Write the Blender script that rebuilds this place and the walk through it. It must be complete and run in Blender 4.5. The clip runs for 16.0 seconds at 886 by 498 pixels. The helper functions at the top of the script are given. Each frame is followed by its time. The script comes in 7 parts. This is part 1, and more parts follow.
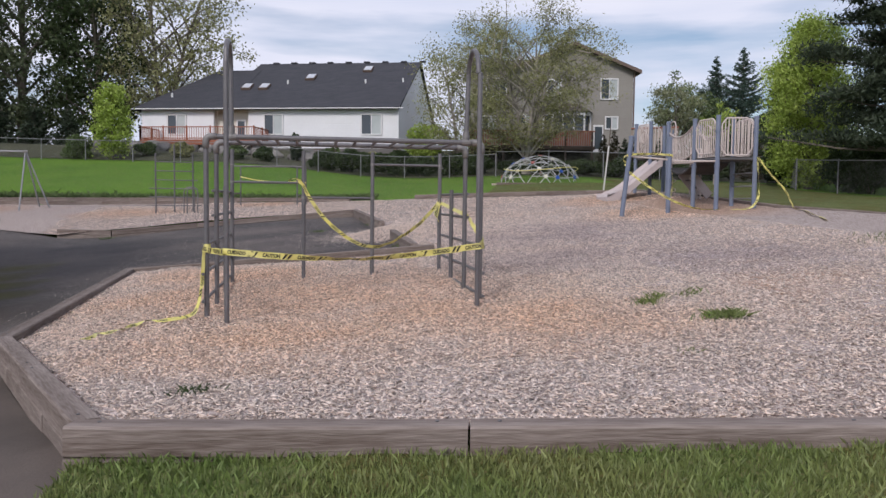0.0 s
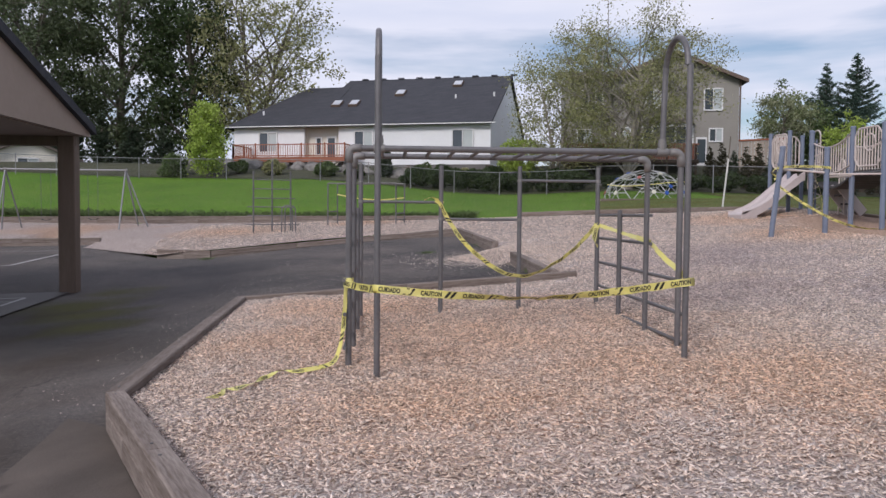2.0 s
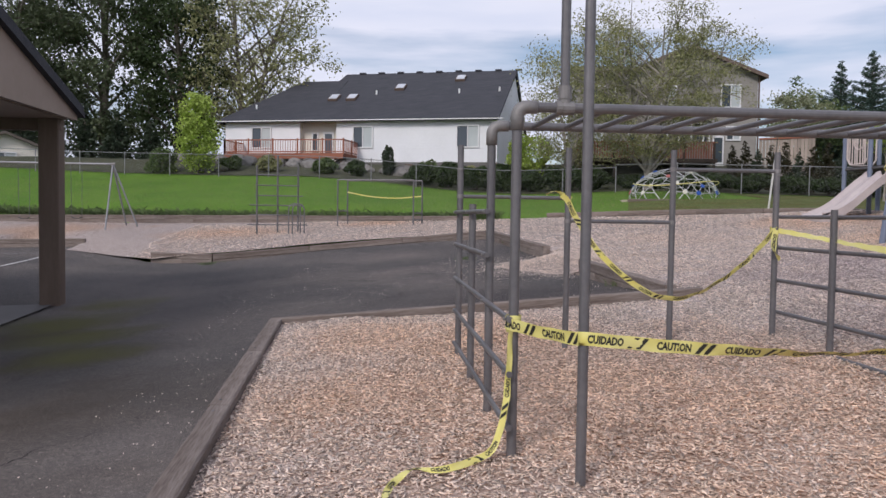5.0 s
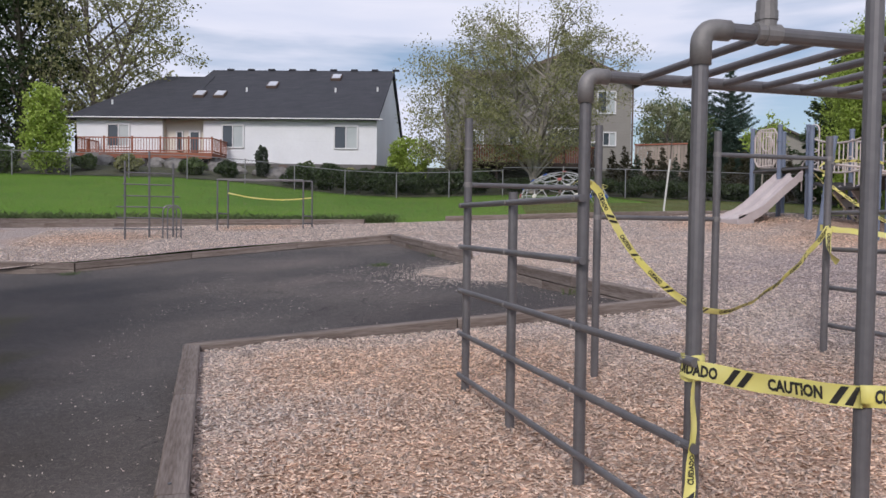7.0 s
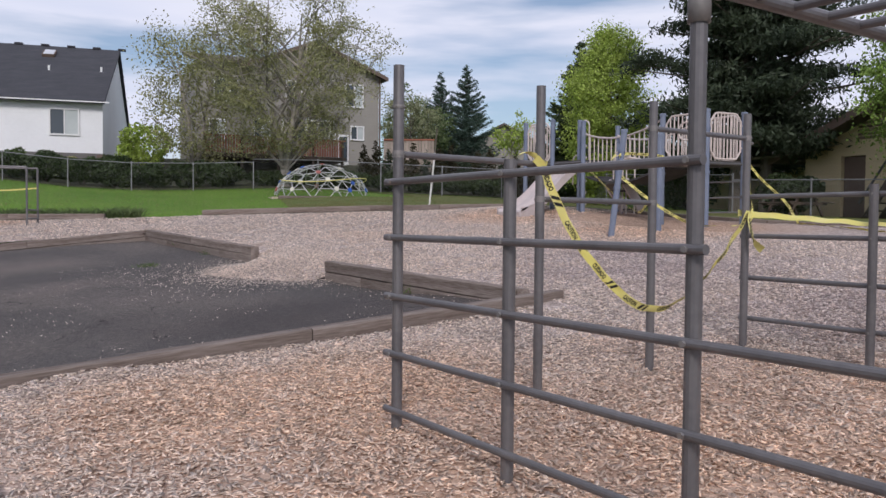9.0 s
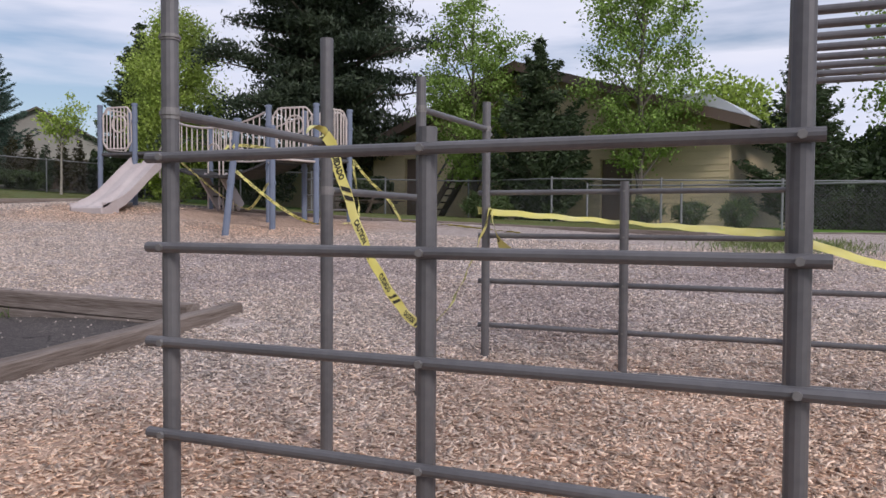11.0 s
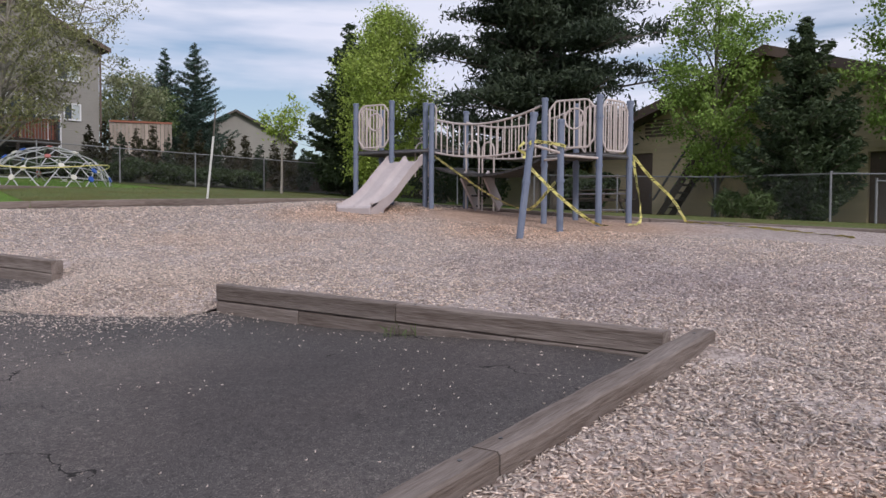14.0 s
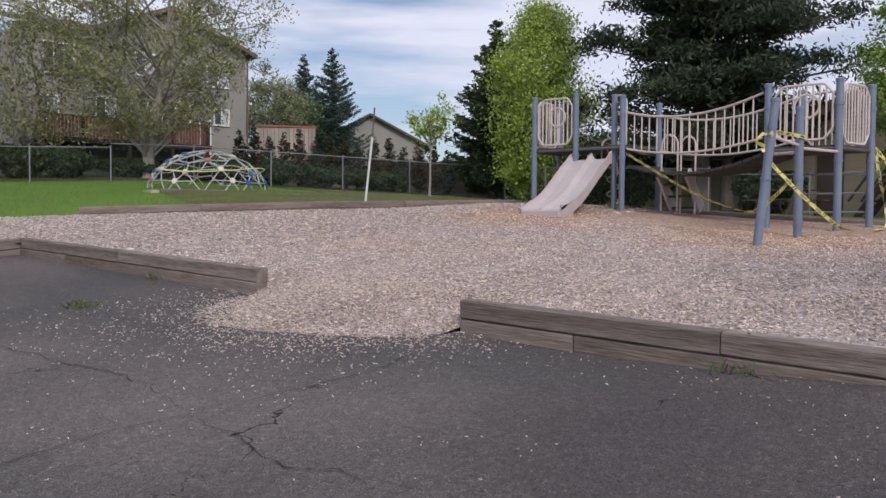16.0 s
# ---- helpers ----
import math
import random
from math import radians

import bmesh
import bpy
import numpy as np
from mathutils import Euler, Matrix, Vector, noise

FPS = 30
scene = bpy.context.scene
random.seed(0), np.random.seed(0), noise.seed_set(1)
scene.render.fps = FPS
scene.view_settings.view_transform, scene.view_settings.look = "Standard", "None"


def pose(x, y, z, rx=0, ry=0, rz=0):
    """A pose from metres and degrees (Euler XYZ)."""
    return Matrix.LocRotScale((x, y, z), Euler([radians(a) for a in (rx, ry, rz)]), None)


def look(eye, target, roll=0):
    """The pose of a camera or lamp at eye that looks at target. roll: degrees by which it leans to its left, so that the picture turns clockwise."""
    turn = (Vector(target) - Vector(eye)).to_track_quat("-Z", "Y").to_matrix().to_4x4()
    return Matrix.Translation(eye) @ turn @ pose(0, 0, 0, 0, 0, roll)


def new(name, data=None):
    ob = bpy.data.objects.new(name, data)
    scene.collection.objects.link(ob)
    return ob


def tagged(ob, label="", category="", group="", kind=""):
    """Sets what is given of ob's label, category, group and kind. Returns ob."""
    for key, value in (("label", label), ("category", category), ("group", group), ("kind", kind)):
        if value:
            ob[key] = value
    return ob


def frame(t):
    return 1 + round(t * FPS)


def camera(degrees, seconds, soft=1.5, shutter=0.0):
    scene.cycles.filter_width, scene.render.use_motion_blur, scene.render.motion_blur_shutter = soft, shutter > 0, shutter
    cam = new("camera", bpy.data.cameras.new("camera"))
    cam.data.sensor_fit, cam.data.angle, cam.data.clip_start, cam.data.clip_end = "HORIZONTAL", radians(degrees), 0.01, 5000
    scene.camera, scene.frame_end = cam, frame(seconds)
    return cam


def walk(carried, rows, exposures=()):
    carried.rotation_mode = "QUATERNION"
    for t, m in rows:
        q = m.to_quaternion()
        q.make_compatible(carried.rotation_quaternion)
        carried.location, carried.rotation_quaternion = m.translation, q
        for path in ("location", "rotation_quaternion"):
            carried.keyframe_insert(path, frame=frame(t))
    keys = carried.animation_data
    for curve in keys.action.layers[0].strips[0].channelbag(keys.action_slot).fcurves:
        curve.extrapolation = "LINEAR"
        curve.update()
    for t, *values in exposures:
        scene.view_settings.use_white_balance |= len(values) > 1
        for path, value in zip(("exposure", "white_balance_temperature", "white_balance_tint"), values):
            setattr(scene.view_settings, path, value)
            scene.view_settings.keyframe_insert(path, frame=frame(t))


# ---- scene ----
cam = camera(58.5, 16.0)

PATH = [
    (0, (1.222, -9.646, 1.396), (1.55, -7.677, 1.271), 0.7),
    (0.5, (1.003, -9.168, 1.438), (1.321, -7.197, 1.316), 0.6),
    (1, (0.88, -8.699, 1.445), (1.191, -6.726, 1.333), 0.5),
    (1.5, (0.687, -8.206, 1.473), (0.877, -6.217, 1.381), 0.5),
    (2, (0.404, -7.755, 1.463), (0.537, -5.761, 1.376), 0.5),
    (2.5, (0.169, -7.22, 1.467), (0.289, -5.226, 1.381), 0.5),
    (3, (-0.091, -6.823, 1.483), (-0.007, -4.826, 1.399), 0.5),
    (3.5, (-0.266, -6.281, 1.455), (-0.201, -4.284, 1.366), 0.6),
    (4, (-0.464, -5.756, 1.457), (-0.406, -3.758, 1.372), 0.6),
    (4.5, (-0.672, -5.252, 1.453), (-0.565, -3.256, 1.367), 0.7),
    (7, (-1.749, -2.718, 1.337), (-1.231, -0.788, 1.271), 0.8),
    (7.5, (-2.057, -2.239, 1.307), (-1.414, -0.346, 1.243), 0.6),
    (8, (-2.204, -1.81, 1.273), (-1.422, 0.029, 1.208), 0.4),
    (8.5, (-2.219, -1.277, 1.254), (-1.267, 0.481, 1.187), 0.2),
    (9, (-2.355, -0.808, 1.242), (-1.224, 0.841, 1.175), 0.5),
    (9.5, (-2.343, -0.323, 1.199), (-0.981, 1.14, 1.132), 0.6),
    (10, (-2.282, 0.162, 1.183), (-0.671, 1.344, 1.112), 0.3),
    (10.2, (-2.259, 0.349, 1.196), (-0.573, 1.424, 1.129), 0.4),
    (12.5, (-2.211, 2.471, 1.264), (-0.325, 3.132, 1.19), 0.4),
    (12.7, (-2.232, 2.667, 1.258), (-0.346, 3.329, 1.184), 0.5),
    (13, (-2.269, 2.869, 1.266), (-0.387, 3.542, 1.191), 0.1),
    (13.5, (-2.35, 3.394, 1.312), (-0.54, 4.242, 1.23), 0.2),
    (14, (-2.393, 3.914, 1.334), (-0.74, 5.036, 1.256), 0.4),
    (14.5, (-2.455, 4.407, 1.33), (-0.978, 5.753, 1.255), 0.4),
    (15, (-2.391, 4.943, 1.363), (-0.982, 6.36, 1.287), 0.3),
    (15.5, (-2.34, 5.447, 1.367), (-0.944, 6.876, 1.294), 0.4),
    (16, (-2.145, 5.925, 1.326), (-0.674, 7.278, 1.254), 0.4),
]
walk(cam, [(t, look(eye, target, roll)) for t, eye, target, roll in PATH], [(0, 0.42, 6200, 14), (16, 0.42, 6200, 14)])

# ---- world, sun, exposure ----
world = bpy.data.worlds.new("evening_sky")
scene.world = world
world.use_nodes = True
wn, wl = world.node_tree.nodes, world.node_tree.links
wn.clear()
sky = wn.new("ShaderNodeTexSky")
sky.sky_type = "NISHITA"
sky.sun_disc = False
sky.sun_elevation, sky.sun_rotation = radians(36), radians(215)
sky_bg = wn.new("ShaderNodeBackground")
sky_bg.inputs["Strength"].default_value = 0.07
wl.new(sky.outputs[0], sky_bg.inputs["Color"])
cloud_bg = wn.new("ShaderNodeBackground")
cloud_bg.inputs["Strength"].default_value = 0.74
coord = wn.new("ShaderNodeTexCoord")
squash = wn.new("ShaderNodeMapping")
squash.inputs["Scale"].default_value = (1.3, 1.3, 9.0)
squash.inputs["Location"].default_value = (0.35, 0.1, 0.55)
wl.new(coord.outputs["Generated"], squash.inputs["Vector"])
puff = wn.new("ShaderNodeTexNoise")
puff.inputs["Scale"].default_value = 1.35
puff.inputs["Detail"].default_value = 6.0
puff.inputs["Roughness"].default_value = 0.5
wl.new(squash.outputs[0], puff.inputs["Vector"])
cover = wn.new("ShaderNodeValToRGB")
cover.color_ramp.elements[0].position, cover.color_ramp.elements[0].color = 0.36, (0.12, 0.12, 0.12, 1)
cover.color_ramp.elements[1].position, cover.color_ramp.elements[1].color = 0.50, (1, 1, 1, 1)
wl.new(puff.outputs["Fac"], cover.inputs["Fac"])
shade = wn.new("ShaderNodeValToRGB")
shade.color_ramp.elements[0].position, shade.color_ramp.elements[0].color = 0.3, (0.70, 0.74, 0.86, 1)
shade.color_ramp.elements[1].position, shade.color_ramp.elements[1].color = 0.75, (0.86, 0.86, 0.93, 1)
billow = wn.new("ShaderNodeTexNoise")
billow.inputs["Scale"].default_value = 3.0
billow.inputs["Detail"].default_value = 5.0
wl.new(squash.outputs[0], billow.inputs["Vector"])
wl.new(billow.outputs["Fac"], shade.inputs["Fac"])
wl.new(shade.outputs[0], cloud_bg.inputs["Color"])
blend = wn.new("ShaderNodeMixShader")
wl.new(cover.outputs[0], blend.inputs[0])
wl.new(sky_bg.outputs[0], blend.inputs[1])
wl.new(cloud_bg.outputs[0], blend.inputs[2])
wout = wn.new("ShaderNodeOutputWorld")
wl.new(blend.outputs[0], wout.inputs[0])

sun_data = bpy.data.lights.new("sun", "SUN")
sun_data.energy, sun_data.angle, sun_data.color = 1.5, radians(14), (1.0, 0.93, 0.85)
sun = new("sun", sun_data)
sun.matrix_world = look((-30, -46, 40), (0, 0, 0))

# ---- materials ----


def material(name, base, other=None, rough=0.8, metal=0.0, grain=20.0, patch=0.8, bump=0.3, depth=0.01, stretch=(1, 1, 1), vary=0.0, spec=0.4, amount=0.5):
    """Base colour mixed with a second one by broad patches and fine grain; relief from the grain."""
    m = bpy.data.materials.new(name)
    m.use_nodes = True
    n, l = m.node_tree.nodes, m.node_tree.links
    b = n["Principled BSDF"]
    b.inputs["Roughness"].default_value, b.inputs["Metallic"].default_value = rough, metal
    b.inputs["Specular IOR Level"].default_value = spec
    other = other or tuple(c * 0.72 for c in base)
    tc = n.new("ShaderNodeTexCoord")
    mp = n.new("ShaderNodeMapping")
    mp.inputs["Scale"].default_value = stretch
    l.new(tc.outputs["Object"], mp.inputs["Vector"])
    fine = n.new("ShaderNodeTexNoise")
    fine.inputs["Scale"].default_value, fine.inputs["Detail"].default_value = grain, 5.0
    broad = n.new("ShaderNodeTexNoise")
    broad.inputs["Scale"].default_value, broad.inputs["Detail"].default_value = patch, 4.0
    l.new(mp.outputs[0], fine.inputs["Vector"])
    l.new(mp.outputs[0], broad.inputs["Vector"])
    add = n.new("ShaderNodeMath")
    add.operation = "MULTIPLY_ADD"
    l.new(fine.outputs["Fac"], add.inputs[0])
    add.inputs[1].default_value = amount
    l.new(broad.outputs["Fac"], add.inputs[2])
    ramp = n.new("ShaderNodeMapRange")
    ramp.inputs["From Min"].default_value, ramp.inputs["From Max"].default_value = 0.3 + amount * 0.35, 0.7 + amount * 0.65
    l.new(add.outputs[0], ramp.inputs["Value"])
    mix = n.new("ShaderNodeMix")
    mix.data_type = "RGBA"
    mix.inputs["A"].default_value, mix.inputs["B"].default_value = (*base, 1), (*other, 1)
    l.new(ramp.outputs[0], mix.inputs["Factor"])
    last = mix.outputs["Result"]
    if vary:
        geo = n.new("ShaderNodeNewGeometry")
        info = n.new("ShaderNodeObjectInfo")
        both = n.new("ShaderNodeMath")
        both.operation = "ADD"
        l.new(geo.outputs["Random Per Island"], both.inputs[0])
        l.new(info.outputs["Random"], both.inputs[1])
        fr = n.new("ShaderNodeMath")
        fr.operation = "FRACT"
        l.new(both.outputs[0], fr.inputs[0])
        rr = n.new("ShaderNodeMapRange")
        rr.inputs["To Min"].default_value, rr.inputs["To Max"].default_value = 1 - vary, 1 + vary
        l.new(fr.outputs[0], rr.inputs["Value"])
        hsv = n.new("ShaderNodeHueSaturation")
        l.new(rr.outputs[0], hsv.inputs["Value"])
        l.new(last, hsv.inputs["Color"])
        last = hsv.outputs["Color"]
    l.new(last, b.inputs["Base Color"])
    if bump:
        bp = n.new("ShaderNodeBump")
        bp.inputs["Strength"].default_value, bp.inputs["Distance"].default_value = bump, depth
        l.new(fine.outputs["Fac"], bp.inputs["Height"])
        l.new(bp.outputs[0], b.inputs["Normal"])
    return m


def ground_material(name, colours, cell, bump, patch_colour, patch_scale=0.25, rough=0.9, patch_range=(0.48, 0.62), stains=None, depth=0.02):
    """Loose or rough ground: cells of varied colour, with broad patches of another tone."""
    m = bpy.data.materials.new(name)
    m.use_nodes = True
    n, l = m.node_tree.nodes, m.node_tree.links
    b = n["Principled BSDF"]
    b.inputs["Roughness"].default_value = rough
    b.inputs["Specular IOR Level"].default_value = 0.25
    tc = n.new("ShaderNodeTexCoord")
    warp = n.new("ShaderNodeTexNoise")
    warp.inputs["Scale"].default_value, warp.inputs["Detail"].default_value = cell * 0.6, 2.0
    l.new(tc.outputs["Object"], warp.inputs["Vector"])
    bend = n.new("ShaderNodeMix")
    bend.data_type = "RGBA"
    bend.blend_type = "LINEAR_LIGHT"
    bend.inputs["Factor"].default_value = 0.06
    l.new(tc.outputs["Object"], bend.inputs["A"])
    l.new(warp.outputs["Color"], bend.inputs["B"])
    vor = n.new("ShaderNodeTexVoronoi")
    vor.inputs["Scale"].default_value = cell
    l.new(bend.outputs["Result"], vor.inputs["Vector"])
    sep = n.new("ShaderNodeSeparateColor")
    l.new(vor.outputs["Color"], sep.inputs[0])
    ramp = n.new("ShaderNodeValToRGB")
    while len(ramp.color_ramp.elements) < len(colours):
        ramp.color_ramp.elements.new(0.5)
    for i, c in enumerate(colours):
        ramp.color_ramp.elements[i].position = i / (len(colours) - 1)
        ramp.color_ramp.elements[i].color = (*c, 1)
    l.new(sep.outputs[0], ramp.inputs["Fac"])
    broad = n.new("ShaderNodeTexNoise")
    broad.inputs["Scale"].default_value, broad.inputs["Detail"].default_value = patch_scale, 5.0
    l.new(tc.outputs["Object"], broad.inputs["Vector"])
    pr = n.new("ShaderNodeMapRange")
    pr.inputs["From Min"].default_value, pr.inputs["From Max"].default_value = patch_range
    l.new(broad.outputs["Fac"], pr.inputs["Value"])
    factor = pr.outputs[0]
    if stains:
        # worn hollows under the play equipment: (x, y, radius)
        for x, y, r in stains:
            dist = n.new("ShaderNodeVectorMath")
            dist.operation = "DISTANCE"
            dist.inputs[1].default_value = (x, y, 0)
            flat = n.new("ShaderNodeVectorMath")
            flat.operation = "MULTIPLY"
            flat.inputs[1].default_value = (1, 1, 0)
            l.new(tc.outputs["Object"], flat.inputs[0])
            l.new(flat.outputs[0], dist.inputs[0])
            wob = n.new("ShaderNodeMath")
            wob.operation = "MULTIPLY_ADD"
            l.new(broad.outputs["Fac"], wob.inputs[0])
            wob.inputs[1].default_value = r * 1.6
            l.new(dist.outputs["Value"], wob.inputs[2])
            near = n.new("ShaderNodeMapRange")
            near.inputs["From Min"].default_value, near.inputs["From Max"].default_value = r * 1.3, r * 2.1
            near.inputs["To Min"].default_value, near.inputs["To Max"].default_value = 1, 0
            l.new(wob.outputs[0], near.inputs["Value"])
            big = n.new("ShaderNodeMath")
            big.operation = "MAXIMUM"
            l.new(factor, big.inputs[0])
            l.new(near.outputs[0], big.inputs[1])
            factor = big.outputs[0]
    mix = n.new("ShaderNodeMix")
    mix.data_type = "RGBA"
    mix.blend_type = "MULTIPLY"
    l.new(factor, mix.inputs["Factor"])
    l.new(ramp.outputs[0], mix.inputs["A"])
    mix.inputs["B"].default_value = (*patch_colour, 1)
    l.new(mix.outputs["Result"], b.inputs["Base Color"])
    bp = n.new("ShaderNodeBump")
    bp.inputs["Strength"].default_value, bp.inputs["Distance"].default_value = bump, depth
    l.new(sep.outputs[1], bp.inputs["Height"])
    l.new(bp.outputs[0], b.inputs["Normal"])
    return m


WARM = [(1.0, -1.7, 2.0), (3.4, -1.9, 1.8), (-0.6, 1.6, 1.7), (-0.7, 4.2, 1.3), (1.3, 0.9, 3.0), (2.8, -0.8, 1.9), (0.2, 3.6, 1.8), (-6.0, 24.5, 2.2), (-13.5, 28.0, 2.6), (-0.6, 26.2, 1.6), (11.0, 10.6, 2.4), (10.8, 15.2, 1.8), (13.0, 12.6, 2.2)]
CHIPS = ground_material("wood_chips", [(0.14, 0.108, 0.096), (0.46, 0.385, 0.35), (0.32, 0.26, 0.235), (0.62, 0.525, 0.485), (0.24, 0.19, 0.17), (0.68, 0.585, 0.54)], 38, 0.9, (1.08, 0.90, 0.74), 0.22, patch_range=(0.60, 0.75), stains=WARM, depth=0.03)
ASPHALT = ground_material("asphalt", [(0.050, 0.046, 0.046), (0.102, 0.094, 0.094), (0.148, 0.136, 0.132), (0.066, 0.06, 0.06), (0.27, 0.245, 0.23)], 80, 0.9, (1.5, 1.43, 1.36), 0.30, patch_range=(0.42, 0.66), depth=0.012)
LAWN = ground_material("lawn_turf", [(0.075, 0.15, 0.016), (0.12, 0.225, 0.024), (0.15, 0.27, 0.034), (0.10, 0.19, 0.022)], 34, 0.8, (0.75, 0.85, 0.8), 0.3, patch_range=(0.4, 0.65), depth=0.03)
DIRT = material("bare_soil", (0.06, 0.048, 0.04), (0.125, 0.10, 0.085), grain=60, patch=1.2, bump=0.6)
CONCRETE = material("concrete_slab", (0.11, 0.103, 0.10), (0.165, 0.155, 0.15), grain=50, patch=0.7, bump=0.2, depth=0.004)
BLADE = material("grass_blades", (0.095, 0.155, 0.032), (0.20, 0.215, 0.08), rough=0.6, grain=3, patch=0.9, bump=0, vary=0.35)
FLAKE = material("wood_flakes", (0.74, 0.64, 0.585), (0.76, 0.63, 0.54), rough=0.9, grain=3, patch=0.35, bump=0, vary=0.46, spec=0.15)
TIMBER = material("weathered_timber", (0.10, 0.072, 0.058), (0.28, 0.235, 0.21), rough=0.9, grain=11, patch=1.3, bump=0.8, depth=0.012, stretch=(0.5, 6, 6), vary=0.15, amount=0.9)
def crack_asphalt():
    """Fine wandering cracks across the old asphalt."""
    n, l = ASPHALT.node_tree.nodes, ASPHALT.node_tree.links
    b = n["Principled BSDF"]
    tc = n.new("ShaderNodeTexCoord")
    wob = n.new("ShaderNodeTexNoise")
    wob.inputs["Scale"].default_value, wob.inputs["Detail"].default_value = 2.2, 6.0
    l.new(tc.outputs["Object"], wob.inputs["Vector"])
    bend = n.new("ShaderNodeMix")
    bend.data_type, bend.blend_type = "RGBA", "LINEAR_LIGHT"
    bend.inputs["Factor"].default_value = 0.35
    l.new(tc.outputs["Object"], bend.inputs["A"])
    l.new(wob.outputs["Color"], bend.inputs["B"])
    vor = n.new("ShaderNodeTexVoronoi")
    vor.feature = "DISTANCE_TO_EDGE"
    vor.inputs["Scale"].default_value = 0.33
    l.new(bend.outputs["Result"], vor.inputs["Vector"])
    gap = n.new("ShaderNodeTexNoise")
    gap.inputs["Scale"].default_value = 0.8
    l.new(tc.outputs["Object"], gap.inputs["Vector"])
    width = n.new("ShaderNodeMapRange")
    width.inputs["From Min"].default_value, width.inputs["From Max"].default_value = 0.49, 0.60
    width.inputs["To Min"].default_value, width.inputs["To Max"].default_value = 0.0, 0.0021
    l.new(gap.outputs["Fac"], width.inputs["Value"])
    less = n.new("ShaderNodeMath")
    less.operation = "LESS_THAN"
    l.new(vor.outputs["Distance"], less.inputs[0])
    l.new(width.outputs[0], less.inputs[1])
    mix = n.new("ShaderNodeMix")
    mix.data_type = "RGBA"
    l.new(less.outputs[0], mix.inputs["Factor"])
    l.new(b.inputs["Base Color"].links[0].from_socket, mix.inputs["A"])
    mix.inputs["B"].default_value = (0.028, 0.026, 0.024, 1)
    l.new(mix.outputs["Result"], b.inputs["Base Color"])


crack_asphalt()


def patch_tint(m, spots, colour, mode="MULTIPLY"):
    """Tint irregular patches round plan points (x, y, radius): scuffed chips, moss on the asphalt."""
    n, l = m.node_tree.nodes, m.node_tree.links
    b = n["Principled BSDF"]
    tc = n.new("ShaderNodeTexCoord")
    flat = n.new("ShaderNodeVectorMath")
    flat.operation = "MULTIPLY"
    flat.inputs[1].default_value = (1, 1, 0)
    l.new(tc.outputs["Object"], flat.inputs[0])
    broad = n.new("ShaderNodeTexNoise")
    broad.inputs["Scale"].default_value, broad.inputs["Detail"].default_value = 0.9, 6.0
    l.new(flat.outputs[0], broad.inputs["Vector"])
    factor = None
    for x, y, r in spots:
        dist = n.new("ShaderNodeVectorMath")
        dist.operation = "DISTANCE"
        dist.inputs[1].default_value = (x, y, 0)
        l.new(flat.outputs[0], dist.inputs[0])
        wob = n.new("ShaderNodeMath")
        wob.operation = "MULTIPLY_ADD"
        l.new(broad.outputs["Fac"], wob.inputs[0])
        wob.inputs[1].default_value = r * 1.7
        l.new(dist.outputs["Value"], wob.inputs[2])
        near = n.new("ShaderNodeMapRange")
        near.inputs["From Min"].default_value, near.inputs["From Max"].default_value = r * 1.0, r * 2.1
        near.inputs["To Min"].default_value, near.inputs["To Max"].default_value = 0.9, 0
        l.new(wob.outputs[0], near.inputs["Value"])
        if factor is None:
            factor = near.outputs[0]
        else:
            big = n.new("ShaderNodeMath")
            big.operation = "MAXIMUM"
            l.new(factor, big.inputs[0])
            l.new(near.outputs[0], big.inputs[1])
            factor = big.outputs[0]
    mix = n.new("ShaderNodeMix")
    mix.data_type, mix.blend_type = "RGBA", mode
    l.new(factor, mix.inputs["Factor"])
    l.new(b.inputs["Base Color"].links[0].from_socket, mix.inputs["A"])
    mix.inputs["B"].default_value = (*colour, 1)
    l.new(mix.outputs["Result"], b.inputs["Base Color"])


patch_tint(FLAKE, WARM, (1.08, 0.94, 0.81))
# chips and flakes tinted darker and slightly bluer around these plan points
GREY_CHIPS = [(6.2, 6.6, 2.4), (5.4, 3.3, 1.7), (7.3, 8.2, 2.0), (7.6, 1.8, 2.0)]
patch_tint(FLAKE, GREY_CHIPS, (0.76, 0.75, 0.80))
patch_tint(CHIPS, GREY_CHIPS, (0.76, 0.75, 0.80))
patch_tint(ASPHALT, [(-6.4, 8.6, 1.5), (-5.4, 6.2, 1.7), (-4.2, 3.4, 1.8), (-5.6, 1.0, 2.6), (-3.4, -1.2, 1.6)], (0.55, 0.50, 0.44))
patch_tint(ASPHALT, [(0.2, 10.8, 1.3), (-0.3, 12.6, 1.0), (-0.6, 16.5, 1.6)], (1.25, 1.22, 1.2))
patch_tint(ASPHALT, [(2.4, 7.2, 2.2), (1.0, 7.6, 1.8)], (0.72, 0.69, 0.70))
patch_tint(ASPHALT, [(-6.3, 9.6, 1.3), (-6.0, 11.6, 0.8), (-5.5, 8.0, 1.1), (-4.9, 6.4, 0.9)], (0.12, 0.115, 0.04), "MIX")
BANK = material("weedy_dark_bank", (0.04, 0.045, 0.025), (0.085, 0.085, 0.05), rough=0.95, grain=9, patch=0.8, bump=0.8, depth=0.06)
GALV = material("dull_galvanised_pipe", (0.125, 0.12, 0.126), (0.19, 0.182, 0.186), rough=0.45, metal=0.4, grain=30, patch=2.5, bump=0.12, depth=0.002)
FITTING = material("cast_fitting", (0.19, 0.185, 0.18), (0.27, 0.255, 0.25), rough=0.6, metal=0.4, grain=60, patch=5, bump=0.25, depth=0.002)
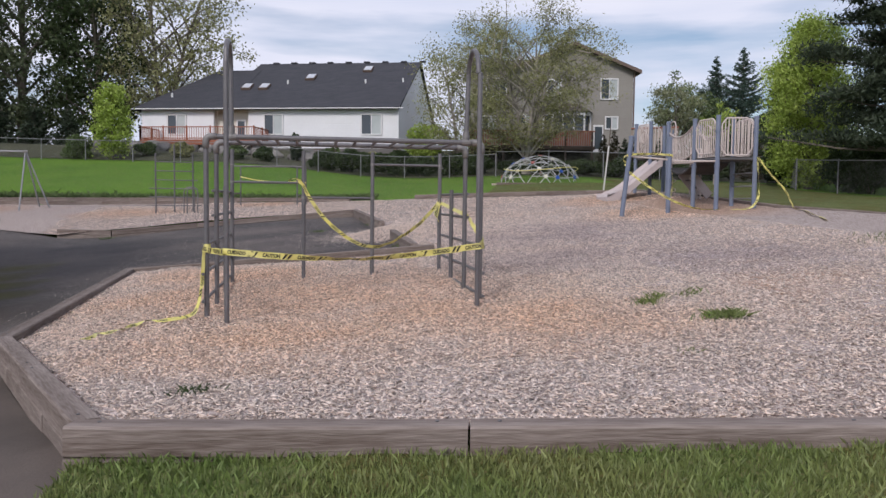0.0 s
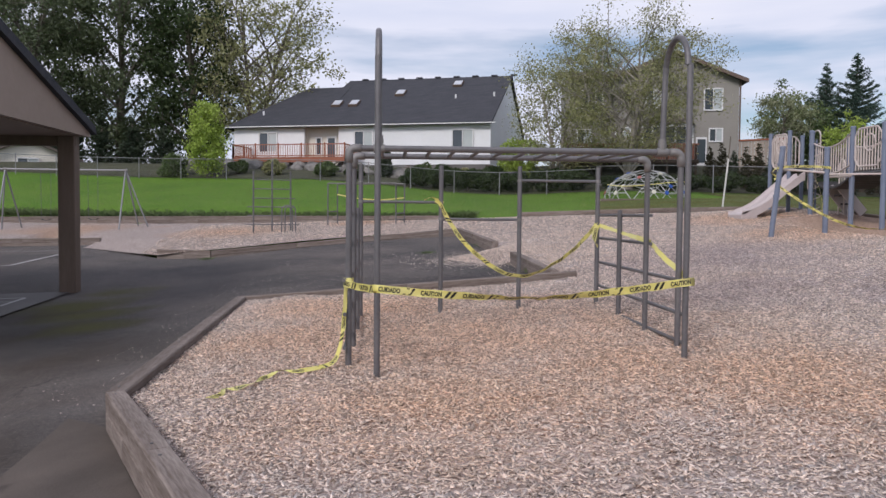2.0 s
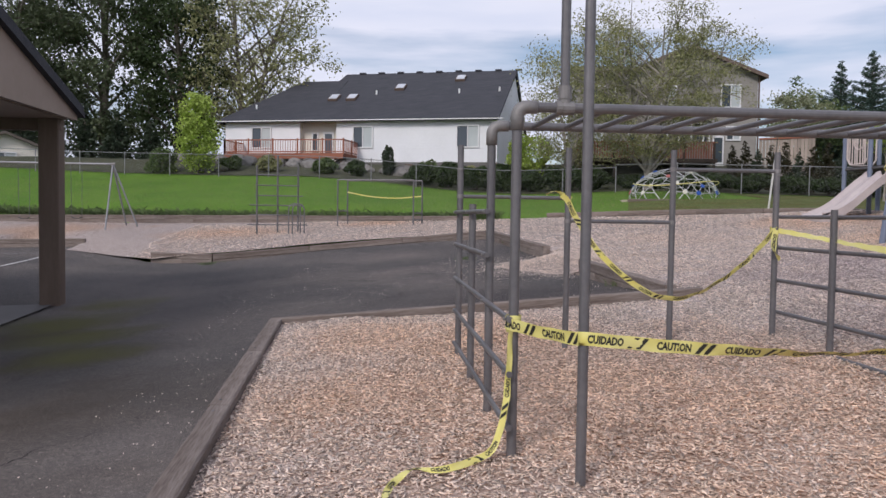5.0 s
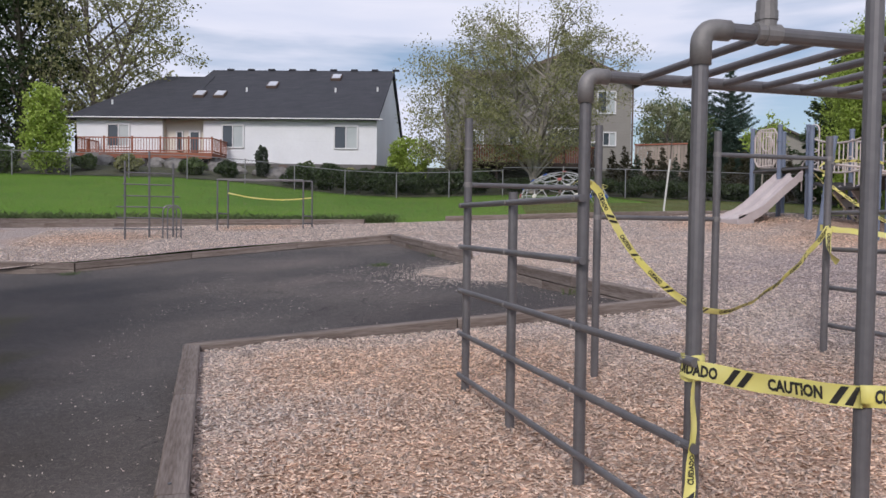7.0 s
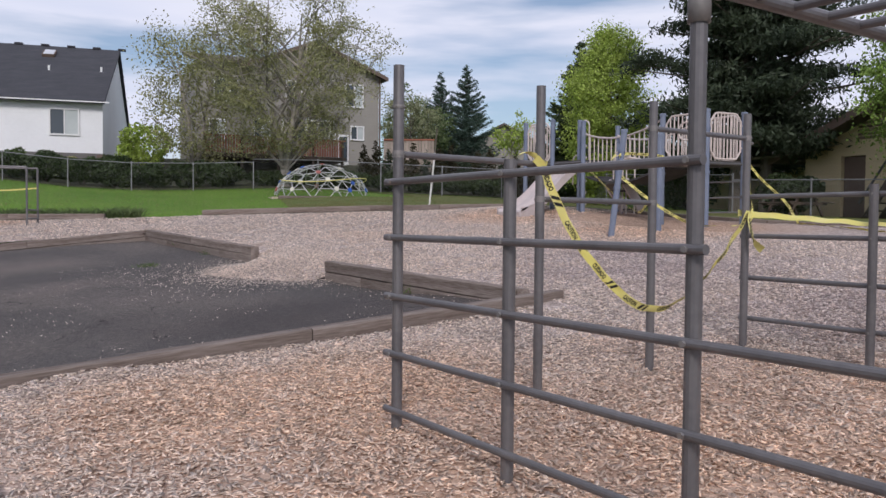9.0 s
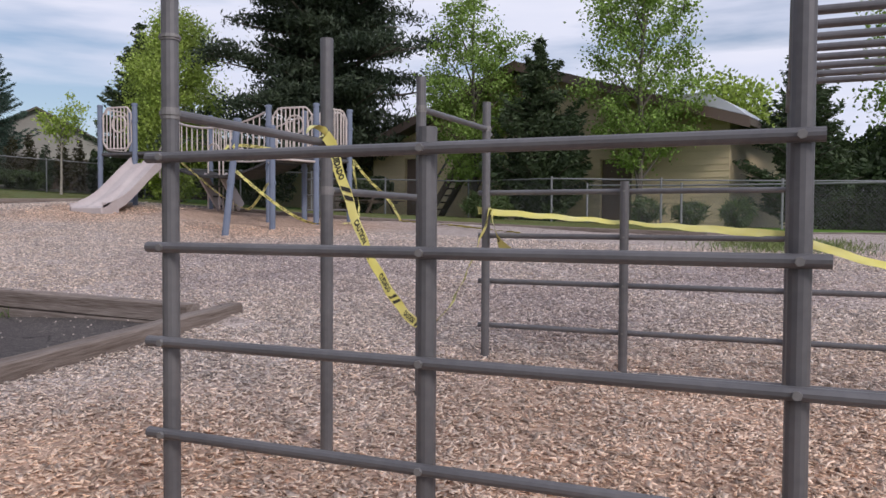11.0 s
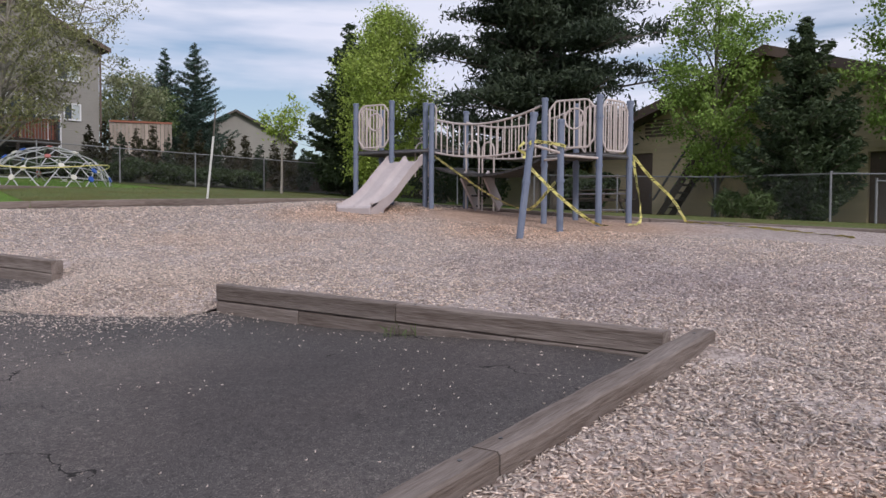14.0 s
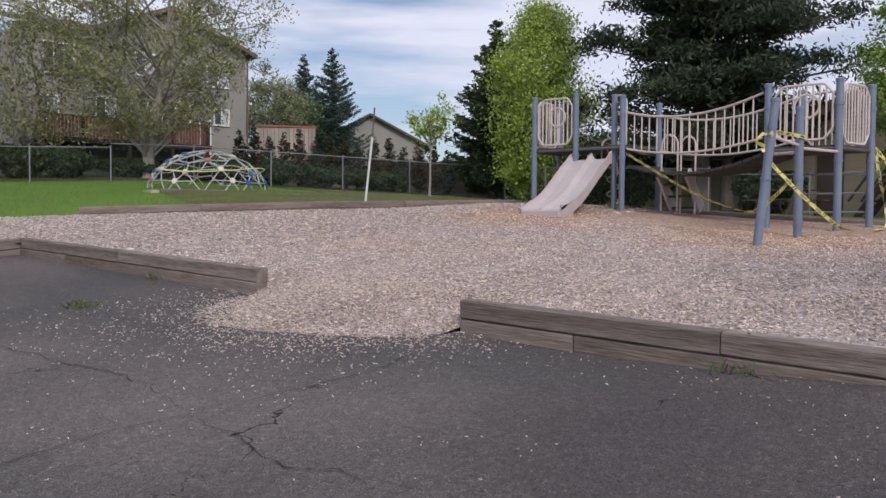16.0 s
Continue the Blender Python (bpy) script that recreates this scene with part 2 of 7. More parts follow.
TAPE = material("yellow_tape", (0.72, 0.65, 0.16), (0.70, 0.65, 0.27), rough=0.42, grain=12, patch=3, bump=0.2, depth=0.004)
TAPE_INK = material("black_tape_ink", (0.02, 0.02, 0.02), (0.035, 0.035, 0.03), rough=0.5, bump=0)
BLUE_POST = material("slate_blue_powder_coat", (0.145, 0.175, 0.25), (0.19, 0.22, 0.29), rough=0.5, grain=40, patch=3, bump=0.08, depth=0.002)
BEIGE_PIPE = material("beige_powder_coat", (0.52, 0.44, 0.41), (0.60, 0.53, 0.49), rough=0.5, grain=30, patch=3, bump=0.06, depth=0.002)
SLIDE_PLASTIC = material("faded_mauve_plastic", (0.42, 0.36, 0.36), (0.52, 0.46, 0.45), rough=0.42, grain=14, patch=1.6, bump=0.06, depth=0.003)
DECK_RUBBER = material("dark_coated_deck", (0.035, 0.032, 0.035), (0.07, 0.065, 0.06), rough=0.75, grain=40, patch=3, bump=0.3)
DARK_STEEL = material("dark_steel", (0.10, 0.10, 0.11), (0.16, 0.155, 0.155), rough=0.5, metal=0.5, grain=30, patch=3, bump=0.1)
WHITE_PIPE = material("white_painted_pipe", (0.72, 0.71, 0.69), (0.55, 0.53, 0.50), rough=0.5, grain=20, patch=2.5, bump=0.08)
FENCE_PIPE = material("galvanised_fence_pipe", (0.30, 0.30, 0.31), (0.23, 0.23, 0.24), rough=0.5, metal=0.5, grain=20, patch=2, bump=0.05)
DOME_PIPE = material("pale_dome_pipe", (0.50, 0.50, 0.50), (0.40, 0.40, 0.41), rough=0.5, metal=0.3, grain=20, patch=2, bump=0.05)
WEATHERED_BOARD = material("weathered_fence_board", (0.30, 0.245, 0.205), (0.40, 0.34, 0.29), rough=0.85, grain=12, patch=1.0, bump=0.3, vary=0.15)
WIRE = material("galvanised_wire", (0.24, 0.24, 0.25), (0.16, 0.16, 0.165), rough=0.55, metal=0.5, grain=20, patch=2, bump=0)
BARK = material("grey_bark", (0.10, 0.085, 0.07), (0.19, 0.165, 0.14), rough=0.95, grain=14, patch=2, bump=0.9, depth=0.03, stretch=(1, 1, 0.25))
PALE_BARK = material("pale_birch_bark", (0.38, 0.35, 0.31), (0.20, 0.175, 0.15), rough=0.9, grain=10, patch=2, bump=0.5, depth=0.02, stretch=(1, 1, 2.5))


def leaf_material(name, base, other, vary=0.35):
    m = material(name, base, other, rough=0.55, grain=2.0, patch=0.5, bump=0, vary=vary, spec=0.3)
    n, l = m.node_tree.nodes, m.node_tree.links
    b = n["Principled BSDF"]
    thin = n.new("ShaderNodeBsdfTranslucent")
    l.new(b.inputs["Base Color"].links[0].from_socket, thin.inputs["Color"])
    mix = n.new("ShaderNodeMixShader")
    mix.inputs[0].default_value = 0.3
    l.new(b.outputs[0], mix.inputs[1])
    l.new(thin.outputs[0], mix.inputs[2])
    l.new(mix.outputs[0], n["Material Output"].inputs["Surface"])
    return m


LEAF_DARK = leaf_material("dark_green_leaves", (0.035, 0.06, 0.022), (0.065, 0.09, 0.035))
LEAF_WOOD = leaf_material("woodland_green_leaves", (0.075, 0.105, 0.05), (0.135, 0.155, 0.085))
LEAF_OLIVE = leaf_material("olive_spring_leaves", (0.23, 0.235, 0.105), (0.32, 0.32, 0.16))
LEAF_MID = leaf_material("mid_green_leaves", (0.085, 0.13, 0.045), (0.14, 0.18, 0.075))
LEAF_BRIGHT = leaf_material("fresh_green_leaves", (0.28, 0.38, 0.065), (0.40, 0.49, 0.12))
LEAF_PEAR = leaf_material("pear_green_leaves", (0.18, 0.28, 0.055), (0.27, 0.38, 0.09))
NEEDLE = leaf_material("dark_conifer_needles", (0.036, 0.055, 0.034), (0.07, 0.09, 0.052))
NEEDLE_GREEN = leaf_material("mid_green_conifer_needles", (0.05, 0.078, 0.034), (0.085, 0.115, 0.055))
NEEDLE_BLUE = leaf_material("spruce_needles", (0.05, 0.088, 0.068), (0.085, 0.125, 0.092))
BROWN_HEDGE = leaf_material("rusty_hedge_leaves", (0.05, 0.035, 0.02), (0.05, 0.06, 0.025))
BLOSSOM = leaf_material("pale_blossom_leaves", (0.30, 0.30, 0.20), (0.20, 0.24, 0.10))


def siding(name, base, pitch, other=None, step=0.5, rough=0.7):
    """Lapped boards: a saw-tooth relief up the wall."""
    m = material(name, base, other, rough=rough, grain=6, patch=0.5, bump=0, amount=0.4)
    n, l = m.node_tree.nodes, m.node_tree.links
    b = n["Principled BSDF"]
    tc = n.new("ShaderNodeTexCoord")
    sep = n.new("ShaderNodeSeparateXYZ")
    l.new(tc.outputs["Object"], sep.inputs[0])
    saw = n.new("ShaderNodeMath")
    saw.operation = "MODULO"
    l.new(sep.outputs["Z"], saw.inputs[0])
    saw.inputs[1].default_value = pitch
    bp = n.new("ShaderNodeBump")
    bp.inputs["Strength"].default_value, bp.inputs["Distance"].default_value = step, 0.05
    bp.invert = True
    l.new(saw.outputs[0], bp.inputs["Height"])
    l.new(bp.outputs[0], b.inputs["Normal"])
    return m


WHITE_SIDING = siding("white_lap_siding", (0.78, 0.79, 0.81), 0.18, (0.70, 0.71, 0.73))
GREY_SIDING = siding("grey_lap_siding", (0.30, 0.285, 0.255), 0.2, (0.25, 0.235, 0.215))
TAN_SIDING = siding("tan_lap_siding", (0.60, 0.49, 0.31), 0.2, (0.53, 0.43, 0.275), step=0.6)
TAN_BOARD = material("tan_board_paint", (0.60, 0.49, 0.31), (0.51, 0.415, 0.265), rough=0.7, grain=5, patch=0.5, bump=0.1, depth=0.004, stretch=(1, 1, 6), vary=0.06)
BEIGE_WALL = material("beige_painted_wall", (0.70, 0.67, 0.60), (0.64, 0.61, 0.54), grain=12, patch=0.6, bump=0.1)
SHINGLE = material("dark_asphalt_shingle", (0.035, 0.037, 0.045), (0.06, 0.06, 0.07), rough=0.9, grain=7, patch=0.9, bump=0.6, depth=0.03, stretch=(1, 3, 3))
SHINGLE_BROWN = material("brown_shingle", (0.09, 0.075, 0.065), (0.13, 0.11, 0.095), rough=0.9, grain=7, patch=0.9, bump=0.6, depth=0.03, stretch=(1, 3, 3))
TRIM_WHITE = material("white_trim_paint", (0.75, 0.75, 0.76), (0.66, 0.66, 0.66), rough=0.5, grain=12, patch=1, bump=0.05)
TRIM_BROWN = material("brown_trim_paint", (0.15, 0.105, 0.085), (0.12, 0.085, 0.07), rough=0.6, grain=12, patch=1.2, bump=0.15)
FASCIA_TAN = material("tan_fascia_paint", (0.37, 0.285, 0.235), (0.31, 0.24, 0.195), rough=0.65, grain=9, patch=0.8, bump=0.15)
SHELTER_POST = material("brown_post_paint", (0.115, 0.08, 0.06), (0.155, 0.11, 0.085), rough=0.6, grain=10, patch=1.5, bump=0.2, stretch=(4, 4, 0.6))
CEDAR = material("red_stained_cedar", (0.24, 0.085, 0.05), (0.32, 0.12, 0.07), rough=0.7, grain=14, patch=1.2, bump=0.3)
DARK_WOOD = material("dark_old_boards", (0.06, 0.045, 0.035), (0.10, 0.075, 0.06), rough=0.9, grain=12, patch=1.5, bump=0.4)
ROCK = material("basalt_rocks", (0.13, 0.125, 0.12), (0.24, 0.225, 0.21), rough=0.95, grain=5, patch=1.5, bump=0.8, depth=0.05, vary=0.3)
METAL_ROOF = material("pale_metal_flashing", (0.62, 0.64, 0.68), (0.52, 0.54, 0.58), rough=0.4, metal=0.3, grain=10, patch=1, bump=0.05)
LINE_PAINT = material("worn_white_line_paint", (0.66, 0.65, 0.64), (0.40, 0.39, 0.385), rough=0.85, grain=30, patch=3, bump=0.1)
GLASS = bpy.data.materials.new("dark_window_glass")
GLASS.use_nodes = True
GLASS.node_tree.nodes["Principled BSDF"].inputs["Base Color"].default_value = (0.07, 0.085, 0.10, 1)
GLASS.node_tree.nodes["Principled BSDF"].inputs["Roughness"].default_value = 0.06
BLIND = material("pale_window_blind", (0.40, 0.44, 0.45), (0.48, 0.52, 0.52), rough=0.6, grain=6, patch=1, bump=0)
BLUE_HUB = material("blue_plastic_hub", (0.03, 0.09, 0.38), (0.04, 0.11, 0.42), rough=0.4, bump=0)
WHITE_HUB = material("ivory_plastic_hub", (0.62, 0.60, 0.52), (0.55, 0.53, 0.46), rough=0.45, bump=0)
RED_HUB = material("faded_red_plastic_hub", (0.34, 0.10, 0.09), (0.40, 0.15, 0.13), rough=0.5, bump=0)
DIRTY_YELLOW = material("faded_yellow_band", (0.62, 0.55, 0.18), (0.7, 0.62, 0.25), rough=0.5, bump=0)
BLACK_RUBBER = material("black_rubber_seat", (0.03, 0.03, 0.032), (0.05, 0.05, 0.05), rough=0.7, bump=0.1)

# ---- mesh helpers ----


def mesh_object(name, verts, faces, mat, parent=None, label="", smooth=False):
    me = bpy.data.meshes.new(name)
    me.from_pydata([tuple(v) for v in verts], [], faces)
    me.materials.append(mat)
    if smooth:
        me.polygons.foreach_set("use_smooth", [True] * len(me.polygons))
    me.update()
    ob = new(name, me)
    if parent is not None:
        ob.parent = parent
    if label:
        ob["label"] = label
    return ob


def empty(name, at=(0, 0, 0), turn=0.0):
    ob = new(name)
    ob.empty_display_size = 0.2
    ob.matrix_world = pose(*at, 0, 0, turn)
    return ob


class Build:
    """Collects simple solids into one mesh."""

    def __init__(self):
        self.v, self.f = [], []

    def add(self, verts, faces):
        k = len(self.v)
        self.v += [tuple(p) for p in verts]
        self.f += [[i + k for i in f] for f in faces]
        return self

    def box(self, centre, size, turn=0.0, tilt=None):
        sx, sy, sz = (s / 2 for s in size)
        m = Matrix.Translation(centre) @ (tilt if tilt is not None else Matrix.Rotation(radians(turn), 4, "Z"))
        vs = [m @ Vector((x * sx, y * sy, z * sz)) for x in (-1, 1) for y in (-1, 1) for z in (-1, 1)]
        return self.add(vs, [(0, 1, 3, 2), (4, 6, 7, 5), (0, 4, 5, 1), (2, 3, 7, 6), (0, 2, 6, 4), (1, 5, 7, 3)])

    def block(self, centre, size, chamfer=0.01, turn=0.0):
        """A box with all long and end edges chamfered."""
        bm = bmesh.new()
        bmesh.ops.create_cube(bm, size=1.0, matrix=Matrix.Diagonal((*size, 1)))
        bmesh.ops.bevel(bm, geom=bm.edges[:], offset=chamfer, segments=1, affect="EDGES")
        m = Matrix.Translation(centre) @ Matrix.Rotation(radians(turn), 4, "Z")
        bm.verts.index_update()
        self.add([m @ v.co for v in bm.verts], [[v.index for v in f.verts] for f in bm.faces])
        bm.free()
        return self

    def tube(self, points, r, segs=10, closed=False, taper=None):
        pts = [Vector(p) for p in points]
        n = len(pts)
        rings = []
        up = None
        for i, p in enumerate(pts):
            if closed:
                d = (pts[(i + 1) % n] - pts[i - 1]).normalized()
            else:
                d = (pts[min(i + 1, n - 1)] - pts[max(i - 1, 0)]).normalized()
            if up is None:
                up = d.orthogonal().normalized()
            up = (up - d * up.dot(d)).normalized()
            side = d.cross(up)
            rad = r if taper is None else r * taper[i]
            rings.append([p + (up * math.cos(a) + side * math.sin(a)) * rad for a in (2 * math.pi * k / segs for k in range(segs))])
        vs = [v for ring in rings for v in ring]
        fs = []
        for i in range(n if closed else n - 1):
            a, b = i * segs, ((i + 1) % n) * segs
            fs += [(a + k, a + (k + 1) % segs, b + (k + 1) % segs, b + k) for k in range(segs)]
        if not closed:
            fs += [tuple(range(segs))[::-1], tuple(range((n - 1) * segs, n * segs))]
        return self.add(vs, fs)

    def disc(self, centre, normal, r, thick, segs=12):
        nrm = Vector(normal).normalized()
        c = Vector(centre)
        return self.tube([c - nrm * thick / 2, c + nrm * thick / 2], r, segs)

    def prism(self, outline, low, high):
        """A plan outline pulled up from low to high."""
        n = len(outline)
        vs = [(x, y, low) for x, y in outline] + [(x, y, high) for x, y in outline]
        return self.add(vs, [tuple(range(n))[::-1], tuple(range(n, 2 * n))] + [(i, (i + 1) % n, n + (i + 1) % n, n + i) for i in range(n)])

    def make(self, name, mat, parent=None, label="", smooth=False):
        return mesh_object(name, self.v, self.f, mat, parent, label, smooth)


def smoothstep(a, b, x):
    t = min(1.0, max(0.0, (x - a) / (b - a)))
    return t * t * (3 - 2 * t)


def arc(centre, r, a0, a1, plane, n=8):
    """Points on an arc; plane is a pair of unit vectors."""
    u, w = Vector(plane[0]), Vector(plane[1])
    return [Vector(centre) + (u * math.cos(a) + w * math.sin(a)) * r for a in (radians(a0 + (a1 - a0) * i / n) for i in range(n + 1))]


# ---- the lie of the land ----
RISES = [(12.0, 16.3, 0.20, 3.0), (1.5, -6.2, 0.17, 3.0), (4.6, -6.4, -0.07, 1.8), (14.6, 3.8, -0.13, 2.8), (-6.0, 18.4, -0.2, 3.0), (14.2, 24.0, -0.17, 4.0), (2.8, 1.0, -0.07, 2.5), (-0.5, -4.6, 0.06, 1.5), (3.6, 6.3, 0.06, 1.6)]


def soft_min(x, top, width):
    return top - width * math.log1p(math.exp(min(50.0, (top - x) / width))) if x < top + 8 * width else top - width * math.log1p(math.exp((top - x) / width))


def chip_z(x, y):
    xx = soft_min(max(x, -22.0), 13.6, 0.8)
    yy = min(max(y, -14.0), 48.0)
    z = -0.020 + 0.0658 * xx + 0.0219 * yy - 0.00028 * xx * yy + 0.00129 * xx * xx + 0.00084 * yy * yy
    for cx, cy, h, r in RISES:
        z += h * math.exp(-((x - cx) ** 2 + (y - cy) ** 2) / (r * r))
    return z


def asphalt_z(x, y):
    return chip_z(x, y) - 0.19 + 0.05 * max(-6.0, min(0.0, x)) * (1 - 0.75 * smoothstep(11.0, 18.0, y)) - 0.03 * smoothstep(1.0, 3.0, x) + 0.15 * math.exp(-((x - 3.2) ** 2 + (y - 6.2) ** 2) / 6.0)


def chips_top(x, y):
    """The chips, which spill down on to the asphalt through the gaps between the timbers."""
    z = chip_z(x, y)
    if x < 3.9 and 10.4 < y < 14.2:
        d = math.hypot((x - 3.9) / 2.1, (y - 12.2) / 1.75)
        z += (asphalt_z(x, y) - 0.022 - z) * smoothstep(0.35, 1.0, d) * smoothstep(3.9, 2.9, x)
    d = (Vector((x, y)) - Vector((-9.07, 21.3))).dot(Vector((-0.77, -0.64)))
    if -14 < x < -5 and d > -1.5:
        z += (asphalt_z(x, y) + 0.012 - z) * smoothstep(-1.2, 0.9, d)
    # the chips lie a little lower than the timbers on the asphalt side
    if x < -0.9 and -1.6 < y < 6.2:
        z -= 0.045 * smoothstep(-1.1, -1.8, x)
    if x < 3.4 and 4.6 < y < 6.2:
        z -= 0.03 * smoothstep(4.8, 5.4, y) * smoothstep(-1.1, -0.6, x)
    return z


def verge_z(x, y):
    return -0.03 + 0.046 * x - 0.02 * min(0.0, y + 5.2)


LAWN_EDGE = [(-40, 35.5), (-20.8, 32.6), (-14.7, 31.2), (-2.15, 28.1), (2.9, 25.6), (5.67, 24.6), (10.4, 22.0), (13.3, 18.2), (13.6, 14.0), (13.4, 9.6), (11.3, 4.9)]


def edge_y(x):
    for (x0, y0), (x1, y1) in zip(LAWN_EDGE, LAWN_EDGE[1:]):
        if x0 <= x <= x1:
            return y0 + (y1 - y0) * (x - x0) / (x1 - x0)
    return 35.5 if x < 0 else -99


def lawn_z(x, y):
    z = chip_z(x, y)
    far = smoothstep(0, 2.5, y - edge_y(x)) if x < 6 else 0
    z += 0.34 * far * smoothstep(6, -2, x) + 0.055 * max(0.0, min(y, 48) - 27) * min(1.0, max(0.0, (8 - x) / 13))
    z += (5.1 - z) * smoothstep(47.0, 53.5, y + 0.25 * max(0, x)) * smoothstep(60, 20, x) if y > 30 else 0
    return z


CHIP_AREA = [(-0.02, -5.16), (4.2, -6.05), (10.0, -7.3), (16.0, -8.6), (15.2, -2.0), (14.6, 2.5), (14.3, 6.0), (13.4, 9.5), (13.7, 14.0), (13.4, 18.2), (10.4, 22.0), (5.67, 24.6), (4.6, 24.9), (2.9, 25.6), (-2.15, 28.1), (-14.7, 31.2), (-20.8, 32.6), (-40, 35.5), (-40, 24.2), (-15.6, 23.4), (-10.8, 23.5), (-10.9, 22.2), (-9.6, 21.0), (-8.7, 20.2), (-7.34, 19.2), (-5.57, 19.1), (2.84, 20.0), (3.27, 13.8), (2.75, 13.75), (2.1, 13.3), (1.85, 12.6), (2.25, 11.6), (2.75, 10.85), (3.3, 10.64), (3.35, 5.75), (-2.1, 5.9), (-1.96, -0.74)]
ASPHALT_AREA = [(-0.45, -4.1), (-1.96, -0.74), (-2.1, 5.9), (3.35, 5.72), (3.3, 10.64), (3.7, 12.0), (3.27, 13.8), (2.84, 20.0), (-5.57, 19.1), (-7.34, 19.05), (-10.8, 23.5), (-15.6, 23.4), (-40, 24.2), (-40, -30), (-1.2, -30), (-0.5, -7.5), (-0.02, -5.2)]


def inside(x, y, poly):
    hit = False
    for i in range(len(poly)):
        (x0, y0), (x1, y1) = poly[i - 1], poly[i]
        if (y0 > y) != (y1 > y) and x < (x1 - x0) * (y - y0) / (y1 - y0) + x0:
            hit = not hit
    return hit


def sheet(name, poly, cell, height, mat, rough=0.0, label="", category=""):
    """A ground sheet over a plan outline: a grid clipped by the outline, laid on a height function."""
    bm = bmesh.new()
    xs, ys = [p[0] for p in poly], [p[1] for p in poly]
    nx, ny = int((max(xs) - min(xs)) / cell) + 1, int((max(ys) - min(ys)) / cell) + 1
    grid = {}
    for i in range(nx + 1):
        for j in range(ny + 1):
            x, y = min(xs) + i * cell, min(ys) + j * cell
            if inside(x, y, poly):
                grid[i, j] = bm.verts.new((x, y, height(x, y) + rough * noise.noise((x * 1.7, y * 1.7, 0))))
    # a rim that follows the outline closely
    for (i, j) in list(grid):
        for di, dj in ((1, 0), (-1, 0), (0, 1), (0, -1), (1, 1), (-1, -1), (1, -1), (-1, 1)):
            k = (i + di, j + dj)
            if k not in grid:
                x, y = min(xs) + k[0] * cell, min(ys) + k[1] * cell
                best = None
                for q in range(len(poly)):
                    a, b = Vector(poly[q - 1]), Vector(poly[q])
                    t = max(0.0, min(1.0, (Vector((x, y)) - a).dot(b - a) / (b - a).length_squared))
                    c = a + (b - a) * t
                    d = (c - Vector((x, y))).length
                    if best is None or d < best[0]:
                        best = (d, c)
                c = best[1]
                grid[k] = bm.verts.new((c.x, c.y, height(c.x, c.y)))
    for (i, j) in list(grid):
        ks = [(i, j), (i + 1, j), (i + 1, j + 1), (i, j + 1)]
        if all(k in grid for k in ks):
            bm.faces.new([grid[k] for k in ks])
    me = bpy.data.meshes.new(name)
    bm.to_mesh(me)
    bm.free()
    me.materials.append(mat)
    me.polygons.foreach_set("use_smooth", [True] * len(me.polygons))
    ob = new(name, me)
    return tagged(ob, label, category, kind="structure")


def base_z(x, y):
    """The turf, or the soil under the paving and the chips."""
    if inside(x, y, CHIP_AREA):
        return min(chip_z(x, y), asphalt_z(x, y)) - 0.12
    if inside(x, y, ASPHALT_AREA):
        return asphalt_z(x, y) - 0.12
    if y < -4 and x > -3:
        return verge_z(min(x, 22.0), y) - 0.15
    if y < -4:
        return asphalt_z(x, y) - 0.12
    return lawn_z(x, y)


def ground_sheet():
    xs = [-1500, -700, -300, -140, -90] + list(np.arange(-60, 64.1, 0.8)) + [90, 140, 300, 700, 1500]
    ys = [-1500, -700, -300, -140, -70] + list(np.arange(-32, 76.1, 0.8)) + [110, 180, 320, 700, 1500]
    vs = [(x, y, base_z(x, y) if -60 <= x <= 64 and -32 <= y <= 76 else base_z(min(max(x, -60), 64), min(max(y, -32), 76))) for x in xs for y in ys]
    n = len(ys)
    fs = [(i * n + j, (i + 1) * n + j, (i + 1) * n + j + 1, i * n + j + 1) for i in range(len(xs) - 1) for j in range(n - 1)]
    ob = mesh_object("ground", vs, fs, LAWN, smooth=True)
    tagged(ob, "sloping mown green lawn reaching up to the houses", "lawn", kind="structure")


ground_sheet()
sheet("pavement", ASPHALT_AREA, 0.5, asphalt_z, ASPHALT, 0.012, "dark worn asphalt with fine cracks and wood-chip litter", "asphalt")
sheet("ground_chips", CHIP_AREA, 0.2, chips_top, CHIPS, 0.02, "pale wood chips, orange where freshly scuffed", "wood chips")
VERGE = [(-0.02, -5.22), (4.16, -6.12), (10.0, -7.36), (17.0, -8.9), (17.0, -26.0), (0.3, -26.0), (-0.1, -8.0)]
VERGE_TURF = ground_material("rough_verge_turf", [(0.06, 0.085, 0.02), (0.11, 0.15, 0.035), (0.17, 0.17, 0.07), (0.09, 0.12, 0.03)], 30, 0.9, (0.9, 0.75, 0.6), 0.9, patch_range=(0.45, 0.6), depth=0.03)
sheet("ground_verge", VERGE, 0.3, verge_z, VERGE_TURF, 0.03, "rough green grass verge before the timber edging", "grass")
BANK_AREA = [(-45, 51.6), (-13.5, 46.6), (-1.0, 43.6), (12.2, 37.7), (26.9, 31.2), (44, 34), (44, 62), (-45, 66)]
sheet("ground_bank", BANK_AREA, 0.9, lambda x, y: lawn_z(x, y) + 0.03, BANK, 0.05, "dark weedy bank rising behind the fence", "bank")
DIRT_STRIP = [(-1.2, -6.8), (-0.1, -6.2), (-0.02, -5.22), (-2.08, -0.7), (-2.6, -0.2), (-2.4, -2.2), (-1.8, -4.2)]
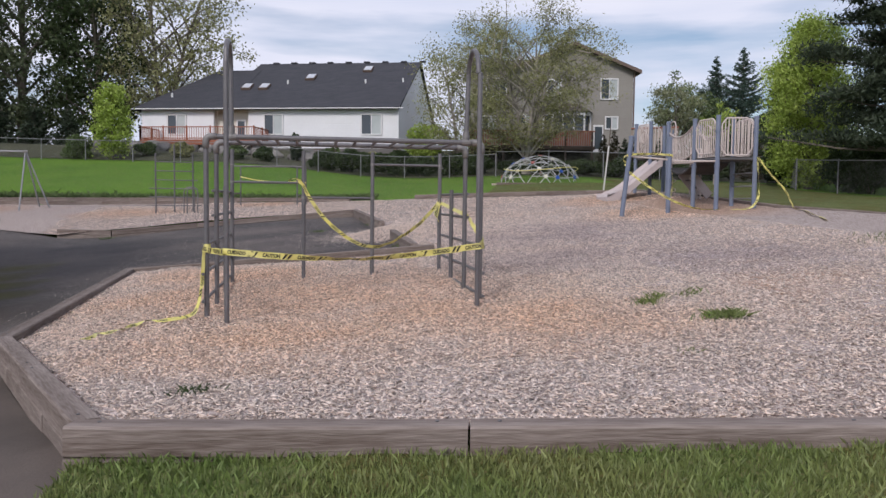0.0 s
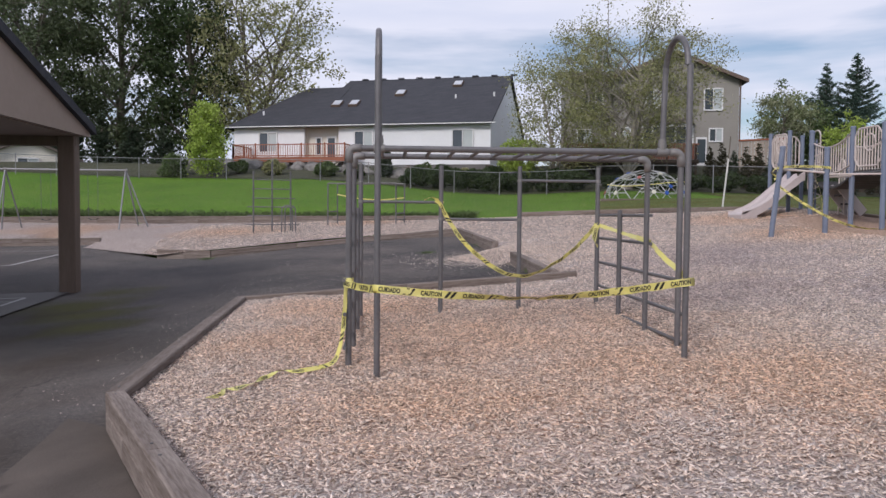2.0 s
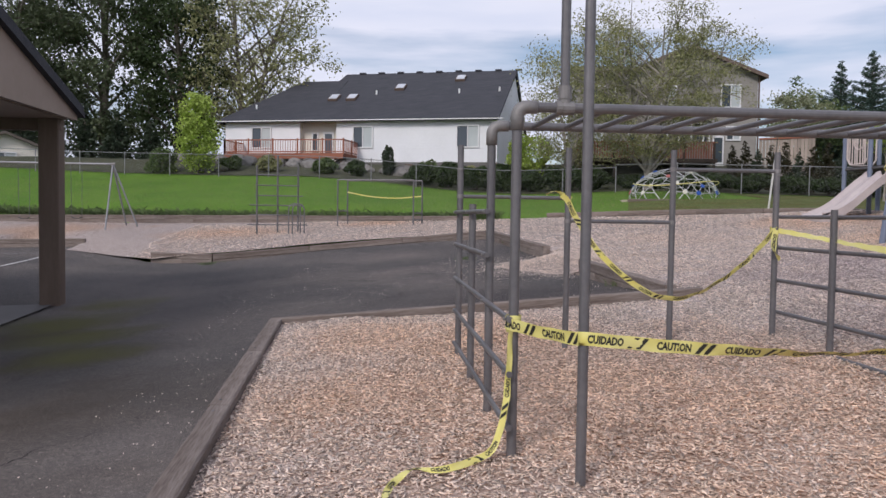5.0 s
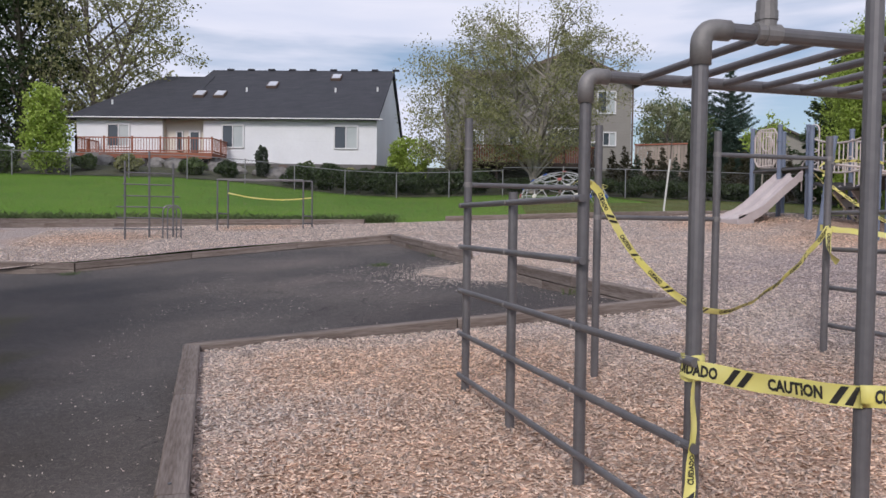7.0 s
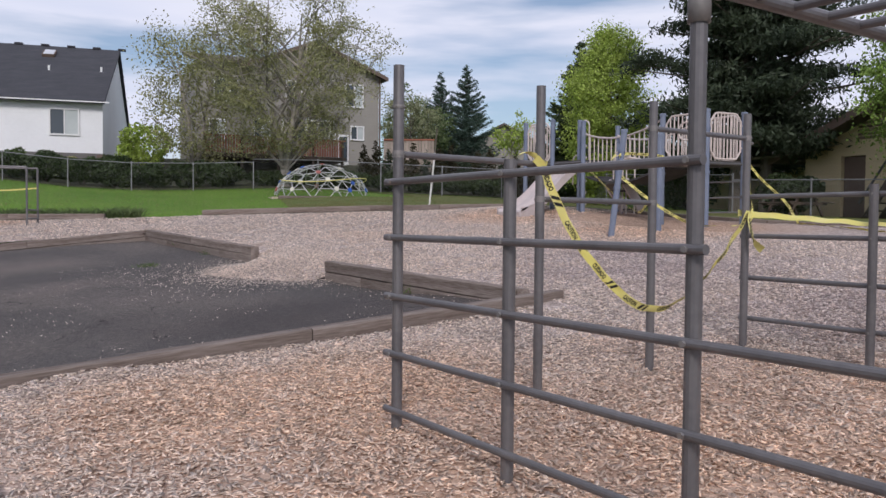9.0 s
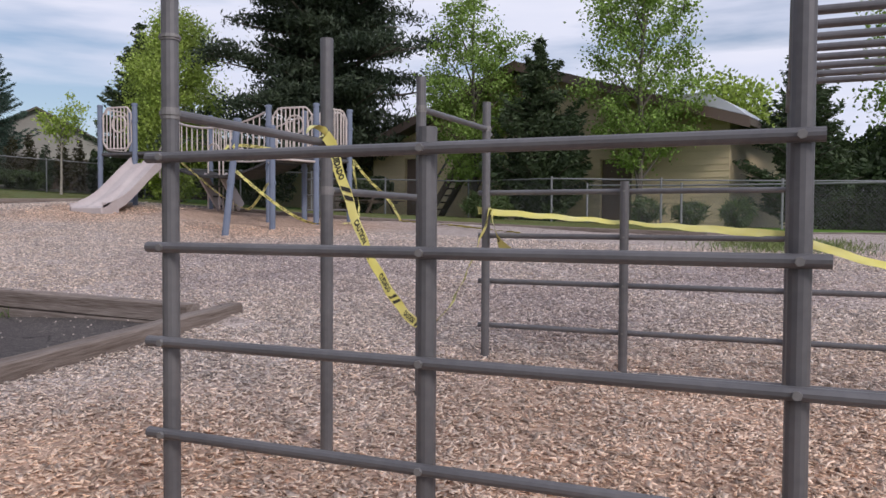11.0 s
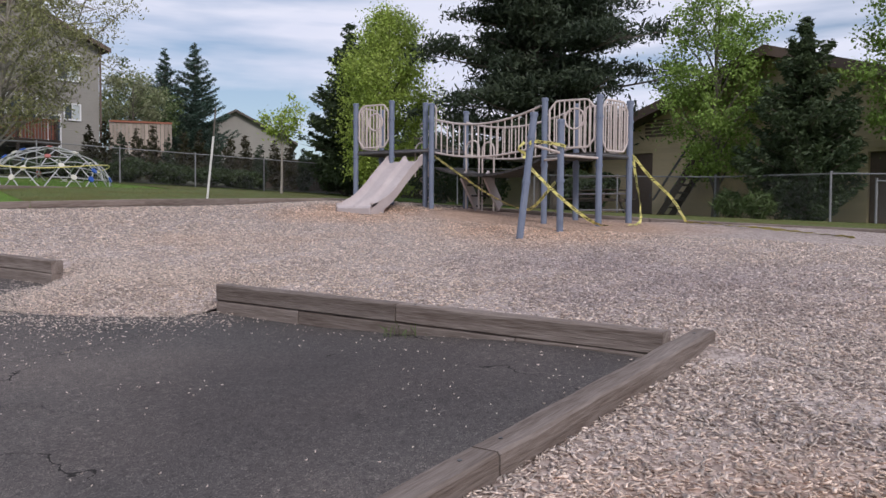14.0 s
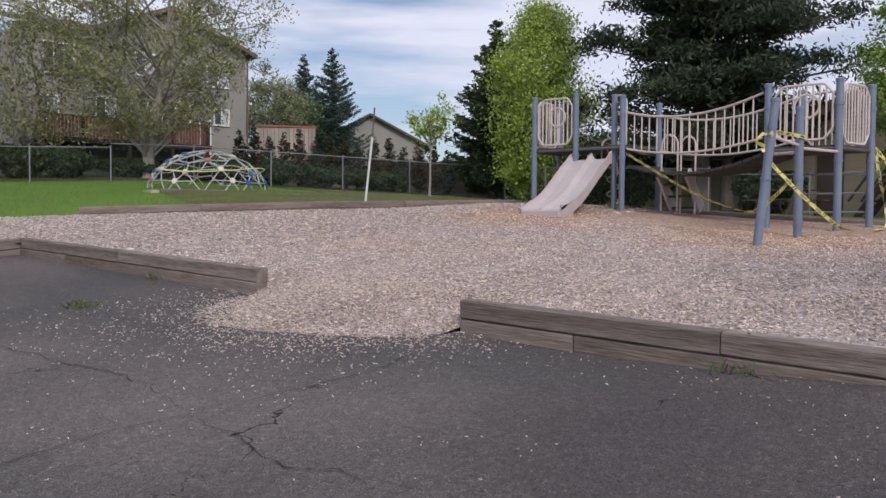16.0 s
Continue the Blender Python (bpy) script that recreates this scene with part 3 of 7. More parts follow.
sheet("ground_dirt", DIRT_STRIP, 0.2, lambda x, y: asphalt_z(x, y) + 0.032, DIRT, 0.012, "bare brown dirt and litter beside the timbers", "soil")
BED = [(14.45, 6.0), (13.55, 9.5), (13.85, 14.0), (13.5, 18.2), (22.3, 17.0), (21.5, 10.7), (19.0, 6.6), (19.3, 2.8), (14.75, 2.5)]
sheet("ground_bed", BED, 0.5, lambda x, y: lawn_z(x, y) + 0.03, VERGE_TURF, 0.03, "thin brownish turf between the chips and the fence", "grass")
THIN_TURF = [(8.4, 23.4), (10.6, 22.2), (13.6, 18.5), (22.3, 17.2), (23.2, 24.0), (26.2, 30.2), (17.2, 34.6), (16.8, 29.0), (10.6, 30.1)]
sheet("ground_thin_turf", THIN_TURF, 0.5, lambda x, y: lawn_z(x, y) + 0.02, VERGE_TURF, 0.02, "thin brownish turf along the fence by the dome", "grass")
SLAB = [(-7.3, -0.5), (-7.3, 11.9), (-21, 11.9), (-21, -0.5)]
sheet("pavement_slab", SLAB, 0.8, lambda x, y: asphalt_z(x, y) + 0.035, CONCRETE, 0.0, "grey concrete slab under the picnic shelter", "concrete slab")

# ---- timber edging ----


def edging(points, tops, width=0.17, height=0.17, layers=2, ends=(0, 0)):
    """One run of stacked landscape timbers between two plan points."""
    (x0, y0), (x1, y1) = points
    a, b = Vector((x0, y0, tops[0])), Vector((x1, y1, tops[1]))
    length = (b - a).length
    th = empty("timber_edging", (0, 0, 0))
    pieces = max(1, round(length / 2.6))
    d = (b - a).normalized()
    for k in range(layers):
        shift = 0.0 if k % 2 == 0 else 0.5 / pieces
        cuts = [0.0] + [c for c in (i / pieces + shift for i in range(pieces + 1)) if 0.04 < c < 0.96] + [1.0]
        for c0, c1 in zip(cuts, cuts[1:]):
            seg = (c1 - c0) * length - 0.012
            n = max(2, int(seg / 0.3))
            side = Vector((-d.y, d.x, 0)).normalized()
            up = Vector((0, 0, 1))
            ch = 0.014
            prof = [(-width / 2 + ch, 0), (width / 2 - ch, 0), (width / 2, -ch), (width / 2, -height + ch), (width / 2 - ch, -height), (-width / 2 + ch, -height), (-width / 2, -height + ch), (-width / 2, -ch)]
            vs, fs = [], []
            jog = random.uniform(-0.006, 0.006)
            for i in range(n + 1):
                p = a + d * (c0 * length + 0.006 + seg * i / n)
                for u, w in prof:
                    wob = noise.noise((p.x * 3 + u * 9, p.y * 3 + w * 9, k * 7.0)) * 0.007
                    vs.append(p + side * (u + wob + jog - 0.004 * k) + up * (w + wob * 0.8 - k * (height + 0.004)))
            for i in range(n):
                fs += [(i * 8 + q, i * 8 + (q + 1) % 8, (i + 1) * 8 + (q + 1) % 8, (i + 1) * 8 + q) for q in range(8)]
            fs += [tuple(range(8))[::-1], tuple(range(n * 8, n * 8 + 8))]
            start = a + d * (c0 * length)
            local = Matrix.Translation(start) @ Matrix((d, side, d.cross(side))).transposed().to_4x4()
            back = local.inverted()
            beam = mesh_object("beam", [back @ v for v in vs], fs, TIMBER, th)
            beam.matrix_world = local
            if k == 0 and seg > 0.8:
                for s_at in (0.16, seg - 0.16):
                    Build().disc((s_at, 0.02, 0.001), (0, 0, 1), 0.011, 0.008, 8).make("spike", DARK_STEEL, beam)
    return tagged(th, "weathered grey-brown landscape timbers edging the wood chips", "timber edging", "timbers edging the chips")


RUNS = [
    ((-0.07, -5.17), (4.16, -6.07), 0.165, 0.285, 2),
    ((4.16, -6.07), (10.0, -7.3), 0.285, 0.53, 2),
    ((0.0, -5.08), (-1.98, -0.74), 0.16, -0.10, 2),
    ((-1.98, -0.74), (-2.13, 5.85), -0.10, 0.035, 2),
    ((-2.21, 5.93), (3.59, 5.60), 0.03, 0.518, 2),
    ((3.22, 5.76), (3.30, 10.64), 0.53, 0.61, 2),
    ((3.27, 13.8), (2.84, 20.0), 0.75, 0.99, 2),
    ((2.84, 20.06), (-5.57, 19.13), 0.99, 0.19, 2),
    ((-5.57, 19.13), (-7.4, 19.4), 0.19, 0.22, 2),
    ((-10.7, 23.4), (-16.5, 23.5), 0.46, 0.36, 2),
    ((-16.5, 23.5), (-34, 24.2), 0.36, -0.2, 2),
    ((2.9, 25.5), (-2.15, 28.0), 1.42, 1.36, 2),
    ((-2.15, 28.0), (-14.7, 31.1), 1.36, 1.22, 2),
    ((-14.7, 31.1), (-34, 34.5), 1.22, 1.0, 2),
    ((5.67, 24.6), (10.4, 22.0), 1.58, 1.78, 2),
    ((10.4, 22.0), (13.35, 18.2), 1.78, 1.85, 2),
    ((13.35, 18.2), (13.7, 14.0), 1.85, 1.62, 1),
    ((13.7, 14.0), (13.4, 9.5), 1.62, 1.36, 2),
    ((13.4, 9.5), (14.3, 6.0), 1.36, chip_z(14.3, 6.0) + 0.05, 2),
    ((14.3, 6.0), (14.6, 2.5), chip_z(14.3, 6.0) + 0.05, chip_z(14.6, 2.5) + 0.05, 2),
    ((14.6, 2.5), (15.2, -2.0), chip_z(14.6, 2.5) + 0.05, chip_z(15.2, -2.0) + 0.05, 2),
]
for p, q, za, zb, lay in RUNS:
    edging((p, q), (za, zb), layers=lay)

# ---- the big climbing frame ----


def climbing_frame():
    th = empty("climbing_frame", (0, 0, 0))
    g = chip_z
    R = 0.031

    def post(x, y, top, name="post"):
        b = Build().tube([(x, y, g(x, y) - 0.12), (x, y, top)], R, 14)
        return b.make(name, GALV, th, smooth=False)

    def collar(x, y, z, axis="z", r=0.042, h=0.09):
        d = {"x": (1, 0, 0), "y": (0, 1, 0), "z": (0, 0, 1)}[axis]
        b = Build().disc((x, y, z), d, r, h, 14)
        b.disc((x, y, z), d, r + 0.004, h * 0.3, 14)
        b.make("pipe_fitting", FITTING, th)

    H = 2.10
    for x in (0.0, 3.295):
        for y in (0.0, 1.025):
            post(x, y, H - 0.05)
            # elbow down into the post
            sx = 1 if x == 0 else -1
            pts = arc((x + sx * 0.06, y, H - 0.06), 0.06, 180, 90, ((sx, 0, 0), (0, 0, 1)), 6)
            Build().tube([(x, y, H - 0.14)] + pts + [(x + sx * 0.12, y, H)], 0.041, 14).make("elbow", FITTING, th, smooth=True)
        post(x, 2.075, 1.54, "short_post")
        post(x - (0.02 if x else 0), 3.085, 2.135)
        side = -0.045 if x == 0 else 0.045
        for z, y0, y1 in ((1.472, 0.97, 3.16), (1.154, 0.95, 3.16), (0.816, -0.07, 3.16), (0.486, -0.08, 3.16), (0.16, -0.08, 3.16)):
            if x and z < 0.3:
                z = 0.2
            Build().tube([(x + side * 0.75, y1, z), (x + side * 0.75, y0, z)], 0.0195, 12).make("ladder_rung", GALV, th)
            for yy in (0.0, 1.025, 2.075, 3.085):
                if y0 - 0.02 <= yy <= y1 and z > 0.3:
                    b = Build().tube([(x + side * 1.35, yy, z), (x - side * 0.8, yy, z)], 0.008, 8)
                    b.disc((x + side * 1.32, yy, z), (1, 0, 0), 0.013, 0.012, 6)
                    b.make("bolt", FITTING, th)
    for y in (0.0, 1.025):
        Build().tube([(0.1, y, H), (3.195, y, H)], R, 14).make("overhead_rail", GALV, th)
    for i in range(12):
        x = 0.31 + 0.243 * i
        Build().tube([(x, -0.02, H), (x, 1.045, H)], 0.019, 12).make("overhead_rung", GALV, th)
    # exit poles that arch over to the front rail
    for x, yb, xr in ((0.286, -0.555, 0.29), (3.14, -0.605, 3.10)):
        r = -yb / 2
        pts = [(x, yb, g(x, yb) - 0.15), (x, yb, 3.16 - r)] + [tuple(p) for p in arc(((x + xr) / 2, -r, 3.16 - r), r, 180, 0, ((0, 1, 0), (0, 0, 1)), 12)] + [(xr, 0, 2.1)]
        Build().tube(pts, 0.029, 14).make("arched_pole", GALV, th)
        collar(xr, 0, 2.17, "z", 0.04, 0.12)
        collar(xr, 0, H, "x", 0.042, 0.11)
    # back row with chinning bars
    for x in (1.097, 2.185):
        post(x, 3.11, 2.135)
    for (xa, ya), (xb, yb), z in (((0, 3.085), (1.097, 3.11), 1.63), ((1.097, 3.11), (2.185, 3.11), 1.40), ((2.185, 3.11), (3.275, 3.085), 1.94)):
        Build().tube([(xa, ya, z), (xb, yb, z)], 0.0195, 12).make("chinning_bar", GALV, th)
        collar(xa, ya, z, "z", 0.034, 0.04)
        collar(xb, yb, z, "z", 0.034, 0.04)
    for x in (0, 3.295):
        for z in (1.90,):
            collar(x, 3.085, z, "z", 0.036, 0.02)
    tagged(th, "grey galvanised pipe climbing frame with monkey bars", "climbing frame")


climbing_frame()


# ---- caution tape ----


def word_mesh(text):
    cu = bpy.data.curves.new("word", "FONT")
    cu.body, cu.size, cu.resolution_u, cu.offset = text, 1.0, 2, 0.045
    ob = bpy.data.objects.new("word", cu)
    scene.collection.objects.link(ob)
    bpy.context.view_layer.update()
    me = ob.evaluated_get(bpy.context.evaluated_depsgraph_get()).to_mesh()
    vs = np.array([v.co[:] for v in me.vertices])
    fs = [list(p.vertices) for p in me.polygons]
    bpy.data.objects.remove(ob)
    lo, hi = vs.min(0), vs.max(0)
    return [((x - lo[0]) / (hi[1] - lo[1]), (y - lo[1]) / (hi[1] - lo[1])) for x, y, z in vs], fs, (hi[0] - lo[0]) / (hi[1] - lo[1])


WORDS = [word_mesh("CUIDADO"), word_mesh("CAUTION")]


def tape(points, lean, width=0.074, lettered=True, label="yellow caution tape with black lettering tied between the posts", start=0.0):
    """A ribbon along a smooth line; lean: at each point, the degrees by which its face turns from upright about its run."""
    pts = [Vector(p) for p in points]
    n = len(pts)
    # dense, smooth line
    line, tilt = [], []
    for i in range(n - 1):
        p0, p1, p2, p3 = pts[max(i - 1, 0)], pts[i], pts[i + 1], pts[min(i + 2, n - 1)]
        m = max(3, int((p2 - p1).length / 0.035))
        for k in range(m):
            t = k / m
            line.append(0.5 * ((2 * p1) + (p2 - p0) * t + (2 * p0 - 5 * p1 + 4 * p2 - p3) * t * t + (3 * p1 - p0 - 3 * p2 + p3) * t ** 3))
            tilt.append(lean[i] + (lean[i + 1] - lean[i]) * t)
    line.append(pts[-1])
    tilt.append(lean[-1])
    axes, dist = [], [0.0]
    for i, p in enumerate(line):
        d = (line[min(i + 1, len(line) - 1)] - line[max(i - 1, 0)]).normalized()
        up = Vector((0, 0, 1)) - d * d.z
        up = up.normalized() if up.length > 0.05 else Vector((d.y, -d.x, 0)).normalized()
        out = d.cross(up)
        a = radians(tilt[i]) + 0.10 * noise.noise((p.x * 4, p.y * 4, p.z * 4))
        axes.append((up * math.cos(a) + out * math.sin(a), out * math.cos(a) - up * math.sin(a)))
        if i:
            dist.append(dist[-1] + (p - line[i - 1]).length)

    def place(s, w, off):
        s = min(max(s, 0.0), dist[-1] - 1e-6)
        i = int(np.searchsorted(dist, s, side="right")) - 1
        i = min(i, len(line) - 2)
        t = (s - dist[i]) / max(1e-6, dist[i + 1] - dist[i])
        c = line[i].lerp(line[i + 1], t)
        u = axes[i][0].lerp(axes[i + 1][0], t)
        o = axes[i][1].lerp(axes[i + 1][1], t)
        curl = 0.006 * math.sin(s * 23) * (w * 2) ** 2
        return c + u * (w * width) + o * (off + curl)

    vs, fs = [], []
    rows = 5
    for off in (0.0004, -0.0004):
        for i in range(len(line)):
            vs += [place(dist[i], q / (rows - 1) - 0.5, off) for q in range(rows)]
    half = len(line) * rows
    for i in range(len(line) - 1):
        for q in range(rows - 1):
            a = i * rows + q
            fs += [(a, a + rows, a + rows + 1, a + 1), (half + a, half + a + 1, half + a + rows + 1, half + a + rows)]
    ob = mesh_object("caution_tape", vs, fs, TAPE, smooth=True)
    tagged(ob, label, "caution tape", "caution tape round the play equipment")
    if lettered:
        ink = Build()
        h = 0.64
        s, k = start, 0
        while s < dist[-1] - 0.1:
            wv, wf, wide = WORDS[k % 2]
            span = wide * h * width * 0.72
            if s + span < dist[-1]:
                for off in (0.0022, -0.0022):
                    ink.add([place(s + (x if off > 0 else wide - x) * h * width * 0.72, (y - 0.5) * h, off) for x, y in wv], wf)
            s += span + 0.022
            for b in range(2):
                if s + 0.07 < dist[-1]:
                    for off in (0.002, -0.002):
                        ink.add([place(s, -0.42, off), place(s + 0.026, -0.42, off), place(s + 0.066, 0.42, off), place(s + 0.04, 0.42, off)], [(0, 1, 2, 3)])
                s += 0.05
            s += max(0.02, 0.385 - span - 0.022 - 0.1)
            k += 1
        ink.make("lettering", TAPE_INK, ob, "black words and slanted bars")["kind"] = "stuff"
    return ob


C = chip_z
tape([(-0.03, 0.04, 0.80), (-0.04, -0.04, 0.79), (0.12, -0.30, 0.775), (0.25, -0.555, 0.78), (0.30, -0.592, 0.785), (0.9, -0.60, 0.735), (1.7, -0.61, 0.705), (2.4, -0.63, 0.76), (3.14, -0.645, 0.86), (3.19, -0.6, 0.86), (3.26, -0.2, 0.86), (3.335, -0.03, 0.87), (3.34, 0.03, 0.88)], [0, 0, 10, 0, 0, 10, 75, 20, 0, 0, 0, 0, 0], start=0.0)
tape([(3.34, 0.02, 0.90), (3.345, 0.5, 1.0), (3.34, 1.0, 1.16), (3.33, 1.06, 1.18), (3.32, 2.0, 1.25), (3.30, 3.04, 1.33), (3.24, 3.13, 1.34)], [0, 40, 0, 0, 65, 30, 0], width=0.055, lettered=False, label="pale yellow caution tape stretched along the ladder end")
tape([(1.02, 3.07, 1.66), (1.09, 3.07, 1.60), (1.16, 3.06, 1.45), (1.42, 3.05, 1.08), (1.80, 3.05, 0.76), (2.12, 3.06, 0.63), (2.45, 3.05, 0.68), (2.9, 3.06, 0.96), (3.22, 3.045, 1.30), (3.25, 3.04, 1.36)], [20, 30, 20, 10, 15, 30, 50, 30, 10, 0], width=0.056, start=0.1)
tape([(0.86, 3.06, 1.66), (0.95, 3.10, 1.70), (1.02, 3.06, 1.67), (1.08, 3.14, 1.66), (1.13, 3.08, 1.63)], [40, 90, 20, 60, 0], width=0.036, lettered=False, label="knotted twist of yellow tape round the chinning bar")
tape([(3.26, 3.03, 1.34), (3.22, 3.0, 1.22), (3.20, 2.96, 1.12), (3.24, 2.9, 1.05)], [20, 30, 60, 40], label="loose yellow tape end hanging from the corner post", start=0.05)
tape([(-0.02, -0.045, 0.76), (-0.035, -0.06, 0.55), (-0.05, -0.075, 0.32), (-0.09, -0.08, 0.14), (-0.16, -0.1, C(-0.16, -0.1) + 0.06), (-0.42, -0.26, C(-0.42, -0.26) + 0.04), (-0.62, -0.27, C(-0.62, -0.27) + 0.05), (-0.74, -0.42, C(-0.74, -0.42) + 0.03), (-0.80, -0.66, C(-0.8, -0.66) + 0.04), (-0.92, -0.80, C(-0.92, -0.8) + 0.03), (-1.03, -0.82, C(-1.03, -0.82) + 0.04), (-1.02, -1.0, C(-1.02, -1.0) + 0.03), (-1.12, -1.10, C(-1.12, -1.1) + 0.03)], [0, 20, 50, 30, 30, 25, 110, 30, 120, 40, 110, 30, 100], width=0.042, label="yellow caution tape trailing from the frame over the chips", start=0.3)
for z in (0.775, 0.80):
    tape([(0.045 * math.cos(a) , 0.045 * math.sin(a), z + 0.004 * math.sin(3 * a)) for a in (k * math.pi / 5 for k in range(11))], [0] * 11, lettered=False, label="yellow tape wound tightly round the pipe post")

# ---- play structure with slide and bridge ----


def play_structure():
    th = empty("play_structure", (12, 13, 0))
    inv = th.matrix_world.inverted()

    def put(b, name, mat, parent=None, label="", smooth=False):
        ob = b.make(name, mat, parent or th, label, smooth)
        ob.matrix_parent_inverse = inv
        return ob

    def post(x, y, top, lean=(0, 0), r=0.062):
        z0 = C(x, y) - 0.15
        tx, ty = x + lean[0], y + lean[1]
        b = Build().tube([(x, y, z0), (tx, ty, top - 0.05)], r, 12)
        ob = put(b, "post", BLUE_POST)
        cap = Build().tube([(tx, ty, top - 0.06), (tx, ty, top - 0.012), (tx, ty, top)], r + 0.009, 12, taper=[1, 1, 0.8])
        c = cap.make("post_cap", BLUE_POST, ob)
        for z in (top - 0.42, (z0 + top) / 2 - 0.02):
            f = (z - z0) / (top - z0)
            k = Build().disc((x + lean[0] * f, y + lean[1] * f, z), (0, 0, 1), r + 0.012, 0.055, 12)
            k.make("clamp", BLUE_POST, ob)

    A, B, Cc, A2, C2 = (12.3, 16.45), (12.38, 15.42), (12.5, 14.36), (13.35, 16.5), (13.4, 14.0)
    F, G, H, F2 = (11.75, 11.1), (11.84, 9.98), (12.79, 9.74), (12.8, 10.9)
    for p, top in ((A, 4.08), (B, 4.08), (Cc, 3.95), (A2, 4.05), (C2, 3.85), (F, 3.72), (G, 3.71), (H, 3.69), (F2, 3.72)):
        post(*p, top)
    post(12.62, 14.62, 4.0)
    post(10.58, 10.18, 3.12)
    post(9.34, 10.34, 3.12, (0.16, -0.18))
    # decks
    def deck(corners, z):
        b = Build().prism(corners, z - 0.06, z)
        put(b, "deck", DECK_RUBBER)
        lip = Build()
        for p, q in zip(corners, corners[1:] + corners[:1]):
            lip.tube([(*p, z - 0.06), (*q, z - 0.06)], 0.03, 6)
        put(lip, "deck_rim", DARK_STEEL)
    deck([A, Cc, C2, A2], 2.93)
    deck([F, G, H, F2], 2.62)

    # barred panels with a curved outline
    def panel(p, q, z0, z1, n, ring=False):
        p, q = Vector((*p, 0)), Vector((*q, 0))
        d = (q - p).normalized()
        L = (q - p).length
        a, b_ = 0.10, L - 0.10

        def edge(s, top):
            t = (s - a) / (b_ - a)
            e = min(1.0, min(t, 1 - t) / 0.16)
            return (z1 - 0.17 * (1 - e) ** 1.2) if top else (z0 + 0.17 * (1 - e) ** 1.2)
        outline = [p + d * (a + (b_ - a) * k / 14) + Vector((0, 0, edge(a + (b_ - a) * k / 14, True))) for k in range(15)]
        outline += [p + d * (a + (b_ - a) * k / 14) + Vector((0, 0, edge(a + (b_ - a) * k / 14, False))) for k in range(14, -1, -1)]
        ob = put(Build().tube(outline, 0.022, 8, closed=True), "panel_frame", BEIGE_PIPE)
        for k in range(1, n):
            s = a + (b_ - a) * k / n
            c = p + d * s
            bar = Build().tube([c + Vector((0, 0, edge(s, False))), c + Vector((0, 0, edge(s, True)))], 0.0155, 8)
            bar.make("bar", BEIGE_PIPE, ob)
        if ring:
            c = p + d * L * 0.55 + Vector((0, 0, (z0 + z1) / 2 + 0.1))
            pts = [c + d * 0.2 * math.cos(t) + Vector((0, 0, 0.2 * math.sin(t))) for t in (2 * math.pi * k / 16 for k in range(16))]
            Build().tube(pts, 0.02, 8, closed=True).make("ring", BEIGE_PIPE, ob)
        for z in (z0 + 0.25, z1 - 0.25):
            for s0, s1 in ((0, a), (b_, L)):
                Build().tube([p + d * s0 + Vector((0, 0, z)), p + d * s1 + Vector((0, 0, z))], 0.014, 8).make("bracket", BEIGE_PIPE, ob)
    panel(A, B, 3.0, 4.0, 8, True)
    panel(A2, A, 3.0, 4.0, 7)
    panel(F, G, 2.72, 3.64, 9, True)
    panel(G, H, 2.66, 3.64, 9)
    panel(H, F2, 2.66, 3.64, 9)
    # double slide
    def slide():
        prof = []
        for k in range(19):
            t = k / 18
            x = 12.42 - 1.85 * t
            z = 1.55 + 1.06 * (1 - smoothstep(-0.04, 0.94, t ** 0.88)) + 0.06 * math.exp(-((t - 0.03) / 0.05) ** 2)
            prof.append((x, z))
        ys = np.linspace(14.55, 15.52, 25)

        def lip(y):
            u = (y - 14.55) / 0.97
            side = max(math.exp(-((u - 0.0) / 0.05) ** 2), math.exp(-((u - 1.0) / 0.05) ** 2), 0.85 * math.exp(-((u - 0.5) / 0.045) ** 2))
            return 0.16 * side
        vs, fs = [], []
        n = len(ys)
        for off in (0.0, -0.05):
            for k, (x, z) in enumerate(prof):
                end = 1 - 0.75 * smoothstep(15, 18, k)
                for y in ys:
                    vs.append((x, y, z + lip(y) * end + off))
        m = len(prof)
        for k in range(m - 1):
            for j in range(n - 1):
                a = k * n + j
                fs += [(a, a + 1, a + n + 1, a + n), (m * n + a, m * n + a + n, m * n + a + n + 1, m * n + a + 1)]
        for k in range(m - 1):
            for j in (0, n - 1):
                a = k * n + j
                fs.append((a, a + n, m * n + a + n, m * n + a))
        for j in range(n - 1):
            for k in (0, m - 1):
                a = k * n + j
                fs.append((a, a + 1, m * n + a + 1, m * n + a))
        b = Build().add(vs, fs)
        ob = put(b, "slide", SLIDE_PLASTIC, None, "faded mauve plastic double slide", True)
        # skirts and foot
        for y in (14.55, 15.52):
            row = [(x, yy, z + 0.1) for yy in (y, y + 0.02) for x, z in prof] + [(x, yy, max(z - 0.10, 1.45)) for yy in (y, y + 0.02) for x, z in prof]
            s = Build().add(row, [f for k in range(m - 1) for f in ((k, k + 1, 2 * m + k + 1, 2 * m + k), (3 * m + k, 3 * m + k + 1, m + k + 1, m + k), (k, m + k, m + k + 1, k + 1), (2 * m + k, 2 * m + k + 1, 3 * m + k + 1, 3 * m + k))])
            s.make("slide_skirt", SLIDE_PLASTIC, ob)
        Build().block((10.8, 15.035, 1.47), (0.5, 0.96, 0.2), 0.04).make("slide_foot", SLIDE_PLASTIC, ob)
    slide()

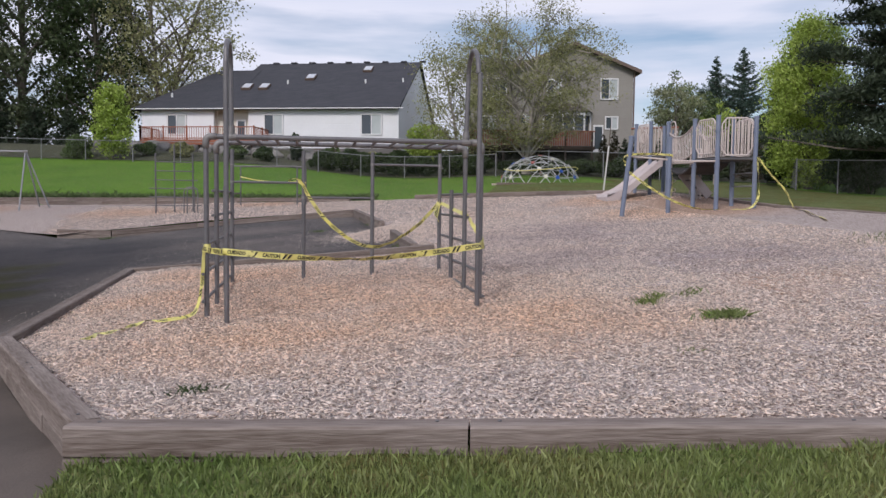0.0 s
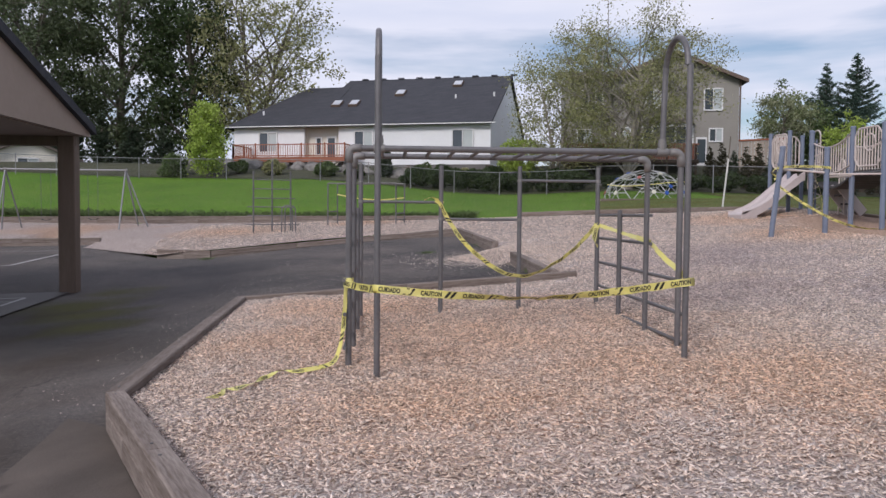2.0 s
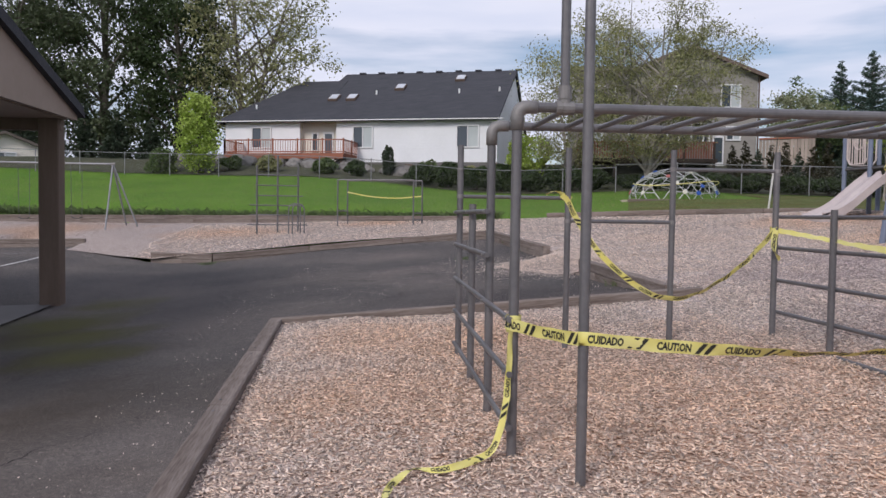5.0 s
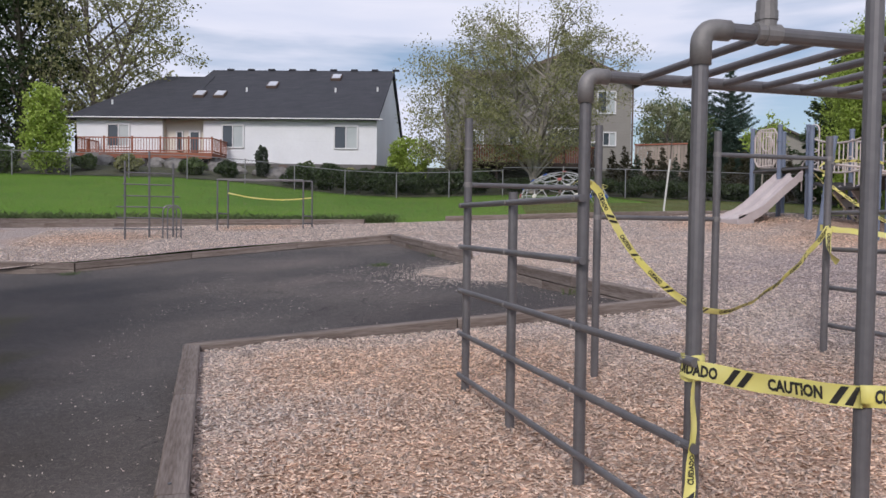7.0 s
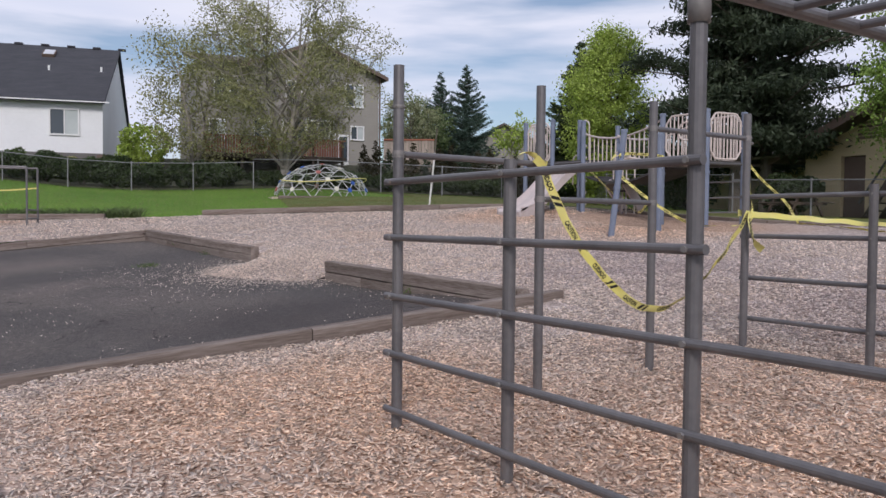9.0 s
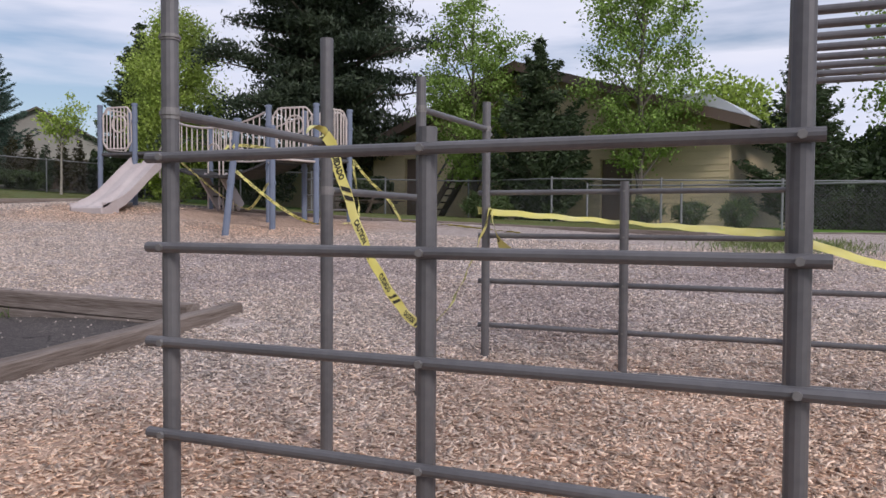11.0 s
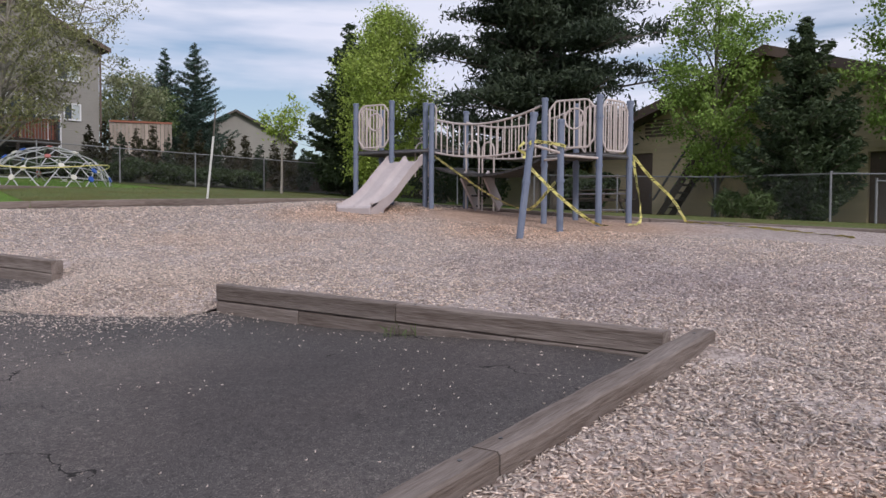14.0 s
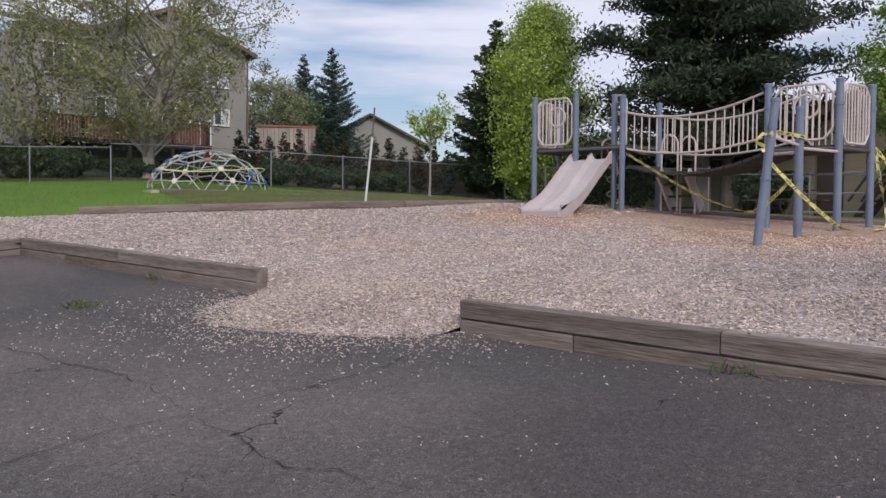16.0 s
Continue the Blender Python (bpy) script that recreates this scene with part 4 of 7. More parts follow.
    # sagging bridge and its rails
    def sag(p, q, drop, n=16):
        p, q = Vector(p), Vector(q)
        return [p.lerp(q, k / n) - Vector((0, 0, drop * 4 * (k / n) * (1 - k / n))) for k in range(n + 1)]
    f0, f1 = (12.5, 14.25), (11.78, 11.2)
    r0, r1 = (13.35, 13.95), (12.75, 11.0)
    left, right = sag((*f0, 2.5), (*f1, 2.55), 0.24), sag((*r0, 2.5), (*r1, 2.55), 0.24)
    for k in range(16):
        a, b_, c, d = left[k], left[k + 1], right[k + 1], right[k]
        g1 = 0.06
        quad = [a.lerp(b_, g1), a.lerp(b_, 1 - g1), d.lerp(c, 1 - g1), d.lerp(c, g1)]
        low = [v - Vector((0, 0, 0.05)) for v in quad]
        b = Build().add(quad + low, [(0, 1, 2, 3), (7, 6, 5, 4), (0, 4, 5, 1), (1, 5, 6, 2), (2, 6, 7, 3), (3, 7, 4, 0)])
        put(b, "bridge_plank", DECK_RUBBER)
    for (p, q) in ((f0, f1), (r0, r1)):
        top = sag((*p, 3.58), (*q, 3.58), 0.22)
        bot = sag((*p, 2.83), (*q, 2.8), 0.16)
        put(Build().tube(top, 0.024, 8), "handrail", BEIGE_PIPE)
        put(Build().tube(bot, 0.022, 8), "bridge_rail", BEIGE_PIPE)
        for k in range(1, 16):
            put(Build().tube([bot[k], top[k]], 0.015, 8), "baluster", BEIGE_PIPE)

    # looped handholds beside the bridge and at the deck
    def loop(p, z0, z1, w, d):
        d = Vector((*d, 0)).normalized()
        base = Vector((*p, 0))
        pts = [base + Vector((0, 0, z0)), base + Vector((0, 0, z1 - w / 2))] + arc(base + d * (w / 2) + Vector((0, 0, z1 - w / 2)), w / 2, 180, 0, (d, (0, 0, 1)), 8) + [base + d * w + Vector((0, 0, z0))]
        put(Build().tube(pts, 0.02, 8), "hand_loop", BEIGE_PIPE)
    loop((12.75, 14.75), 2.9, 4.0, 0.32, (0.1, -1))
    loop((12.75, 15.0), 2.3, 3.1, 0.35, (0.1, -1))
    loop((12.95, 13.7), 1.55, 3.1, 0.4, (-0.2, -1))
    loop((13.0, 13.3), 1.5, 3.05, 0.35, (-0.2, -1))
    # spiral climber
    pts = [(12.86 + 0.13 * math.cos(a), 14.78 + 0.13 * math.sin(a), 1.5 + 2.2 * a / (2 * math.pi * 7)) for a in (2 * math.pi * 7 * k / 112 for k in range(113))]
    put(Build().tube(pts, 0.016, 7), "spiral_climber", BEIGE_PIPE)
    put(Build().tube([(12.86, 14.78, 1.3), (12.86, 14.78, 3.75)], 0.03, 10), "spiral_pole", BLUE_POST)
    # stepped climber under the bridge
    for y in (13.55, 12.95):
        put(Build().box((12.9, y, 1.95), (0.95, 0.05, 0.26), tilt=Matrix.Rotation(radians(48), 4, "Y") @ Matrix.Rotation(radians(0), 4, "Z")), "stringer", SLIDE_PLASTIC)
    for k in range(4):
        put(Build().block((12.62 + 0.19 * k, 13.25, 1.62 + 0.23 * (3 - k)), (0.2, 0.58, 0.04), 0.01), "tread", DECK_RUBBER)
    # low balance rails out to the short posts
    for (x0, y0, z0), (x1, y1, z1) in (((11.84, 9.98, 2.50), (10.58, 10.18, 2.48)), ((10.58, 10.18, 2.52), (9.40, 10.26, 2.60)), ((11.75, 11.1, 2.5), (10.58, 10.18, 2.42))):
        put(Build().tube([(x0, y0, z0), (x1, y1, z1)], 0.024, 8), "connecting_rail", BEIGE_PIPE)
    # wall ladder
    for z in (1.52, 1.85, 2.2):
        put(Build().tube([(12.79, 9.74, z), (12.8, 10.9, z)], 0.018, 8), "ladder_rung", FENCE_PIPE)
    tagged(th, "blue-posted play structure with mauve slide and sagging bridge", "play structure")


play_structure()
Y = "yellow caution tape strung round the play structure posts"
tape([(9.44, 10.2, 2.52), (9.42, 10.16, 2.62), (10.0, 10.2, 2.66), (10.56, 10.1, 2.64), (10.66, 10.14, 2.6)], [0, 0, 30, 0, 0], label=Y, width=0.055)
tape([(9.40, 10.28, 2.62), (9.36, 10.38, 2.5), (9.44, 10.22, 2.4), (9.38, 10.3, 2.36)], [20, 60, 0, 30], label=Y, lettered=False, width=0.055)
tape([(12.5, 14.28, 2.75), (12.2, 13.4, 2.3), (11.75, 12.4, 1.85), (11.2, 11.4, 1.55), (10.9, 10.9, 1.55), (10.62, 10.3, 2.0)], [20, 10, 30, 60, 30, 0], label=Y, width=0.055)
tape([(9.43, 10.2, 2.2), (10.0, 9.95, 1.75), (10.6, 9.75, 1.40), (11.2, 9.7, C(11.2, 9.7) + 0.1), (11.8, 9.7, C(11.8, 9.7) + 0.03)], [0, 10, 20, 60, 80], label=Y, width=0.055)
tape([(12.8, 9.68, 2.62), (12.82, 9.6, 2.1), (12.78, 9.5, 1.6), (12.5, 9.4, 1.28), (12.0, 9.45, C(12, 9.45) + 0.03)], [0, 20, 40, 60, 80], label=Y, width=0.055)
tape([(12.84, 9.68, 2.6), (13.0, 9.4, 2.2), (13.2, 9.0, 1.75), (13.3, 8.75, 1.3)], [0, 20, 10, 30], label=Y, width=0.055)
tape([(13.3, 8.75, C(13.3, 8.75) + 0.03), (13.0, 7.8, C(13.0, 7.8) + 0.03), (12.6, 7.0, C(12.6, 7) + 0.04), (12.3, 6.2, C(12.3, 6.2) + 0.03), (12.0, 5.6, C(12, 5.6) + 0.03)], [60, 80, 50, 80, 60], label="yellow caution tape lying loose on the wood chips", lettered=False)

# ---- dome climber ----


def dome_climber():
    th = empty("dome_climber", (13.45, 32.0, 2.2))
    bm = bmesh.new()
    bmesh.ops.create_icosphere(bm, subdivisions=3, radius=1.0)
    place = lambda co: Vector((co.x * 2.15, co.y * 2.15, co.z * 1.62))
    ids = {}
    for v in bm.verts:
        if v.co.z > -0.09:
            ids[v] = place(Vector((v.co.x, v.co.y, max(0.0, v.co.z))))
    coarse = set(v for v in ids if len(v.link_edges) == 5 or noise.random() < 0.28)
    for e in bm.edges:
        a, b = e.verts
        if a in ids and b in ids and (ids[a] - ids[b]).length > 0.05 and (a in coarse or b in coarse or noise.random() < 0.25):
            Build().tube([ids[a], ids[b]], 0.022, 6).make("strut", DOME_PIPE, th)
    for k, v in enumerate(sorted(coarse, key=lambda q: (round(q.co.z, 3), q.co.x))):
        if ids[v].z > 0.2:
            m = (WHITE_HUB, BLUE_HUB, WHITE_HUB, WHITE_HUB, WHITE_HUB, BLUE_HUB, RED_HUB)[k % 7]
            d = Vector((v.co.x / 2.15, v.co.y / 2.15, v.co.z / 1.62))
            Build().disc(ids[v] + d.normalized() * 0.02, d, 0.105, 0.05, 10).make("hub", m, th)
    pts = [Vector((2.17 * math.cos(a) * 0.93, 2.17 * math.sin(a) * 0.93, 0.86 - 0.12 * math.sin(2 * a))) for a in (radians(180 + 13 * k) for k in range(16))]
    Build().tube(pts, 0.022, 6).make("yellow_band", DIRTY_YELLOW, th, "faded yellow tape wound round the dome")
    bm.free()
    tagged(th, "grey geodesic dome climber with blue and ivory hubs", "dome climber")


dome_climber()
b = Build().prism([(10.4, 30.4), (16.6, 29.0), (17.3, 33.0), (11.3, 34.4)], 1.7, 2.26)
tagged(b.make("sand_bed", material("pale_sand", (0.40, 0.34, 0.27), (0.48, 0.42, 0.34), grain=40, patch=1, bump=0.3)), "pale sand bed under the dome climber", "sand bed")
edging(((10.6, 30.2), (16.6, 28.9)), (2.30, 2.32), layers=1)

# ---- leaning white pole ----
pole = empty("leaning_pole", (14.05, 24.07, 1.75))
Build().tube([(0, 0, 0), (0.15, -0.15, 2.1)], 0.036, 10).make("white_sleeve", WHITE_PIPE, pole)
Build().tube([(0.15, -0.15, 2.09), (0.2, -0.2, 3.0)], 0.024, 8).make("pole", BARK, pole)
tagged(pole, "thin leaning pole with a white lower sleeve", "pole")

# ---- swings ----


def swing_set():
    th = empty("swing_set", (0, 0, 0))
    zt = 3.28
    ends = (-11.2, -16.3, -21.4)
    y = 27.9
    Build().tube([(ends[0] + 0.05, y, zt), (ends[-1] - 0.05, y, zt)], 0.04, 10).make("top_bar", FENCE_PIPE, th)
    for x in ends:
        for dx, dy in ((0.0, -1.0), (0.25, 1.0), (0.95 if x == ends[0] else -0.3, 0.2)):
            z = C(x + dx, y + dy)
            Build().tube([(x, y, zt), (x + dx, y + dy, z - 0.15)], 0.035, 10).make("leg", FENCE_PIPE, th)
        Build().disc((x, y, zt), (1, 0, 0), 0.06, 0.16, 10).make("bracket", FITTING, th)
    for x in (-12.6, -14.6, -17.8, -19.8):
        zs = C(x, y) + 0.45
        for dx in (-0.22, 0.22):
            Build().tube([(x + dx, y, zt), (x + dx * 0.9, y, zs + 0.02)], 0.010, 5).make("chain", DARK_STEEL, th)
        pts = [(x + 0.2 * t, y, zs - 0.06 * (1 - t * t)) for t in (-1, -0.5, 0, 0.5, 1)]
        b = Build()
        for p, q in zip(pts, pts[1:]):
            b.add([(p[0], y - 0.08, p[2]), (q[0], y - 0.08, q[2]), (q[0], y + 0.08, q[2]), (p[0], y + 0.08, p[2]), (p[0], y - 0.08, p[2] - 0.02), (q[0], y - 0.08, q[2] - 0.02), (q[0], y + 0.08, q[2] - 0.02), (p[0], y + 0.08, p[2] - 0.02)], [(0, 1, 2, 3), (7, 6, 5, 4), (0, 4, 5, 1), (2, 6, 7, 3)])
        b.make("seat", BLACK_RUBBER, th)
    tagged(th, "galvanised swing set with sling seats on chains", "swing set")


swing_set()


def ladder_climber():
    th = empty("ladder_climber", (0, 0, 0))
    P = [(-4.92, 23.5), (-4.22, 23.62), (-3.52, 23.74)]
    for (x, y), top in zip(P, (3.1, 3.45, 3.1)):
        Build().tube([(x, y, C(x, y) - 0.1), (x, y, top)], 0.032, 10).make("post", GALV, th)
    for a, b in ((0, 1), (1, 2)):
        (x0, y0), (x1, y1) = P[a], P[b]
        c = Vector(((x0 + x1) / 2, (y0 + y1) / 2, 3.1))
        d = Vector((x1 - x0, y1 - y0, 0)).normalized()
        r = 0.35
        pts = [c - d * r + Vector((0, 0, 0))] + [c - d * 0.17 * 0 + d * (-r + 0.14 - 0.14 * math.cos(t)) + Vector((0, 0, 0.16 * math.sin(t))) for t in (radians(15 * k) for k in range(7))] + [c + d * (r - 0.14 + 0.14 * math.sin(t)) + Vector((0, 0, 0.16 * math.cos(t))) for t in (radians(15 * k) for k in range(7))]
        Build().tube(pts, 0.03, 10).make("top_loop", GALV, th)
    d = Vector((0.7, 0.12, 0)).normalized()
    mid = Vector((*P[1], 0))
    for z, s0, s1 in ((1.02, -1.05, 1.05), (1.36, -0.95, 0.95), (1.70, -0.95, 0.9), (2.04, -0.78, 0.9), (2.40, -0.78, 0.78), (2.76, -0.74, 0.74)):
        Build().tube([mid + d * s0 + Vector((0, -0.04, z)), mid + d * s1 + Vector((0, -0.04, z))], 0.02, 8).make("rung", GALV, th)
    for k in range(2):
        q = mid + d * (0.45 + 0.15 * k) + Vector((0, -0.6 - 0.2 * k, 0))
        z = C(q.x, q.y)
        Build().tube([q + Vector((0, 0, z - 0.1)), q + Vector((0, 0, z + 0.85))] + arc(q + d * 0.2 + Vector((0, 0, z + 0.85)), 0.2, 180, 0, (d, (0, 0, 1)), 6) + [q + d * 0.4 + Vector((0, 0, z - 0.1))], 0.022, 8).make("low_hoop", GALV, th)
    tagged(th, "grey pipe ladder climber standing in the chips", "climbing ladder")


ladder_climber()


def parallel_bars():
    th = empty("parallel_bars", (0, 0, 0))
    P = [(-2.2, 25.5), (-1.85, 26.2), (0.62, 24.5), (0.98, 25.15)]
    top = 2.72
    for x, y in P:
        Build().tube([(x, y, C(x, y) - 0.1), (x, y, top)], 0.03, 10).make("post", GALV, th)
    for a, b, z in ((0, 2, top), (1, 3, top), (0, 1, 1.55), (2, 3, 1.5), (2, 3, 1.25)):
        Build().tube([(*P[a], z), (*P[b], z)], 0.024, 8).make("bar", GALV, th)
    tagged(th, "low grey pipe parallel bars beside the lawn", "parallel bars")
    tape([(-1.85, 26.15, 2.28), (-1.0, 25.8, 2.12), (0.0, 25.4, 2.06), (0.95, 25.1, 2.14)], [0, 10, 20, 0], label="yellow tape sagging across the parallel bars", lettered=False, width=0.045)


parallel_bars()

# ---- chain-link fence ----


def fence_run(points, height, step=2.9, mesh=0.075):
    th = empty("chain_link_fence", (0, 0, 0))
    for (x0, y0), (x1, y1) in zip(points, points[1:]):
        L = math.hypot(x1 - x0, y1 - y0)
        n = max(1, round(L / step))
        for k in range(n):
            xa, ya = x0 + (x1 - x0) * k / n, y0 + (y1 - y0) * k / n
            xb, yb = x0 + (x1 - x0) * (k + 1) / n, y0 + (y1 - y0) * (k + 1) / n
            za, zb = lawn_z(xa, ya), lawn_z(xb, yb)
            p = Build().tube([(xa, ya, za - 0.2), (xa, ya, za + height + 0.04)], 0.030, 8)
            p.disc((xa, ya, za + height + 0.05), (0, 0, 1), 0.034, 0.03, 8)
            p.make("post", FENCE_PIPE, th)
            a, b = Vector((xa, ya, za + height)), Vector((xb, yb, zb + height))
            Build().tube([a, b], 0.021, 6).make("top_rail", FENCE_PIPE, th)
            l2 = (b - a).length
            vs, fs = [], []
            hgt = height - 0.06
            count = int((l2 + hgt) / mesh)
            side = Vector((-(yb - ya), xb - xa, 0)).normalized()
            for q in range(count):
                for sgn in (1, -1):
                    s0 = q * mesh - hgt
                    u0, w0 = s0, 0.0
                    u1, w1 = s0 + hgt, hgt
                    if u0 < 0:
                        w0, u0 = -u0, 0.0
                    if u1 > l2:
                        w1, u1 = hgt - (u1 - l2), l2
                    if w1 - w0 < 0.02:
                        continue
                    if sgn < 0:
                        u0, u1 = l2 - u0, l2 - u1
                    k0 = len(vs)
                    for u, w in ((u0, w0), (u1, w1)):
                        c = a.lerp(b, u / l2) - Vector((0, 0, height)) + Vector((0, 0, 0.05 + w)) + side * (0.02 + 0.002 * sgn)
                        r = 0.0026
                        dirv = (b - a).normalized()
                        vs += [c + dirv * r, c - dirv * r * 0.5 + side * r, c - dirv * r * 0.5 - side * r]
                    fs += [(k0, k0 + 1, k0 + 4, k0 + 3), (k0 + 1, k0 + 2, k0 + 5, k0 + 4), (k0 + 2, k0, k0 + 3, k0 + 5)]
            if vs:
                ob = mesh_object("chain_link", vs, fs, WIRE, th)
                ob["kind"] = "stuff"
    tagged(th, "galvanised chain-link fence with pipe posts", "fence", "chain-link fences")


fence_run([(19.9, -12), (19.6, -4), (19.4, 1.1), (19.2, 7.0), (21.8, 10.5), (22.6, 17.0)], 1.22, 3.0)
fence_run([(22.6, 17.0), (23.4, 24.0), (26.7, 30.6)], 1.4, 3.2, 0.1)
fence_run([(26.7, 30.6), (12.2, 37.2)], 1.5, 3.0, 0.1)
fence_run([(12.2, 37.2), (-1.0, 43.0), (-13.5, 46.0), (-45, 51.0)], 1.35, 3.0, 0.12)
fence_run([(19.2, 6.0), (14.0, -7.0)], 1.05, 2.6, 0.09)

# ---- picnic shelter ----


def shelter():
    th = empty("picnic_shelter", (0, 0, 0))
    x0, x1 = -6.95, -19.5
    ya, yb, ym = 0.3, 12.1, 6.2
    ze, zr = 3.42, 5.25
    for x in (-7.36, -13.4, -19.2):
        for y in (11.98, 0.7):
            z = asphalt_z(x, y)
            Build().block((x, y, (z + 3.25) / 2), (0.40, 0.34, 3.25 - z + 0.1), 0.02).make("post", SHELTER_POST, th)
    # roof slopes
    for s, y in ((1, yb), (-1, ya)):
        over = 0.25 * s
        slope = (zr - ze) / (yb - ym)
        o = [(x0 + 0.12, y + over, ze - slope * 0.25), (x1 - 0.12, y + over, ze - slope * 0.25), (x1 - 0.12, ym, zr), (x0 + 0.12, ym, zr)]
        top = [(a, b, c + 0.10) for a, b, c in o]
        Build().add(o + top, [(3, 2, 1, 0), (4, 5, 6, 7), (0, 1, 5, 4), (1, 2, 6, 5), (2, 3, 7, 6), (3, 0, 4, 7)]).make("roof_slope", SHINGLE, th)
    # gable faces with the tan fascia
    for x, t in ((x0, 0.10), (x1, -0.10)):
        face = [(ya - 0.15, 3.28), (yb + 0.15, 3.28), (yb + 0.15, ze), (ym, zr + 0.02), (ya - 0.15, ze)]
        vs = [(x, y, z) for y, z in face] + [(x - t, y, z) for y, z in face]
        Build().add(vs, [(0, 1, 2, 3, 4), (9, 8, 7, 6, 5)] + [(i, 5 + i, 5 + (i + 1) % 5, (i + 1) % 5) for i in range(5)]).make("gable_face", FASCIA_TAN, th)
    for s, y in ((1, yb), (-1, ya)):
        p, q = Vector((x0 + 0.02, y + 0.3 * s, ze - 0.05)), Vector((x0 + 0.02, ym, zr + 0.06))
        Build().add([p, q, q + Vector((0, 0, 0.2)), p + Vector((0, 0, 0.2)), p + Vector((0.06, 0, 0)), q + Vector((0.06, 0, 0)), q + Vector((0.06, 0, 0.2)), p + Vector((0.06, 0, 0.2))], [(0, 1, 2, 3), (7, 6, 5, 4), (0, 4, 5, 1), (3, 2, 6, 7), (0, 3, 7, 4), (1, 5, 6, 2)]).make("barge_board", SHINGLE, th)
    Build().box(((x0 + x1) / 2, ym, 3.30), (abs(x1 - x0) - 0.3, yb - ya, 0.06)).make("soffit", FASCIA_TAN, th)
    for y in (11.98, 0.7):
        Build().block(((x0 + x1) / 2, y, 3.16), (abs(x1 - x0) - 0.4, 0.2, 0.26), 0.01).make("beam", SHELTER_POST, th)
    tagged(th, "open picnic shelter with tan gable and brown posts", "shelter")


shelter()

# painted lines on the asphalt


def painted_line(points, width=0.06):
    vs, fs = [], []
    for (x0, y0), (x1, y1) in zip(points, points[1:]):
        n = max(1, int(math.hypot(x1 - x0, y1 - y0) / 0.5))
        s = Vector((-(y1 - y0), x1 - x0)).normalized() * width / 2
        for k in range(n):
            k0 = len(vs)
            for t in (k / n, (k + 1) / n):
                x, y = x0 + (x1 - x0) * t, y0 + (y1 - y0) * t
                base = 0.005 + (0.04 if inside(x, y, SLAB) else 0.0) + 0.012
                for q in (1, -1):
                    vs.append((x + s.x * q, y + s.y * q, asphalt_z(x, y) + base))
            fs.append((k0, k0 + 1, k0 + 3, k0 + 2))
    ob = mesh_object("painted_line", vs, fs, LINE_PAINT)
    tagged(ob, "worn white court line painted on the asphalt", "painted line", "court lines", "structure")


painted_line([(-19, 18.2), (-11.1, 17.0), (-10.8, 20.9)], 0.08)
painted_line([(-20, 21.8), (-10.6, 21.2)], 0.08)
for k in range(4):
    painted_line([(-7.95 - 0.6 * k, 9.75), (-7.95 - 0.6 * k, 10.95)], 0.07)
for y in (9.75, 10.35, 10.95):
    painted_line([(-7.95, y), (-9.75, y)], 0.07)

CRACK = material("dark_crack_fill", (0.022, 0.02, 0.02), (0.04, 0.036, 0.034), rough=0.95, bump=0)


def asphalt_crack(points, width=0.011):
    """A wandering open crack between plan points."""
    line = []
    for (x0, y0), (x1, y1) in zip(points, points[1:]):
        n = max(2, int(math.hypot(x1 - x0, y1 - y0) / 0.07))
        for k in range(n):
            t = k / n
            x, y = x0 + (x1 - x0) * t, y0 + (y1 - y0) * t
            line.append((x + 0.07 * noise.noise((x * 5, y * 5, 1)) + 0.03 * noise.noise((x * 16, y * 16, 2)), y + 0.07 * noise.noise((x * 5, y * 5, 8)) + 0.03 * noise.noise((x * 16, y * 16, 6))))
    vs, fs = [], []
    for i, (x, y) in enumerate(line):
        a, b = Vector(line[max(i - 1, 0)]), Vector(line[min(i + 1, len(line) - 1)])
        side = Vector((a.y - b.y, b.x - a.x)).normalized() * width * (0.25 + 0.5 * abs(noise.noise((x * 7, y * 7, 4)) + 0.4)) * min(1.0, 0.2 + 3.0 * min(i, len(line) - 1 - i) / len(line))
        for q in (1, -1):
            px, py = x + side.x * q, y + side.y * q
            vs.append((px, py, asphalt_z(px, py) + 0.014))
    fs = [(2 * i, 2 * i + 1, 2 * i + 3, 2 * i + 2) for i in range(len(line) - 1)]
    tagged(mesh_object("asphalt_crack", vs, fs, CRACK), "dark open crack in the worn asphalt", "crack", "cracks in the asphalt", "structure")


asphalt_crack([(-0.4, 14.0), (0.14, 13.6), (0.3, 12.5), (0.48, 11.4), (0.36, 10.3)])
asphalt_crack([(0.36, 10.3), (1.2, 10.2), (1.9, 10.25), (2.7, 10.5)])
asphalt_crack([(1.2, 14.4), (1.5, 13.2), (1.5, 12.2)], 0.009)
asphalt_crack([(-1.6, 10.9), (-0.8, 10.4), (0.36, 10.3)], 0.009)
asphalt_crack([(0.36, 10.3), (0.2, 9.2), (0.5, 8.3)], 0.008)

# ---- houses ----


